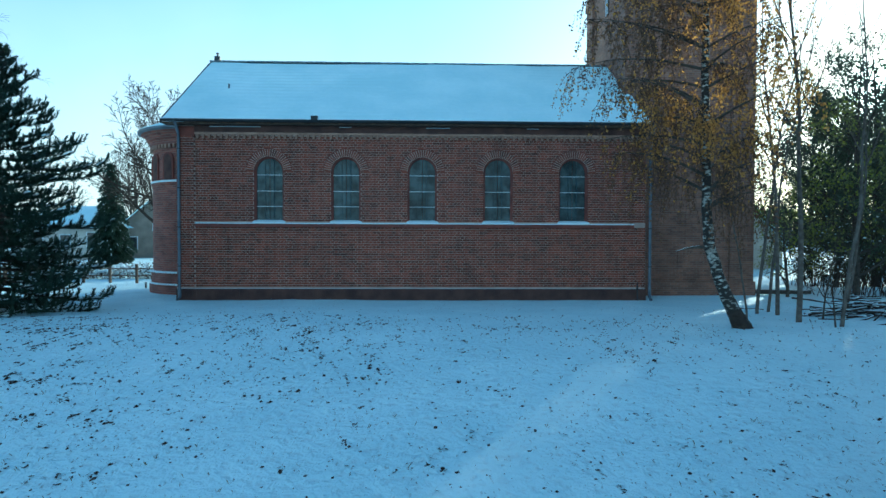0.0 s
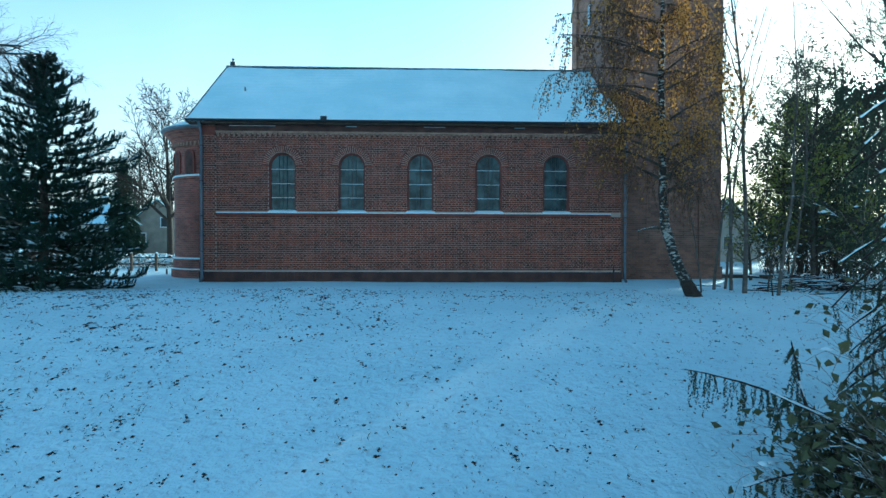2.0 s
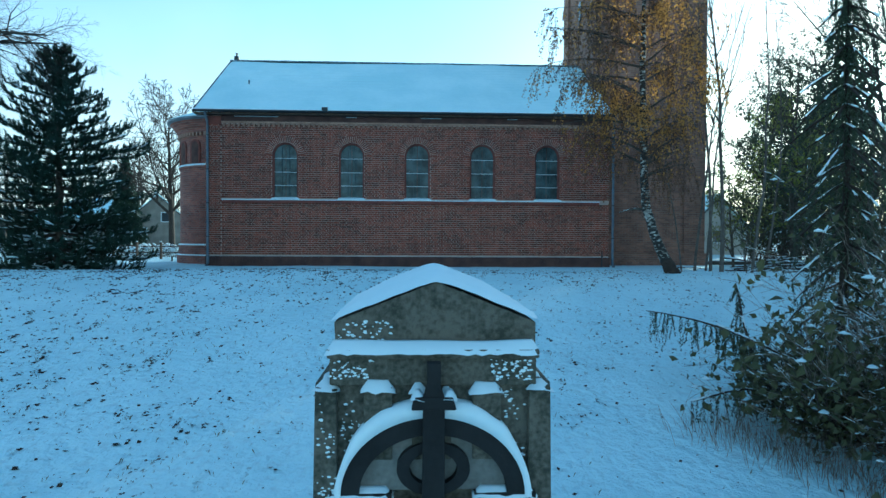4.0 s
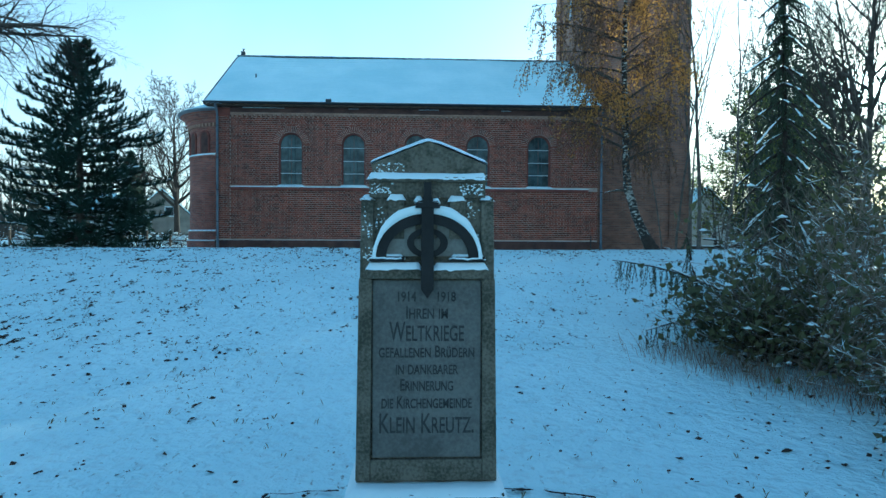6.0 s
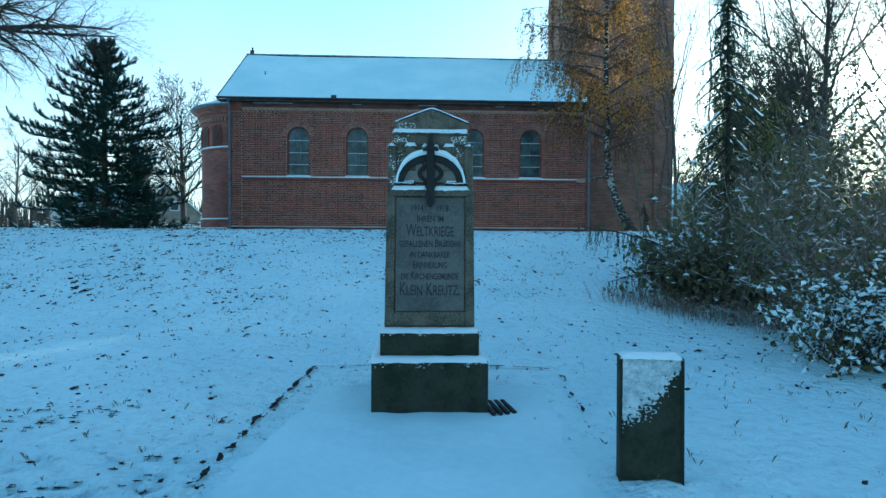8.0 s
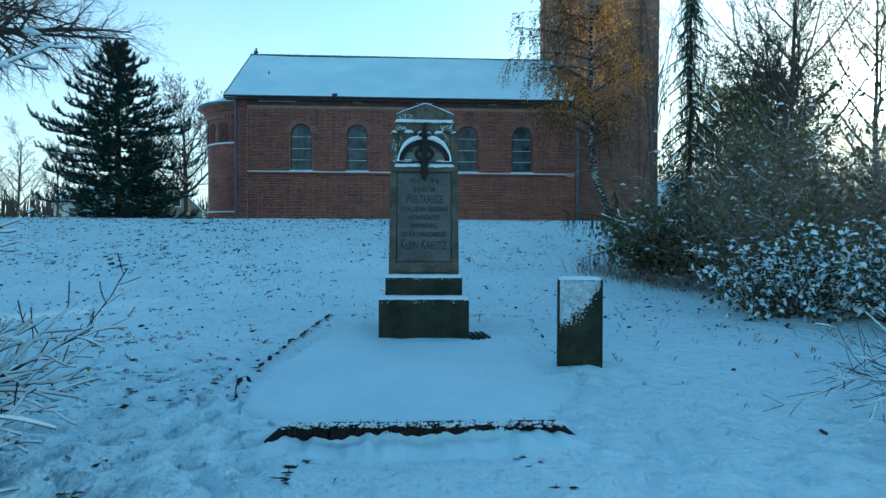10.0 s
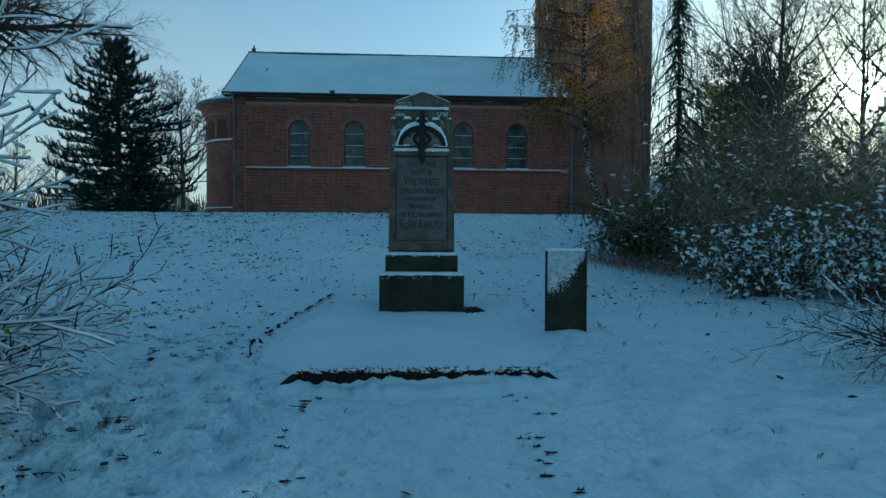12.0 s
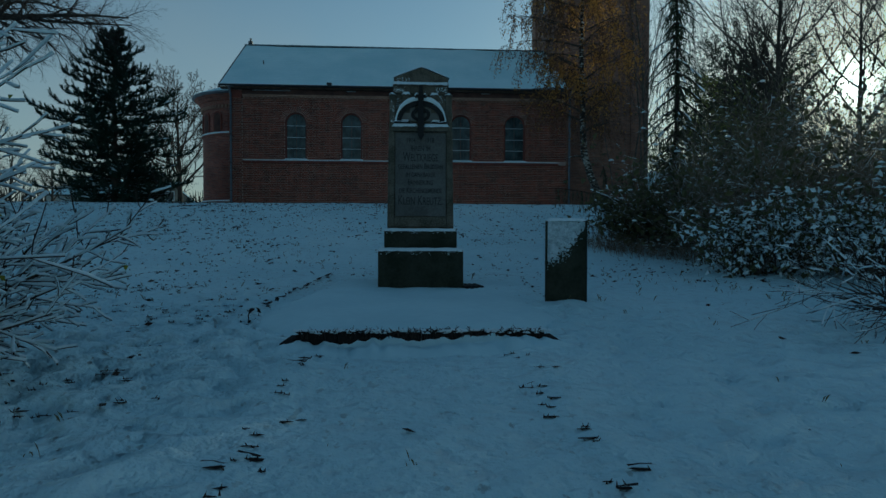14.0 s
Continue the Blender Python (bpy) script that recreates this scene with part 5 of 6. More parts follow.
def spruce(name, label, x, y, height, spread, seed, mat, droop=0.25, gap=0.3, snow=0.2, sparse=1.0, group="", far=1.0):
    """A narrow conifer with flat, hanging boughs."""
    r = random.Random(seed)
    t = thing(name, label, "tree", (x, y, ground_z(x, y)), group)
    part("trunk", tube_mesh("trunk", [[((0, 0, -0.2), 0.12), ((0, 0, height * 0.5), 0.07), ((0.03, 0, height), 0.012)]], BARK, 8), None, t)
    V, F, boughs, sn = [], [], [], []
    h = 0.3
    while h < height * 0.98:
        k = h / height
        R = spread * (1 - k) ** 0.9 + 0.08
        n = 9
        a0 = r.uniform(0, 6.28)
        for i in range(n):
            if r.random() > sparse:
                continue
            a = a0 + 6.283 * i / n + r.uniform(-0.25, 0.25)
            L = R * r.uniform(0.7, 1.15)
            d = Vector((math.cos(a), math.sin(a), -droop * 0.3))
            p = Vector((0, 0, h + r.uniform(-0.1, 0.1)))
            line = [(p, 0.014)]
            m = max(2, int(L / 0.22))
            for j in range(m):
                d = (d + Vector((r.uniform(-0.1, 0.1), r.uniform(-0.1, 0.1), -droop * 0.35))).normalized()
                q = p + d * (L / m)
                for sgn in (-1, 1):
                    side = Vector((-d.y, d.x, 0)).normalized() * sgn
                    sl = r.uniform(0.12, 0.30) * (1 - 0.4 * k)
                    e = q + (d * 0.7 + side * 0.6 - UP * droop * 1.2).normalized() * sl
                    needles(V, F, r, q, e, 0.06 * far, 15, 0.009 * far)
                needles(V, F, r, p, q, 0.06 * far, 13, 0.009 * far)
                if r.random() < snow:
                    sn.append([(p + UP * 0.03, 0.015), (q + UP * 0.035, 0.035)])
                p = q
                line.append((p, 0.005))
            boughs.append(line)
        h += gap
    tagged(part("bough_mass", tube_mesh("bough_mass", boughs, BARK_DARK, 4), None, t), kind="stuff")
    tagged(part("foliage", mesh_of("foliage", V, F, mat), None, t), kind="stuff")
    if sn:
        tagged(part("bough_snow", tube_mesh("bough_snow", sn, SNOW, 5), None, t, "snow on the boughs"), kind="stuff")
    return t


# ---------------------------------------------------------------- trees
pine(-6.05, -3.6, 7.1, 11)
spruce("spruce_tree", "slim dark spruce beside distant houses", -17.6, 26, 7.5, 1.9, 5, NEEDLE, 0.3, 0.22, 0.12, far=3.4)


def build_birch():
    r = random.Random(21)
    bx, by = 12.68, -7.7
    t = thing("birch_tree", "leaning birch with hanging golden autumn leaves before the tower", "tree", (bx, by, ground_z(bx, by)))
    pts = [(0.06, 0, -0.15, 0.235), (0, 0, 0.02, 0.19), (-0.20, 0, 0.38, 0.145), (-0.48, 0.02, 1.0, 0.125), (-0.72, 0.03, 1.75, 0.115), (-0.80, 0.03, 2.6, 0.105), (-0.82, 0.05, 4.0, 0.09), (-0.90, 0.0, 5.6, 0.075), (-0.86, 0.05, 7.4, 0.05), (-0.92, 0.0, 9.6, 0.02)]
    # finer steps between the given points
    line = []
    for (a, b) in zip(pts, pts[1:]):
        for k in range(4):
            f = k / 4
            line.append((Vector([a[i] + (b[i] - a[i]) * f for i in range(3)]) + Vector((r.uniform(-1, 1), r.uniform(-1, 1), 0)) * 0.012, (a[3] + (b[3] - a[3]) * f) * r.uniform(0.96, 1.04)))
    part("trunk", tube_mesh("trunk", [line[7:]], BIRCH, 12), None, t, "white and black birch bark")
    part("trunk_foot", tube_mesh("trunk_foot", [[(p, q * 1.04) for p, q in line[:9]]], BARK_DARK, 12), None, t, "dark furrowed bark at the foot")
    limbs, strands, leaves = [], [], []

    def limb(h, az, L, rise, n_str, smin, smax, dens=1.0):
        i = min(range(len(line)), key=lambda q: abs(line[q][0].z - h))
        p, rad = line[i][0].copy(), line[i][1] * 0.42
        d = Vector((math.cos(az), math.sin(az), rise)).normalized()
        ln = [(p, rad)]
        m = 7
        for j in range(m):
            d = (d + Vector((r.uniform(-0.13, 0.13), r.uniform(-0.13, 0.13), -0.05 - 0.06 * j / m))).normalized()
            p = p + d * (L / m)
            ln.append((p.copy(), max(0.006, rad * (1 - (j + 1) / m))))
        limbs.append(ln)
        for s in range(n_str):
            f = 0.22 + 0.78 * r.random()
            j = min(m - 1, int(f * m))
            q = ln[j][0].lerp(ln[j + 1][0], f * m - j)
            sd = Vector((r.uniform(-0.6, 0.6), r.uniform(-0.6, 0.6), r.uniform(-0.3, 0.4)))
            st = [(q.copy(), 0.006)]
            sl = r.uniform(smin, smax)
            for k in range(6):
                sd = (sd + Vector((r.uniform(-0.1, 0.1), r.uniform(-0.1, 0.1), -0.42))).normalized()
                q = q + sd * sl / 6
                st.append((q.copy(), 0.004 if k < 3 else 0.0025))
            strands.append(st)
            for pp in along([st], r, 0.036 / dens, 0.15, 0.045):
                leaves.append(pp)
    for i in range(34):
        h = 2.6 + 6.5 * (i / 33)
        az = 2.4 * i + r.uniform(-0.4, 0.4)
        left = math.cos(az) < 0
        k = (h - 2.9) / 6.2
        L = (2.35 if left else 2.05) * (1.0 - 0.45 * abs(k - 0.45)) * r.uniform(0.8, 1.15)
        limb(h, az, L, 0.62 - 0.2 * k, 30, 0.5, 1.6)
    for az, h, L in ((2.9, 5.6, 2.9), (3.3, 6.1, 3.0), (3.6, 4.8, 2.7), (2.7, 4.2, 2.4), (3.1, 7.0, 2.8)):
        limb(h, az, L, 0.35, 34, 0.5, 1.4, 0.9)
    # bare lower boughs, one with a snowy crook, and small shoots on the stem
    for az, h, L, rise in ((0.1, 2.5, 1.9, 0.62), (0.25, 3.0, 2.0, 0.55), (3.2, 1.85, 0.75, 0.12)):
        limb(h, az, L, rise, 5, 0.2, 0.5, 0.25)
    for ln in limbs:
        part("limb", tube_mesh("limb", [ln], BARK, 6), None, t)
    tagged(part("twig_mass", tube_mesh("twig_mass", strands, BARK_DARK, 3), None, t), kind="stuff")
    # brown leaves low in the crown, more gold higher up and towards +x
    gold, brown = [], []
    for p in leaves:
        clump = noise.noise((p.x * 0.9, p.y * 0.9, p.z * 0.55)) + 0.4 * noise.noise((p.x * 2.6, p.y * 2.6, p.z * 1.4))
        if r.random() > 0.40 + 0.55 * smoothstep(1.8, 4.2, p.z) + 0.5 * clump:
            continue
        (gold if r.random() < smoothstep(2.2, 4.4, p.z) * (0.55 + 0.9 * clump + 0.12 * p.x) else brown).append(p)
    tagged(part("foliage", leaf_mesh("foliage", gold, GOLD, r, 0.072, 0.18, 0.8), None, t, "hanging golden leaves"), kind="stuff")
    tagged(part("withered_foliage", leaf_mesh("withered_foliage", brown, BROWNLEAF, r, 0.064, 0.18, 0.8), None, t, "brown leaves, most of them low in the crown"), kind="stuff")
    part("limb_snow", tube_mesh("limb_snow", snow_lines([limbs[-1]], r, 0.9, 0.3, 0.008), SNOW, 5), None, t)


build_birch()

SLIM = [(14, 0.075, 0.03, 13, 0.42, 0.26, 30), (6, 0.12, 0.13, 6, 0.2, 0.5, 36), (4, 0.15, 0.05, 4, 0.2, 0.55, 36), (3, 0.2, 0.0, 0, 0, 0, 0)]
for i, (x, y, h, rad, lean) in enumerate(((13.55, -6.3, 5.5, 0.035, (-0.04, 0)), (14.75, -4.5, 9.5, 0.06, (0.06, 0)), (15.4, -3.9, 8.5, 0.055, (0.05, 0)), (15.1, -4.9, 9.5, 0.07, (0.08, 0)), (14.5, -6.8, 10, 0.085, (0.05, 0)), (14.9, -7.7, 8.0, 0.06, (0.14, 0.02)), (16.6, -5.4, 8.5, 0.05, (0.03, 0)))):
    bare_tree("slender_tree", "slender bare young tree at the edge of the yard", x, y, h, rad * 0.78, 40 + i, SLIM, lean, BARK_SLIM, "slender trees beside the tower")
SAP = [(6, 0.08, 0.05, 7, 0.2, 0.5, 35), (4, 0.12, 0.1, 4, 0.2, 0.5, 35), (3, 0.15, 0, 0, 0, 0, 0)]
bare_tree("sapling", "thin bare sapling in the snow", 14.75, -7.75, 1.9, 0.022, 50, SAP, (-0.12, 0))
bare_tree("sapling", "thin bare sapling in the snow", 15.6, -6.0, 2.4, 0.025, 51, SAP, (0.1, 0))

BROAD = [(8, 0.05, 0.03, 20, 0.22, 0.68, 60), (7, 0.11, 0.10, 10, 0.18, 0.42, 42), (5, 0.15, 0.06, 6, 0.15, 0.5, 38), (3, 0.2, 0.03, 3, 0.2, 0.55, 35), (2, 0.2, 0, 0, 0, 0, 0)]
FINE = [(8, 0.05, 0.03, 20, 0.2, 0.58, 46), (7, 0.10, 0.14, 10, 0.15, 0.46, 36), (5, 0.13, 0.10, 6, 0.15, 0.5, 32), (3, 0.15, 0.05, 4, 0.2, 0.55, 30), (2, 0.2, 0, 0, 0, 0, 0)]
BIG = [(9, 0.05, 0.03, 15, 0.25, 0.46, 48), (7, 0.11, 0.10, 9, 0.18, 0.46, 40), (5, 0.15, 0.06, 6, 0.15, 0.5, 38), (3, 0.2, 0.03, 4, 0.2, 0.55, 35), (2, 0.2, 0, 0, 0, 0, 0)]
bare_tree("bare_tree", "tall bare tree behind the apse", -13.2, 24, 10.2, 0.26, 61, BROAD, thin=0.016, bark=BARK_DARK)
bare_tree("bare_tree", "bare tree behind the shrubs with fine twigs", 17.4, -10, 8.4, 0.12, 62, FINE, thin=0.0045)
bare_tree("bare_tree", "bare tree behind the shrubs with fine twigs", 20.8, -12.5, 8.0, 0.12, 65, FINE, thin=0.005)
bare_tree("bare_tree", "bare tree behind the shrubs with fine twigs", 23.5, -6.0, 9.0, 0.13, 66, FINE, thin=0.006)
bare_tree("bare_tree", "bare tree behind the shrubs with fine twigs", 19.6, -7.0, 7.5, 0.10, 67, FINE, thin=0.005)
FARC = [(8, 0.05, 0.03, 14, 0.2, 0.45, 45), (5, 0.12, 0.08, 8, 0.18, 0.5, 40), (3, 0.15, 0.05, 6, 0.15, 0.5, 38), (2, 0.2, 0, 0, 0, 0, 0)]
far, _, _ = bare_tree("distant_tree", "distant bare tree in winter haze", -30, 58, 13, 0.26, 63, FARC, group="distant trees", thin=0.016)
for i in range(26):
    r0 = random.Random(300 + i)
    x, y = ((-75 + 5.6 * i), r0.uniform(52, 78)) if i < 13 else (22 + (i - 13) * 5.5, r0.uniform(20, 60))
    copy_thing(far, pose(x, y, ground_z(x, y), 0, 0, r0.uniform(0, 360)) @ Matrix.Scale(r0.uniform(0.7, 1.1), 4))
near2, _, _ = bare_tree("yard_tree", "bare broad-crowned tree beyond the churchyard", -19, 7, 6.0, 0.13, 64, BIG, group="trees beyond the yard", thin=0.006)
for x, y, s in ((-24, 12, 1.1), (-16.5, 11, 0.8), (-22, 3, 0.9)):
    copy_thing(near2, pose(x, y, ground_z(x, y), 0, 0, 77 * s) @ Matrix.Scale(s, 4))

# a large tree out of sight, whose limbs hang into view
OVER = [(6, 0.05, 0.0, 0, 0, 0, 0), (8, 0.09, -0.01, 17, 0.25, 0.42, 45), (6, 0.14, -0.07, 9, 0.2, 0.5, 42), (4, 0.17, -0.06, 6, 0.2, 0.5, 40), (3, 0.2, -0.05, 0, 0, 0, 0)]


def build_overhang():
    r = random.Random(71)
    x0, y0 = -9.3, -10.5
    t = thing("old_tree", "large bare tree whose limbs hang over the yard", "tree", (x0, y0, ground_z(x0, y0)))
    out = [[] for _ in OVER]
    part("trunk", tube_mesh("trunk", [[(Vector((0, 0, -0.2)), 0.36), (Vector((0.1, 0, 2)), 0.29), (Vector((0, 0.1, 5)), 0.24), (Vector((0.1, 0, 8)), 0.17), (Vector((0, 0, 11)), 0.06)]], BARK, 10), None, t)
    for h, d, L, ra in ((5.2, (0.97, 0.1, 0.16), 6.6, 0.13), (5.7, (0.9, 0.35, 0.12), 6.4, 0.11), (4.6, (0.93, -0.3, 0.12), 5.6, 0.10), (6.3, (0.9, -0.1, 0.10), 6.2, 0.11), (6.6, (0.8, 0.5, 0.1), 5.6, 0.09), (5.9, (0.85, -0.45, 0.05), 5.2, 0.09)):
        grow(r, Vector((0, 0, h)), Vector(d).normalized(), L, ra, 1, OVER, out)
    for ln in out[1]:
        part("limb", tube_mesh("limb", [ln], BARK, 7), None, t)
    tagged(part("twig_mass", tube_mesh("twig_mass", [l for lv in out[2:] for l in lv], BARK_DARK, 3), None, t), kind="stuff")


build_overhang()


def leafy_tree(name, label, x, y, height, spread, seed, mat, n_leaf_gap, size, C=None, yellow=0.0, snow=0.0):
    """An evergreen or late-leaved tree: limbs with many leaves along the twigs."""
    C = C or [(8, 0.06, 0.04, 16, 0.10, 0.45, 60), (6, 0.14, 0.08, 9, 0.2, 0.5, 42), (4, 0.18, 0.04, 5, 0.2, 0.55, 40), (3, 0.2, 0.0, 0, 0, 0, 0)]
    t, out, r = bare_tree(name, label, x, y, height, height * 0.016, seed, C)
    pts = along(out[2] + out[3], r, n_leaf_gap, 0.15, size * 1.1)
    ye = [p for p in pts if r.random() < yellow]
    tagged(part("foliage", leaf_mesh("foliage", pts, mat, r, size, 0.2, 0.3), None, t), kind="stuff")
    if ye:
        tagged(part("yellow_foliage", leaf_mesh("yellow_foliage", ye, YELLOWLEAF, r, size * 1.1, 0.2, 0.3), None, t, "yellowing leaves"), kind="stuff")
    return t


leafy_tree("evergreen_tree", "dense dark evergreen tree beyond the yard", 22.3, 2.2, 8.8, 3, 81, SPRUCE, 0.03, 0.09)
leafy_tree("evergreen_tree", "dense dark evergreen tree beyond the yard", 25.5, 5.5, 10.5, 3, 82, SPRUCE, 0.035, 0.11)
leafy_tree("evergreen_tree", "dense dark evergreen tree beyond the yard", 20.6, -4.6, 6.8, 3, 85, SPRUCE, 0.035, 0.09)
# added to close the gap where sun came past the tower
leafy_tree("evergreen_tree", "dense dark evergreen tree beyond the yard", 23.4, 5.0, 8.0, 3, 86, SPRUCE, 0.035, 0.10)
# more trees added on the sun's line, placed only to shade the slope
for _x, _y, _h, _s in ((31.9, 13.6, 9.0, 91), (27.6, 13.4, 9.5, 87), (29.8, 11.0, 9.5, 88), (33.2, 19.0, 11.0, 89)):
    leafy_tree("evergreen_tree", "dense dark evergreen tree beyond the yard", _x, _y, _h, 3, _s, SPRUCE, 0.05, 0.16)
leafy_tree("maple_shrub", "tall shrub with yellow-green late leaves", 21.2, 0.6, 6.4, 2, 83, GREENLEAF, 0.06, 0.10, yellow=0.45)
leafy_tree("maple_shrub", "tall shrub with yellow-green late leaves", 18.9, 1.0, 3.9, 2, 84, GREENLEAF, 0.09, 0.085, yellow=0.35)


# ---------------------------------------------------------------- shrubs
def fan_shrub(name, label, x, y, n, length, seed, tilt=(25, 75), az=(0, 360), leaf=None, gap=0.12, size=0.06, snow=0.5, blobs=0.0, rad=0.016, kids=6, bark=None, droop=0.0, group="", base=0.25, sub=4, fat=1.0, lump=0.03, least=0.006, coat=0.0, thin=0.0022):
    """A many-stemmed shrub: stems fan out from the ground and branch; leaves, ridges and lumps of snow."""
    r = random.Random(seed)
    t = thing(name, label, "shrub", (x, y, ground_z(x, y)), group)
    C = [(7, 0.09, 0.02 - droop, kids, 0.25, 0.48, 38), (5, 0.13, 0.02 - droop, sub, 0.15, 0.5, 40), (3, 0.18, -droop, 0, 0, 0, 0)]
    out = [[] for _ in C]
    for i in range(n):
        a, ti = radians(r.uniform(*az)), radians(r.uniform(*tilt))
        d = Vector((math.cos(a) * math.sin(ti), math.sin(a) * math.sin(ti), math.cos(ti)))
        grow(r, Vector((r.uniform(-base, base), r.uniform(-base, base), -0.05)), d, length * r.uniform(0.6, 1.12), rad * r.uniform(0.7, 1.2), 0, C, out, thin)
    for ln in out[0]:
        part("stem", tube_mesh("stem", [ln], bark or BARK, 5), None, t)
    tagged(part("twig_mass", tube_mesh("twig_mass", out[1] + out[2], bark or BARK_DARK, 3), None, t), kind="stuff")
    if leaf:
        pts = along(out[1] + out[2], r, gap, 0.2, size)
        tagged(part("foliage", leaf_mesh("foliage", pts, leaf, r, size, 0.2, 0.5), None, t), kind="stuff")
        if coat:
            # leaves that hang under a coat of snow
            laden = [p + UP * 0.012 for p in pts if r.random() < coat]
            tagged(part("laden_leaves", leaf_mesh("laden_leaves", laden, SNOW, r, size * 1.05, 0.3, 0.9), None, t, "leaves coated with snow"), kind="stuff")
    if snow:
        tagged(part("twig_snow", tube_mesh("twig_snow", snow_lines(out[0] + out[1] + out[2], r, snow, fat, least), SNOW, 4), None, t, "snow along the twigs"), kind="stuff")
    if blobs:
        pts = [p + UP * 0.015 for p in along(out[1] + out[2], r, 1.0 / blobs, 0.35, 0.01)]
        tagged(part("leaf_snow", snow_blobs("leaf_snow", pts, r, lump, 0.5), None, t, "lumps of snow"), kind="stuff")
    return t


g = "shrubs beside the slope"
fan_shrub("leafy_shrub", "large twiggy shrub with a few green leaves and snow", 10.8, -18.4, 60, 2.2, 91, (10, 78), leaf=SHRUBLEAF, gap=0.50, size=0.115, snow=0.14, lump=0.042, blobs=0.30, bark=SHRUB_BARK, fat=0.6, kids=8, group=g)
fan_shrub("leafy_shrub", "large twiggy shrub with a few green leaves and snow", 12.7, -18.3, 56, 2.9, 92, (8, 78), leaf=SHRUBLEAF, gap=0.50, size=0.115, snow=0.14, lump=0.042, blobs=0.30, bark=SHRUB_BARK, fat=0.6, kids=8, group=g)
fan_shrub("bare_shrub", "dense bare shrub with snow on its twigs", 12.9, -20.0, 54, 2.6, 93, (8, 82), snow=0.09, blobs=0.4, bark=SHRUB_BARK, fat=0.6, kids=8, group=g)
fan_shrub("bare_shrub", "dense bare shrub with snow on its twigs", 15.2, -17.8, 46, 3.4, 94, (6, 65), snow=0.09, blobs=0.2, bark=SHRUB_BARK, fat=0.6, kids=8, group=g)
fan_shrub("bare_shrub", "dense bare shrub with snow on its twigs", 15.0, -21.8, 40, 2.7, 97, (8, 75), snow=0.09, blobs=0.3, bark=SHRUB_BARK, fat=0.6, kids=8, group=g)
fan_shrub("bare_shrub", "dense bare shrub with snow on its twigs", 17.4, -15.2, 40, 3.8, 98, (6, 60), snow=0.25, kids=8, group=g)
fan_shrub("bare_shrub", "dense bare shrub with snow on its twigs", 11.3, -20.0, 50, 1.9, 105, (20, 84), leaf=SHRUBLEAF, gap=0.50, size=0.115, snow=0.14, lump=0.042, blobs=0.30, bark=SHRUB_BARK, fat=0.6, kids=8, group=g)
fan_shrub("leafy_shrub", "large twiggy shrub with a few green leaves and snow", 13.4, -16.2, 46, 3.2, 106, (5, 70), leaf=SHRUBLEAF, gap=0.50, size=0.115, snow=0.14, lump=0.042, blobs=0.30, kids=8, bark=SHRUB_BARK, fat=0.6, group=g)
fan_shrub("leafy_shrub", "large twiggy shrub with a few green leaves and snow", 10.3, -17.85, 60, 1.35, 107, (25, 86), leaf=SHRUBLEAF, gap=0.17, size=0.115, snow=0.10, lump=0.042, blobs=0.35, kids=8, group=g, fat=0.6)
g2 = "low snowy shrubs"
fan_shrub("snowy_shrub", "low leafy shrub bowed under clumps of snow", 10.15, -21.5, 34, 1.2, 95, (30, 85), leaf=SHRUBLEAF, gap=0.085, size=0.078, snow=0.35, blobs=5, lump=0.034, coat=0.42, fat=0.8, kids=6, group=g2)
fan_shrub("snowy_shrub", "low leafy shrub bowed under clumps of snow", 11.1, -22.4, 34, 1.35, 96, (25, 80), leaf=SHRUBLEAF, gap=0.085, size=0.078, snow=0.35, blobs=5, lump=0.034, coat=0.42, fat=0.8, kids=6, group=g2)
fan_shrub("snowy_shrub", "low leafy shrub bowed under clumps of snow", 12.1, -23.6, 28, 1.5, 99, (20, 80), leaf=SHRUBLEAF, gap=0.09, size=0.078, snow=0.35, blobs=4, lump=0.034, coat=0.42, fat=0.8, kids=6, group=g2)
fan_shrub("bramble_shrub", "bare arching shrub with snow-lined low branches", 9.7, -25.2, 7, 1.75, 101, (66, 82), (150, 205), snow=0.35, kids=7, droop=0.012, fat=0.9)
fan_shrub("bramble_shrub", "bare arching shrub with snow-lined low branches", 11.4, -25.3, 34, 2.2, 102, (10, 75), snow=0.35, kids=7, blobs=1.2)
fan_shrub("snow_laden_shrub", "tall bare shrub thickly lined with snow", 2.95, -26.7, 80, 1.35, 103, (12, 86), thin=0.0032, snow=0.95, kids=10, sub=5, fat=0.95, blobs=1.6, lump=0.026, least=0.0075, rad=0.018, base=0.3, bark=BARK_DARK, leaf=YELLOWLEAF, gap=7.0, size=0.06)
fan_shrub("snow_laden_shrub", "tall bare shrub thickly lined with snow", 2.55, -27.3, 64, 1.95, 104, (5, 70), thin=0.0032, snow=0.95, kids=10, sub=5, fat=0.95, blobs=1.6, lump=0.026, least=0.0075, rad=0.018, base=0.4, bark=BARK_DARK, leaf=YELLOWLEAF, gap=9.0, size=0.06)


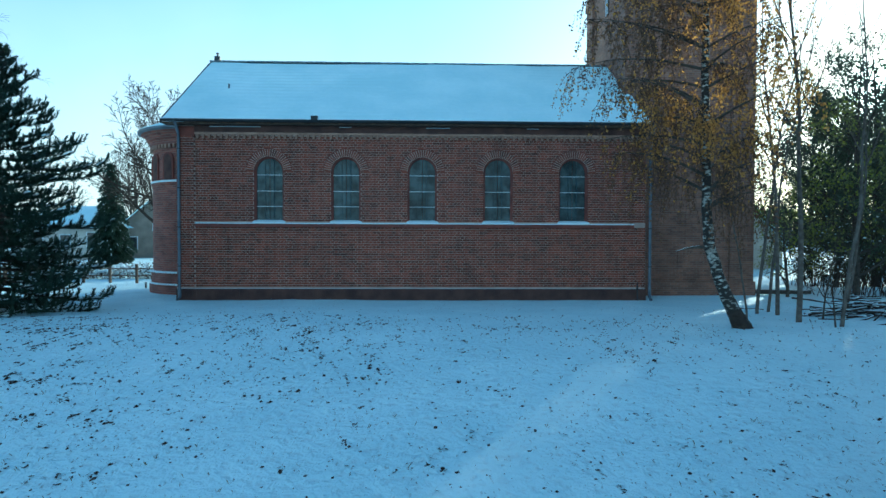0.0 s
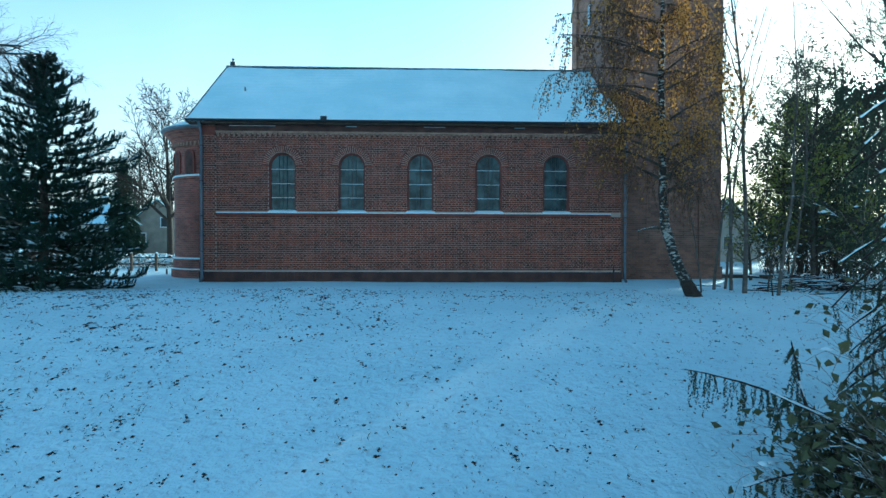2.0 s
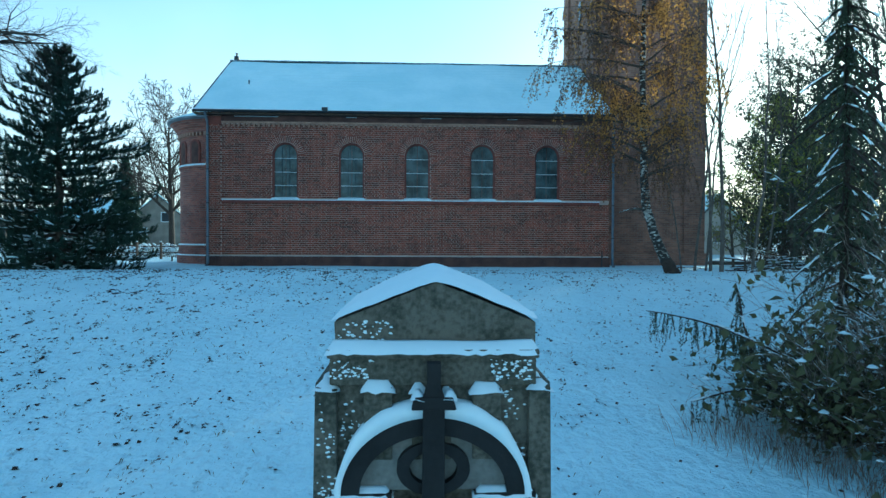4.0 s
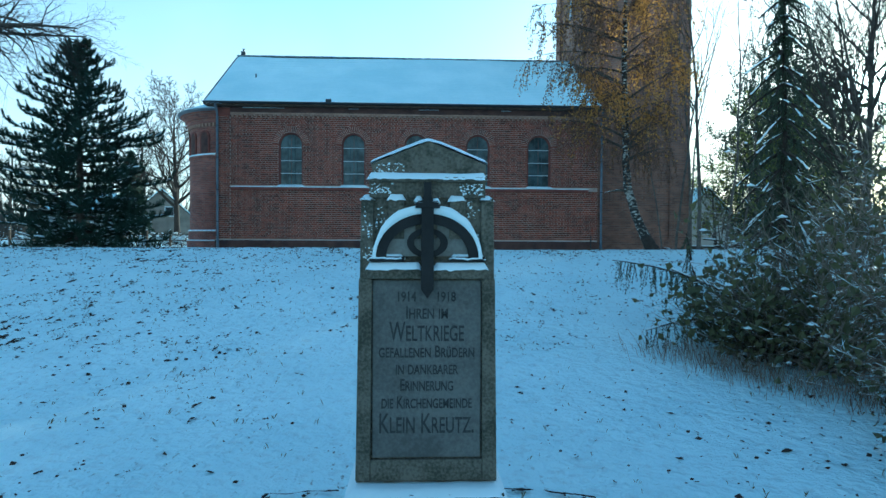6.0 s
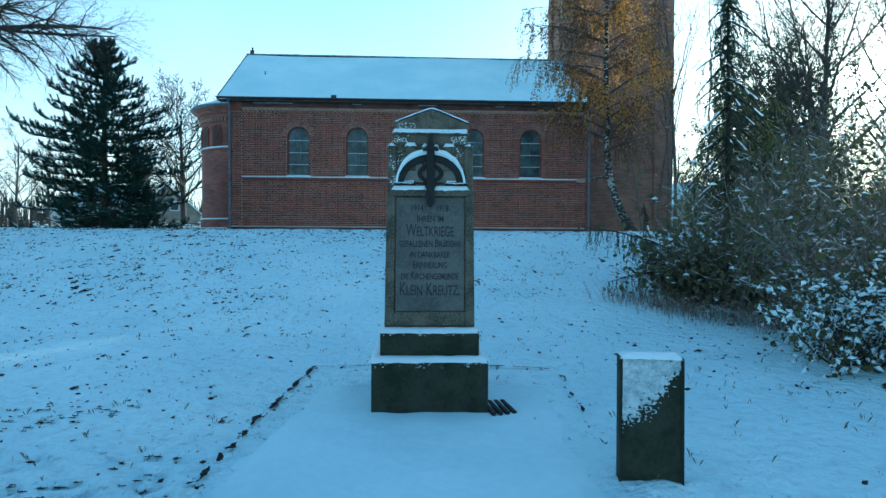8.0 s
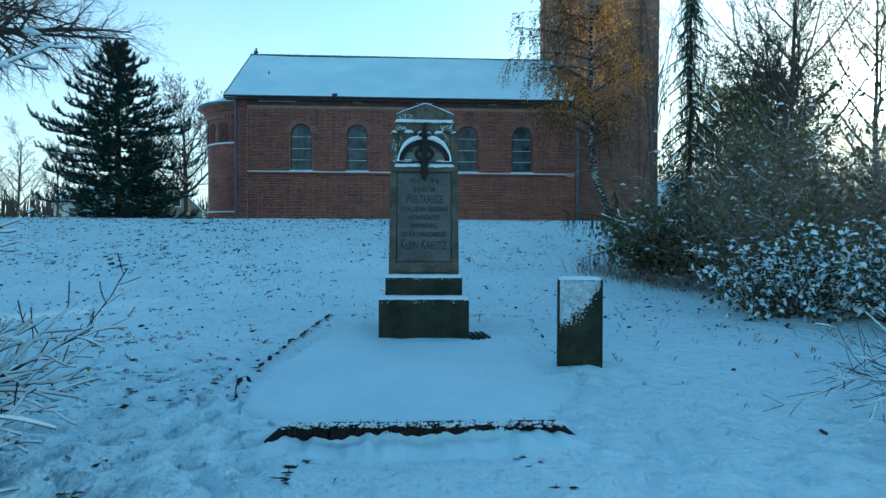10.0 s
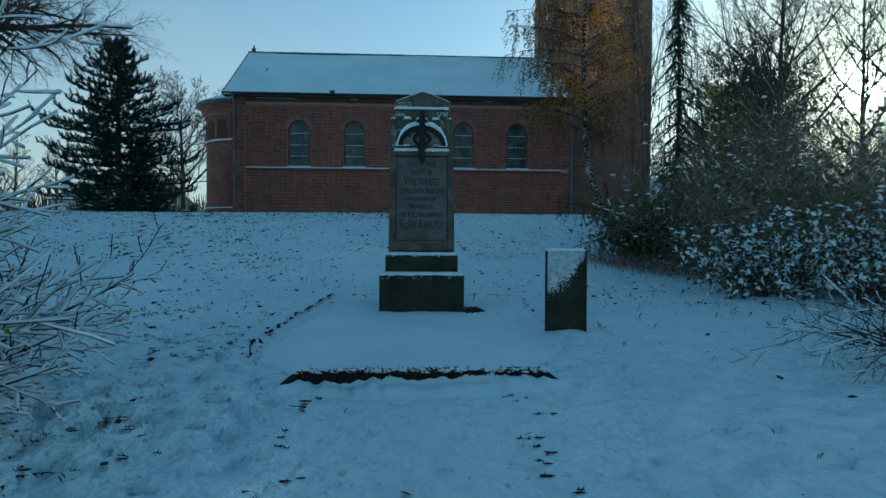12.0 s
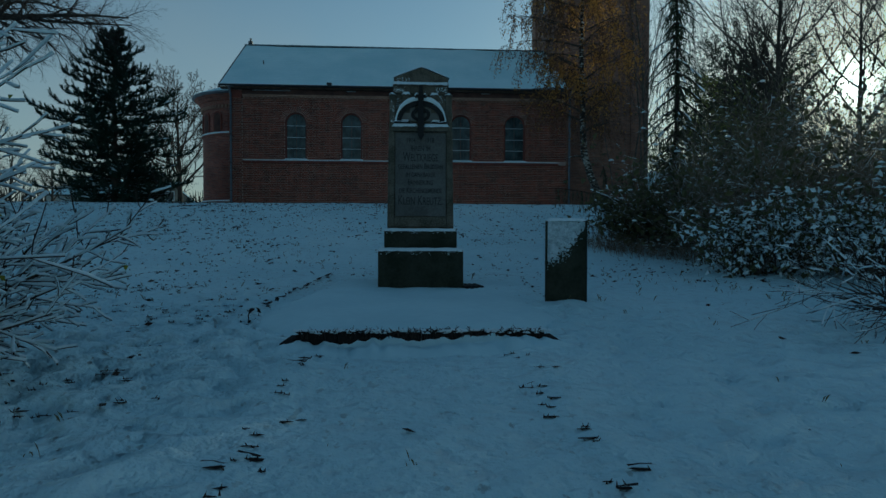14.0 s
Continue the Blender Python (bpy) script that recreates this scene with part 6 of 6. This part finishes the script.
def build_weeper():
    """A narrow weeping conifer; its boughs droop with hanging sprays."""
    r = random.Random(111)
    x0, y0 = 11.35, -16.4
    t = thing("weeping_conifer", "narrow weeping conifer with hanging sprays and snow", "tree", (x0, y0, ground_z(x0, y0)))
    H = 6.1
    part("trunk", tube_mesh("trunk", [[((0, 0, -0.2), 0.07), ((0.03, 0, H * 0.5), 0.04), ((-0.03, 0, H), 0.01)]], BARK_DARK, 8), None, t)
    boughs, V, F, sn = [], [], [], []

    def bough(h, a, L, rise, hang=3, sag=0.075, jit=0.08, nl=0.05, root=(0, 0)):
        p = Vector((*root, h))
        d = Vector((math.cos(a), math.sin(a), rise)).normalized()
        ln = [(p, 0.018)]
        m = max(4, int(L / 0.2))
        for j in range(m):
            d = (d + Vector((r.uniform(-jit, jit), r.uniform(-jit, jit), r.uniform(-jit, jit) * 0.7 - sag))).normalized()
            q = p + d * L / m
            for _ in range(hang):
                s = p.lerp(q, r.random())
                e = s + Vector((r.uniform(-0.08, 0.08), r.uniform(-0.08, 0.08), -r.uniform(0.15, 0.5)))
                needles(V, F, r, s, e, nl, 26, 0.011)
            if r.random() < 0.35:
                sn.append([(p + UP * 0.012, 0.010), (q + UP * 0.015, 0.018)])
            p = q
            ln.append((p, 0.016 * (1 - j / m) + 0.004))
        boughs.append(ln)
    h = 0.6
    while h < H - 0.15:
        for i in range(5):
            k = h / H
            bough(h, 2.4 * i + h * 3.1 + r.uniform(-0.3, 0.3), (0.28 + 1.0 * (1 - k)) * r.uniform(0.5, 1.3), -0.42, 2, 0.13, 0.1, 0.05)
        h += 0.26
    # long low boughs that reach out over the slope
    g0 = ground_z(x0, y0)
    for root, tip, rise, sag in (((10.35, -17.35, -0.20), (8.74, -16.43, 0.26), 0.30, 0.050), ((10.3, -17.6, -0.30), (8.96, -17.26, -0.55), 0.16, 0.060), ((10.2, -17.5, -0.15), (9.35, -17.0, 0.10), 0.25, 0.04), ((9.75, -17.2, -0.2), (9.55, -16.9, 0.72), 0.0, 0.03)):
        way = Vector(tip) - Vector(root)
        flat = math.hypot(way.x, way.y)
        bough(root[2] - g0, math.atan2(way.y, way.x), way.length * 1.06, way.z / flat + rise, 7, sag, 0.10, 0.042, (root[0] - x0, root[1] - y0))
    for ln in boughs:
        part("bough", tube_mesh("bough", [ln], BARK_DARK, 5), None, t)
    tagged(part("foliage", mesh_of("foliage", V, F, SPRUCE), None, t), kind="stuff")
    tagged(part("bough_snow", tube_mesh("bough_snow", sn, SNOW, 5), None, t, "snow on the boughs"), kind="stuff")


build_weeper()


# ---------------------------------------------------------------- beyond the churchyard
def gable_house(name, label, x, y, w, d, wall_h, ridge_h, wall, rz=0, front_windows=(), hip=False):
    h = thing(name, label, "house", (x, y, ground_z(x, y)))
    h.rotation_euler = (0, 0, radians(rz))
    part("wall", prism([(-w / 2, -0.3), (w / 2, -0.3), (w / 2, wall_h), (0, ridge_h - 0.12) if not hip else (0, wall_h), (-w / 2, wall_h)], "y", 0, d), wall, h)
    o = 0.35
    if hip:
        bm = bmesh.new()
        b = [bm.verts.new(p) for p in ((-w / 2 - o, -o, wall_h), (w / 2 + o, -o, wall_h), (w / 2 + o, d + o, wall_h), (-w / 2 - o, d + o, wall_h), (-w / 5, d / 2, ridge_h), (w / 5, d / 2, ridge_h))]
        for f in ((0, 1, 5, 4), (1, 2, 5), (2, 3, 4, 5), (3, 0, 4), (3, 2, 1, 0)):
            bm.faces.new([b[i] for i in f])
        part("roof", bm, ROOF_SNOW, h, "snowy hipped roof")
        part("gutter", boxes((-w / 2 - o, w / 2 + o, -o - 0.05, -o + 0.05, wall_h - 0.12, wall_h - 0.005)), METAL_DARK, h)
    else:
        s = (ridge_h - wall_h) / (w / 2)
        for sg in (-1, 1):
            e = sg * (w / 2 + o)
            part("roof", prism([(e, wall_h - s * o), (0, ridge_h), (0, ridge_h + 0.12), (e, wall_h - s * o + 0.12)], "y", -o, d + o), ROOF_SNOW, h, "snowy roof slope")
            part("verge_board", prism([(e, wall_h - s * o - 0.12), (0, ridge_h - 0.12), (0, ridge_h), (e, wall_h - s * o)], "y", -o - 0.01, -o + 0.05), TILE, h)
    for wx, wz, ww, wh in front_windows:
        win = part("window", boxes((wx - ww / 2, wx + ww / 2, -0.05, 0.05, wz, wz + wh), bevel=0.01), BAR, h, "pale window")
        part("pane", boxes((wx - ww / 2 + 0.08, wx + ww / 2 - 0.08, -0.06, -0.045, wz + 0.08, wz + wh - 0.08)), DARKGLASS, win)
    return h


gable_house("house", "pale rendered house with snowy hipped roof", -24.6, 32, 7.5, 7, 2.75, 4.7, RENDER_WALL, 4, ((-2, 0.9, 0.9, 1.3), (0.2, 0.9, 0.9, 1.3), (2.4, 0.9, 1.0, 1.5)), True)
gable_house("house", "grey-brown gabled house with snowy roof", -19.6, 37, 6.4, 9, 2.2, 5.2, RENDER_GREY, 20, ((0.7, 2.5, 0.9, 1.0), (-1.4, 0.8, 0.9, 1.2)))
gable_house("outbuilding", "white outbuilding with dark verge and snowy roof", 27.0, 19, 6.0, 8, 1.7, 4.2, RENDER_WALL, 18, ((0, 0.8, 0.9, 1.0),))
gable_house("house", "grey-brown gabled house with snowy roof", -44, 30, 9, 10, 3.2, 6.5, RENDER_GREY, 20, ((1, 1, 1.0, 1.3),))


def build_fence():
    f = thing("post_fence", "dark post and rail fence in the snow", "fence", (-9.5, 8.5, ground_z(-9.5, 8.5)))
    me = bpy.data.meshes.new("post")
    bm = boxes((-0.05, 0.05, -0.05, 0.05, -0.2, 0.85), bevel=0.01)
    bm.to_mesh(me)
    bm.free()
    me.materials.append(WOOD)
    for i in range(12):
        p = part("post", me, None, f)
        p.location = (-9 + 1.25 * i, -0.12 * i, 0)
        c = part("post_snow", snow_blobs("post_snow", [Vector((0, 0, 0.87))], rng, 0.05), None, p)
    for z in (0.3, 0.62):
        part("rail", prism([(-9, -0.02), (4.8, -1.35), (4.8, -1.30), (-9, 0.03)], "z", z, z + 0.05), WOOD, f)


build_fence()
for i, (x, y) in enumerate(((-8.2, 3.4), (-7.2, 2.6), (-5.6, 4.6), (-9.4, 3.0))):
    b = thing("bollard", "short dark marker post in the snow", "post", (x, y, ground_z(x, y)), "marker posts")
    part("post", tube_mesh("post", [[((0, 0, -0.1), 0.04), ((0, 0, 0.22), 0.04), ((0, 0, 0.225), 0.02)]], METAL_DARK, 8), None, b)
    part("snow_cap", snow_blobs("snow_cap", [Vector((0, 0, 0.235))], rng, 0.045), None, b)


def build_brushwood(x, y, n, seed, label):
    r = random.Random(seed)
    h = thing("brushwood_heap", label, "branches", (x, y, ground_z(x, y)))
    lines = []
    for _ in range(n):
        a = r.gauss(0.3, 0.5)
        L = r.uniform(0.6, 1.9)
        p = Vector((r.gauss(0, 0.9), r.gauss(0, 0.5), 0))
        p.z = 0.02 + 0.42 * r.random() * max(0, 1 - (p.x / 1.8) ** 2)
        d = Vector((math.cos(a), math.sin(a), r.uniform(-0.12, 0.15))) * L / 4
        ln = [(p + d * k + Vector((0, 0, r.uniform(-0.02, 0.02))), r.uniform(0.008, 0.022) * (1 - k * 0.15)) for k in range(-2, 3)]
        lines.append(ln)
    tagged(part("stick_mass", tube_mesh("stick_mass", lines, BARK_DARK, 4), None, h), kind="stuff")
    tagged(part("stick_snow", tube_mesh("stick_snow", snow_lines(lines, r, 0.45), SNOW, 4), None, h, "snow on the sticks"), kind="stuff")


build_brushwood(17.6, -5.4, 120, 5, "heap of cut branches dusted with snow")
build_brushwood(19.5, -8.0, 120, 6, "heap of cut branches dusted with snow")
lg = thing("log", "fallen snowy log on the ground", "log", (17.4, 2.0, ground_z(17.4, 2.0)))
part("stem", tube_mesh("stem", [[((-2.6, 0.2, 0.10), 0.08), ((0, 0, 0.11), 0.1), ((2.8, -0.3, 0.1), 0.07)]], BARK, 8), None, lg)
part("snow", tube_mesh("snow", [[((-2.5, 0.2, 0.19), 0.03), ((0, 0, 0.21), 0.05), ((2.7, -0.3, 0.18), 0.03)]], SNOW, 6), None, lg)


def build_hedge(name, label, x0, x1, y, h, seed, mat, n, every=14, lump=0.04, gap=0.05, size=0.08, bare=0.1):
    r = random.Random(seed)
    t = thing(name, label, "hedge", ((x0 + x1) / 2, y, ground_z((x0 + x1) / 2, y)))
    lines, pts = [], []
    for _ in range(n):
        p = Vector((r.uniform(x0, x1) - (x0 + x1) / 2, r.uniform(-0.6, 0.6), 0))
        ln = [(p, 0.012)]
        d = Vector((r.uniform(-0.4, 0.4), r.uniform(-0.4, 0.4), 1)).normalized()
        L = h * r.uniform(0.5, 1.1)
        for k in range(5):
            d = (d + Vector((r.uniform(-0.25, 0.25), r.uniform(-0.25, 0.25), 0.05))).normalized()
            p = p + d * L / 5
            ln.append((p, 0.011 - 0.0018 * k))
        lines.append(ln)
    tagged(part("twig_mass", tube_mesh("twig_mass", lines, BARK_DARK, 3), None, t), kind="stuff")
    pts = along(lines, r, gap, bare, 0.12)
    tagged(part("foliage", leaf_mesh("foliage", pts, mat, r, size), None, t), kind="stuff")
    tagged(part("leaf_snow", snow_blobs("leaf_snow", pts[::every], r, lump), None, t, "lumps of snow"), kind="stuff")


build_hedge("hedge", "dark dense hedge along the yard's edge", 21.9, 36, 5.5, 2.6, 7, SPRUCE, 800)
build_hedge("hedge", "tall dark evergreen thicket beyond the yard", 20.0, 32, 1.2, 3.6, 19, SPRUCE, 260, 30, 0.05, 0.07, 0.09, 0.3)
build_hedge("hedge", "low hedge bowed under thick snow", -17, -6.5, 10.5, 0.75, 8, BARK_DARK, 420, 3, 0.09)
build_hedge("hedge", "low twiggy hedge before the houses", -36, -16, 19.5, 1.2, 10, BARK_DARK, 300)


def far_woods():
    """A distant belt of bare woods on the horizon."""
    r = random.Random(12)
    lines = []
    for _ in range(2600):
        a = r.uniform(-1.25, 1.25)
        D = r.uniform(110, 190)
        x, y = D * math.sin(a), D * math.cos(a) - 20
        h = r.uniform(5, 11) * (0.75 + 0.35 * noise.noise((a * 6, 0, 0)))
        p = Vector((x, y, 0))
        for k in range(3):
            q = p + Vector((r.uniform(-1.2, 1.2), 0, h * r.uniform(0.8, 1.0)))
            lines.append([(p, 0.22), (p.lerp(q, 0.5) + Vector((r.uniform(-0.5, 0.5), 0, 0)), 0.16), (q, 0.05)])
    ob = new("far_woods", tube_mesh("far_woods", lines, BARK, 3))
    tagged(ob, "distant belt of bare winter woods on the horizon", "woods", kind="stuff")


far_woods()


# ---------------------------------------------------------------- things strewn on the snow
def strew():
    r = random.Random(15)
    V, F = [], []
    # fallen leaves poking through the snow, in drifts down the slope
    n, cx, cy, spread = 0, 0.0, -12.0, 0.05
    while n < 21000:
        pick = r.random()
        if pick < 0.25:
            y = r.uniform(-28.5, -2.5)
            x = r.uniform(-8, 15)
        elif pick < 0.31:
            # the middle of a cluster, drawn out down the slope
            cx, cy = r.uniform(-7, 12), r.uniform(-23, -5)
            x, y, spread = cx, cy, r.choice((0.015, 0.025, 0.04, 0.08))
        else:
            x, y = cx + r.gauss(0, spread), cy + r.gauss(0, spread * 2.2)
        if 4.4 < x < 7.0 and y < -21.5 and r.random() < 0.93:
            continue
        band = 0.5 + 0.5 * noise.noise((x * 0.35 + y * 0.22, y * 0.10, 4)) + 0.45 * noise.noise((x * 1.8 + y * 0.9, y * 0.6, 9))
        left = 1.0 if x < 4 else 0.55
        slope = 1.0 if -17.5 < y < -7 else 0.45 if y > -7 else 0.30 if y > -23 else 0.9 if x < 4.4 else 0.15
        if r.random() > band * left * slope:
            continue
        z = ground_z(x, y)
        s = r.choice((0.008, 0.010, 0.014, 0.018, 0.023, 0.032)) * r.uniform(0.7, 1.2)
        a = r.uniform(0, 6.283)
        k = len(V)
        ca, sa = math.cos(a), math.sin(a)
        for u, v, w in ((-1, 0, 0.1), (-0.1, 0.55, 0.5), (1, 0.1, 0.35), (0.1, -0.5, -0.1)):
            V.append((x + s * (u * ca - v * sa), y + s * (u * sa + v * ca), z + 0.002 + s * w * r.uniform(0.5, 1.6)))
        F += [(k, k + 1, k + 2), (k, k + 2, k + 3)]
        n += 1
    tagged(new("fallen_leaves", mesh_of("fallen_leaves", V, F, DEADLEAF)), "dark fallen leaves poking through the snow", "leaves", kind="stuff")
    # blades of grass
    V, F = [], []
    n = 0
    while n < 4500:
        y = r.uniform(-29, -6)
        x = r.uniform(-6, 15)
        d = noise.noise((x * 0.5, y * 0.5, 21))
        if r.random() > 0.35 + d or (4.5 < x < 6.9 and y < -21.6 and r.random() < 0.9):
            continue
        z = ground_z(x, y)
        for _ in range(r.choice((1, 1, 2, 4))):
            h = r.uniform(0.015, 0.06) * (0.6 if y < -24 else 1.0)
            a = r.uniform(0, 6.283)
            w = 0.0018
            bx, by = x + r.uniform(-0.02, 0.02), y + r.uniform(-0.02, 0.02)
            k = len(V)
            ex, ey = math.cos(a) * h * 0.7, math.sin(a) * h * 0.7
            V += [(bx - w * math.sin(a), by + w * math.cos(a), z - 0.01), (bx + w * math.sin(a), by - w * math.cos(a), z - 0.01), (bx + ex * 0.4, by + ey * 0.4, z + h * 0.7), (bx + ex, by + ey, z + h)]
            F += [(k, k + 1, k + 2), (k + 1, k + 3, k + 2)]
            n += 1
    tagged(new("grass_blades", mesh_of("grass_blades", V, F, GRASS)), "winter grass blades poking through the snow", "grass", kind="stuff")
    # small hollows of earth with tufts along the plot's edge and the path
    V, F, SV, SF = [], [], [], []

    def tuft(x, y, s, dense=5, lift=0.0):
        z = ground_z(x, y) + lift
        k = len(V)
        m = 9
        V.append((x, y, z + 0.006))
        for i in range(m):
            a = 6.283 * i / m
            q = s * r.uniform(0.5, 1.2)
            V.append((x + q * math.cos(a), y + 0.38 * q * math.sin(a), z + 0.004))
        F.extend([(k, k + 1 + i, k + 1 + (i + 1) % m) for i in range(m)])
        for _ in range(dense):
            bx, by = x + r.uniform(-s, s) * 0.8, y + r.uniform(-s, s) * 0.5
            h, a = r.uniform(0.006, 0.022), r.uniform(0, 6.283)
            k2 = len(SV)
            SV.extend([(bx - 0.004, by, z), (bx + 0.004, by, z), (bx + math.cos(a) * h * 0.6, by + math.sin(a) * h * 0.6, z + h)])
            SF.append((k2, k2 + 1, k2 + 2))
    def crack(points, wide, full):
        """A ragged dark gap along a line, now wider, now closed."""
        prev = None
        for a, b in zip(points, points[1:]):
            a, b = Vector((*a, 0)), Vector((*b, 0))
            m = max(2, int((b - a).length / 0.018))
            side = Vector((-(b - a).y, (b - a).x, 0)).normalized()
            for i in range(m):
                q = a.lerp(b, i / m) + side * (0.030 * noise.noise((a.x * 3 + i * 0.09, a.y * 3, 2)) + r.gauss(0, 0.003))
                w = wide * (noise.noise((q.x * 7, q.y * 7, 8)) + full) * r.uniform(0.5, 1.2)
                if w <= 0.0015:
                    prev = None
                    continue
                z = ground_z(q.x, q.y) + 0.022
                k = len(V)
                V.append((q.x - side.x * w, q.y - side.y * w, z))
                V.append((q.x + side.x * w, q.y + side.y * w, z))
                if prev is not None:
                    F.append((prev, prev + 1, k + 1, k))
                prev = k
                if r.random() < 0.10:
                    tuft(q.x + r.gauss(0, 0.03), q.y + r.gauss(0, 0.03), r.uniform(0.006, 0.02))
    crack([(4.66, -21.38), (4.60, -22.0), (4.52, -22.8), (4.44, -23.7), (4.42, -24.5), (4.46, -24.75)], 0.044, 0.22)
    crack([(7.02, -21.5), (7.04, -21.8), (6.97, -22.6), (6.88, -23.6)], 0.035, 0.04)
    crack([(4.68, -21.38), (5.25, -21.30)], 0.036, 0.2)
    crack([(6.3, -21.3), (6.6, -21.33), (7.0, -21.48)], 0.040, 0.25)
    for i in range(30):
        y = -25.85 - 0.10 * i
        for x in (5.10, 6.22):
            if r.random() < 0.75:
                x0 = x + r.gauss(0, 0.04)
                tuft(x0, y, r.uniform(0.015, 0.045), 2)
                tuft(x0 + r.gauss(0, 0.03), y + r.gauss(0, 0.04), r.uniform(0.01, 0.03), 2)
                if r.random() < 0.35:
                    crack([(x0 - r.uniform(0.02, 0.06), y), (x0 + r.uniform(0.02, 0.05), y - r.uniform(-0.03, 0.05))], 0.018, 0.25)
    def sheet_z(x, y):
        """The ground sheet's height between its nodes on the lower lawn."""
        i, j = math.floor((x + 3.2) / 0.06), math.floor((y + 30) / 0.05)
        x0, y0 = -3.2 + 0.06 * i, -30 + 0.05 * j
        u, v = (x - x0) / 0.06, (y - y0) / 0.05
        lo = ground_z(x0, y0) * (1 - u) + ground_z(x0 + 0.06, y0) * u
        return lo * (1 - v) + (ground_z(x0, y0 + 0.05) * (1 - u) + ground_z(x0 + 0.06, y0 + 0.05) * u) * v
    # trodden hollows in the lower lawn
    for i in range(5200):
        x, y = (r.uniform(0.6, 4.9), r.uniform(-28.8, -22.6)) if i < 4800 else (r.uniform(6.8, 9.5), r.uniform(-28.4, -25))
        # where the snow has sunk lowest
        if noise.noise((x * 8.5, y * 11, 6.1)) > 0.10 and noise.noise((x * 0.8, y * 0.8, 5)) + 0.25 * (3.2 - x) > -0.1:
            tuft(x, y, r.uniform(0.016, 0.040), 3, max(sheet_z(x + dx, y) for dx in (-0.02, 0, 0.02)) - ground_z(x, y) + 0.004)
    tagged(new("earth_patches", mesh_of("earth_patches", V, F, SOIL)), "bare earth showing along path and plot edges", "earth", kind="stuff")
    tagged(new("dry_tufts", mesh_of("dry_tufts", SV, SF, DEADLEAF)), "dry plant tufts along path and plot edges", "plants", kind="stuff")
    # dead stalks in front of the kerb
    lines = []
    for _ in range(260):
        x = r.uniform(4.95, 6.44)
        y = -25.585 + r.uniform(-0.01, 0.03)
        p = Vector((x, y, -1.20))
        d = Vector((r.uniform(-0.4, 0.4), r.uniform(-0.5, 0.1), 1)).normalized()
        L = r.uniform(0.03, 0.09)
        lines.append([(p, 0.004), (p + d * L * 0.6, 0.003), (p + d * L + Vector((r.uniform(-0.02, 0.02), -0.01, -0.01)), 0.0015)])
    tagged(new("dead_stalks", tube_mesh("dead_stalks", lines, BARK_DARK, 3)), "dead plant stalks along the kerb", "plants", kind="stuff")
    # dry stalks under the rim of the large shrubs
    lines = []
    for _ in range(1100):
        f = r.random()
        x, y = 9.0 + 2.3 * f + r.gauss(0, 0.25), -17.6 - 2.9 * f + r.gauss(0, 0.22)
        p = Vector((x, y, ground_z(x, y) - 0.02))
        d = Vector((r.uniform(-0.5, 0.3), r.uniform(-0.5, 0.3), 1)).normalized()
        L = r.uniform(0.12, 0.42)
        lines.append([(p, 0.003), (p + d * L * 0.6, 0.0025), (p + d * L + Vector((r.uniform(-0.06, 0.03), r.uniform(-0.06, 0.03), -0.02)), 0.0012)])
    tagged(new("dry_stalks", tube_mesh("dry_stalks", lines, SHRUB_BARK, 3)), "dry brown stalks along the foot of shrubs", "plants", kind="stuff")
    # iron grating in the snow at the plinth's corner
    gx, gy = 6.30, -22.72
    gr = thing("iron_grating", "small dark ribbed mat beside the plinth", "grating", (gx, gy, ground_z(gx, gy) + 0.03))
    gr.rotation_euler = (0, 0, radians(8))
    for i in range(4):
        part("bar", boxes((-0.10 + 0.055 * i, -0.07 + 0.055 * i, -0.20, 0.16, -0.01, 0.018), bevel=0.004), RELIEF, gr)


strew()


def curled_leaf(x, y, size, turn, label):
    """One large fallen leaf, curled, lying on the snow."""
    V, F = [], []
    for i in range(9):
        u = i / 8
        w = 0.42 * math.sin(math.pi * min(1, u * 1.02)) ** 0.7 + 0.02
        for v in (-1, -0.5, 0, 0.5, 1):
            V.append(((u - 0.5) * size * 2, v * w * size, size * (0.35 * v * v * w + 0.25 * (u - 0.5) ** 2 + 0.05 * math.sin(u * 9 + v * 2)) + 0.006))
    F = [(i * 5 + k, (i + 1) * 5 + k, (i + 1) * 5 + k + 1, i * 5 + k + 1) for i in range(8) for k in range(4)]
    ob = new("fallen_leaf", mesh_of("fallen_leaf", V, F, DEADLEAF, True))
    ob.location = (x, y, ground_z(x, y))
    ob.rotation_euler = (radians(8), radians(-6), turn)
    tagged(ob, label, "leaf", "large fallen leaves")


for _i, (_x, _y) in enumerate(((8.09, -26.05), (7.95, -25.6), (2.87, -23.8), (4.82, -27.15), (4.1, -24.5), (8.9, -20.6), (7.1, -18.4), (8.3, -19.6), (9.2, -20.9), (4.44, -26.9))):
    curled_leaf(_x, _y, 0.035 + 0.012 * (_i % 3), _i * 1.3, "curled brown leaf lying on the snow")

# ---------------------------------------------------------------- single bricks of the nave wall
_v, _f = brick_box(0, LONG - JOINT, 0, 0.02, 0, COURSE - JOINT)
_me = mesh_of("brick", _v, _f, BRICK_ONE)
for xa, yf, za in SINGLE:
    b = part("brick", _me, None, nave_wall)
    b.location = (xa, yf, za)
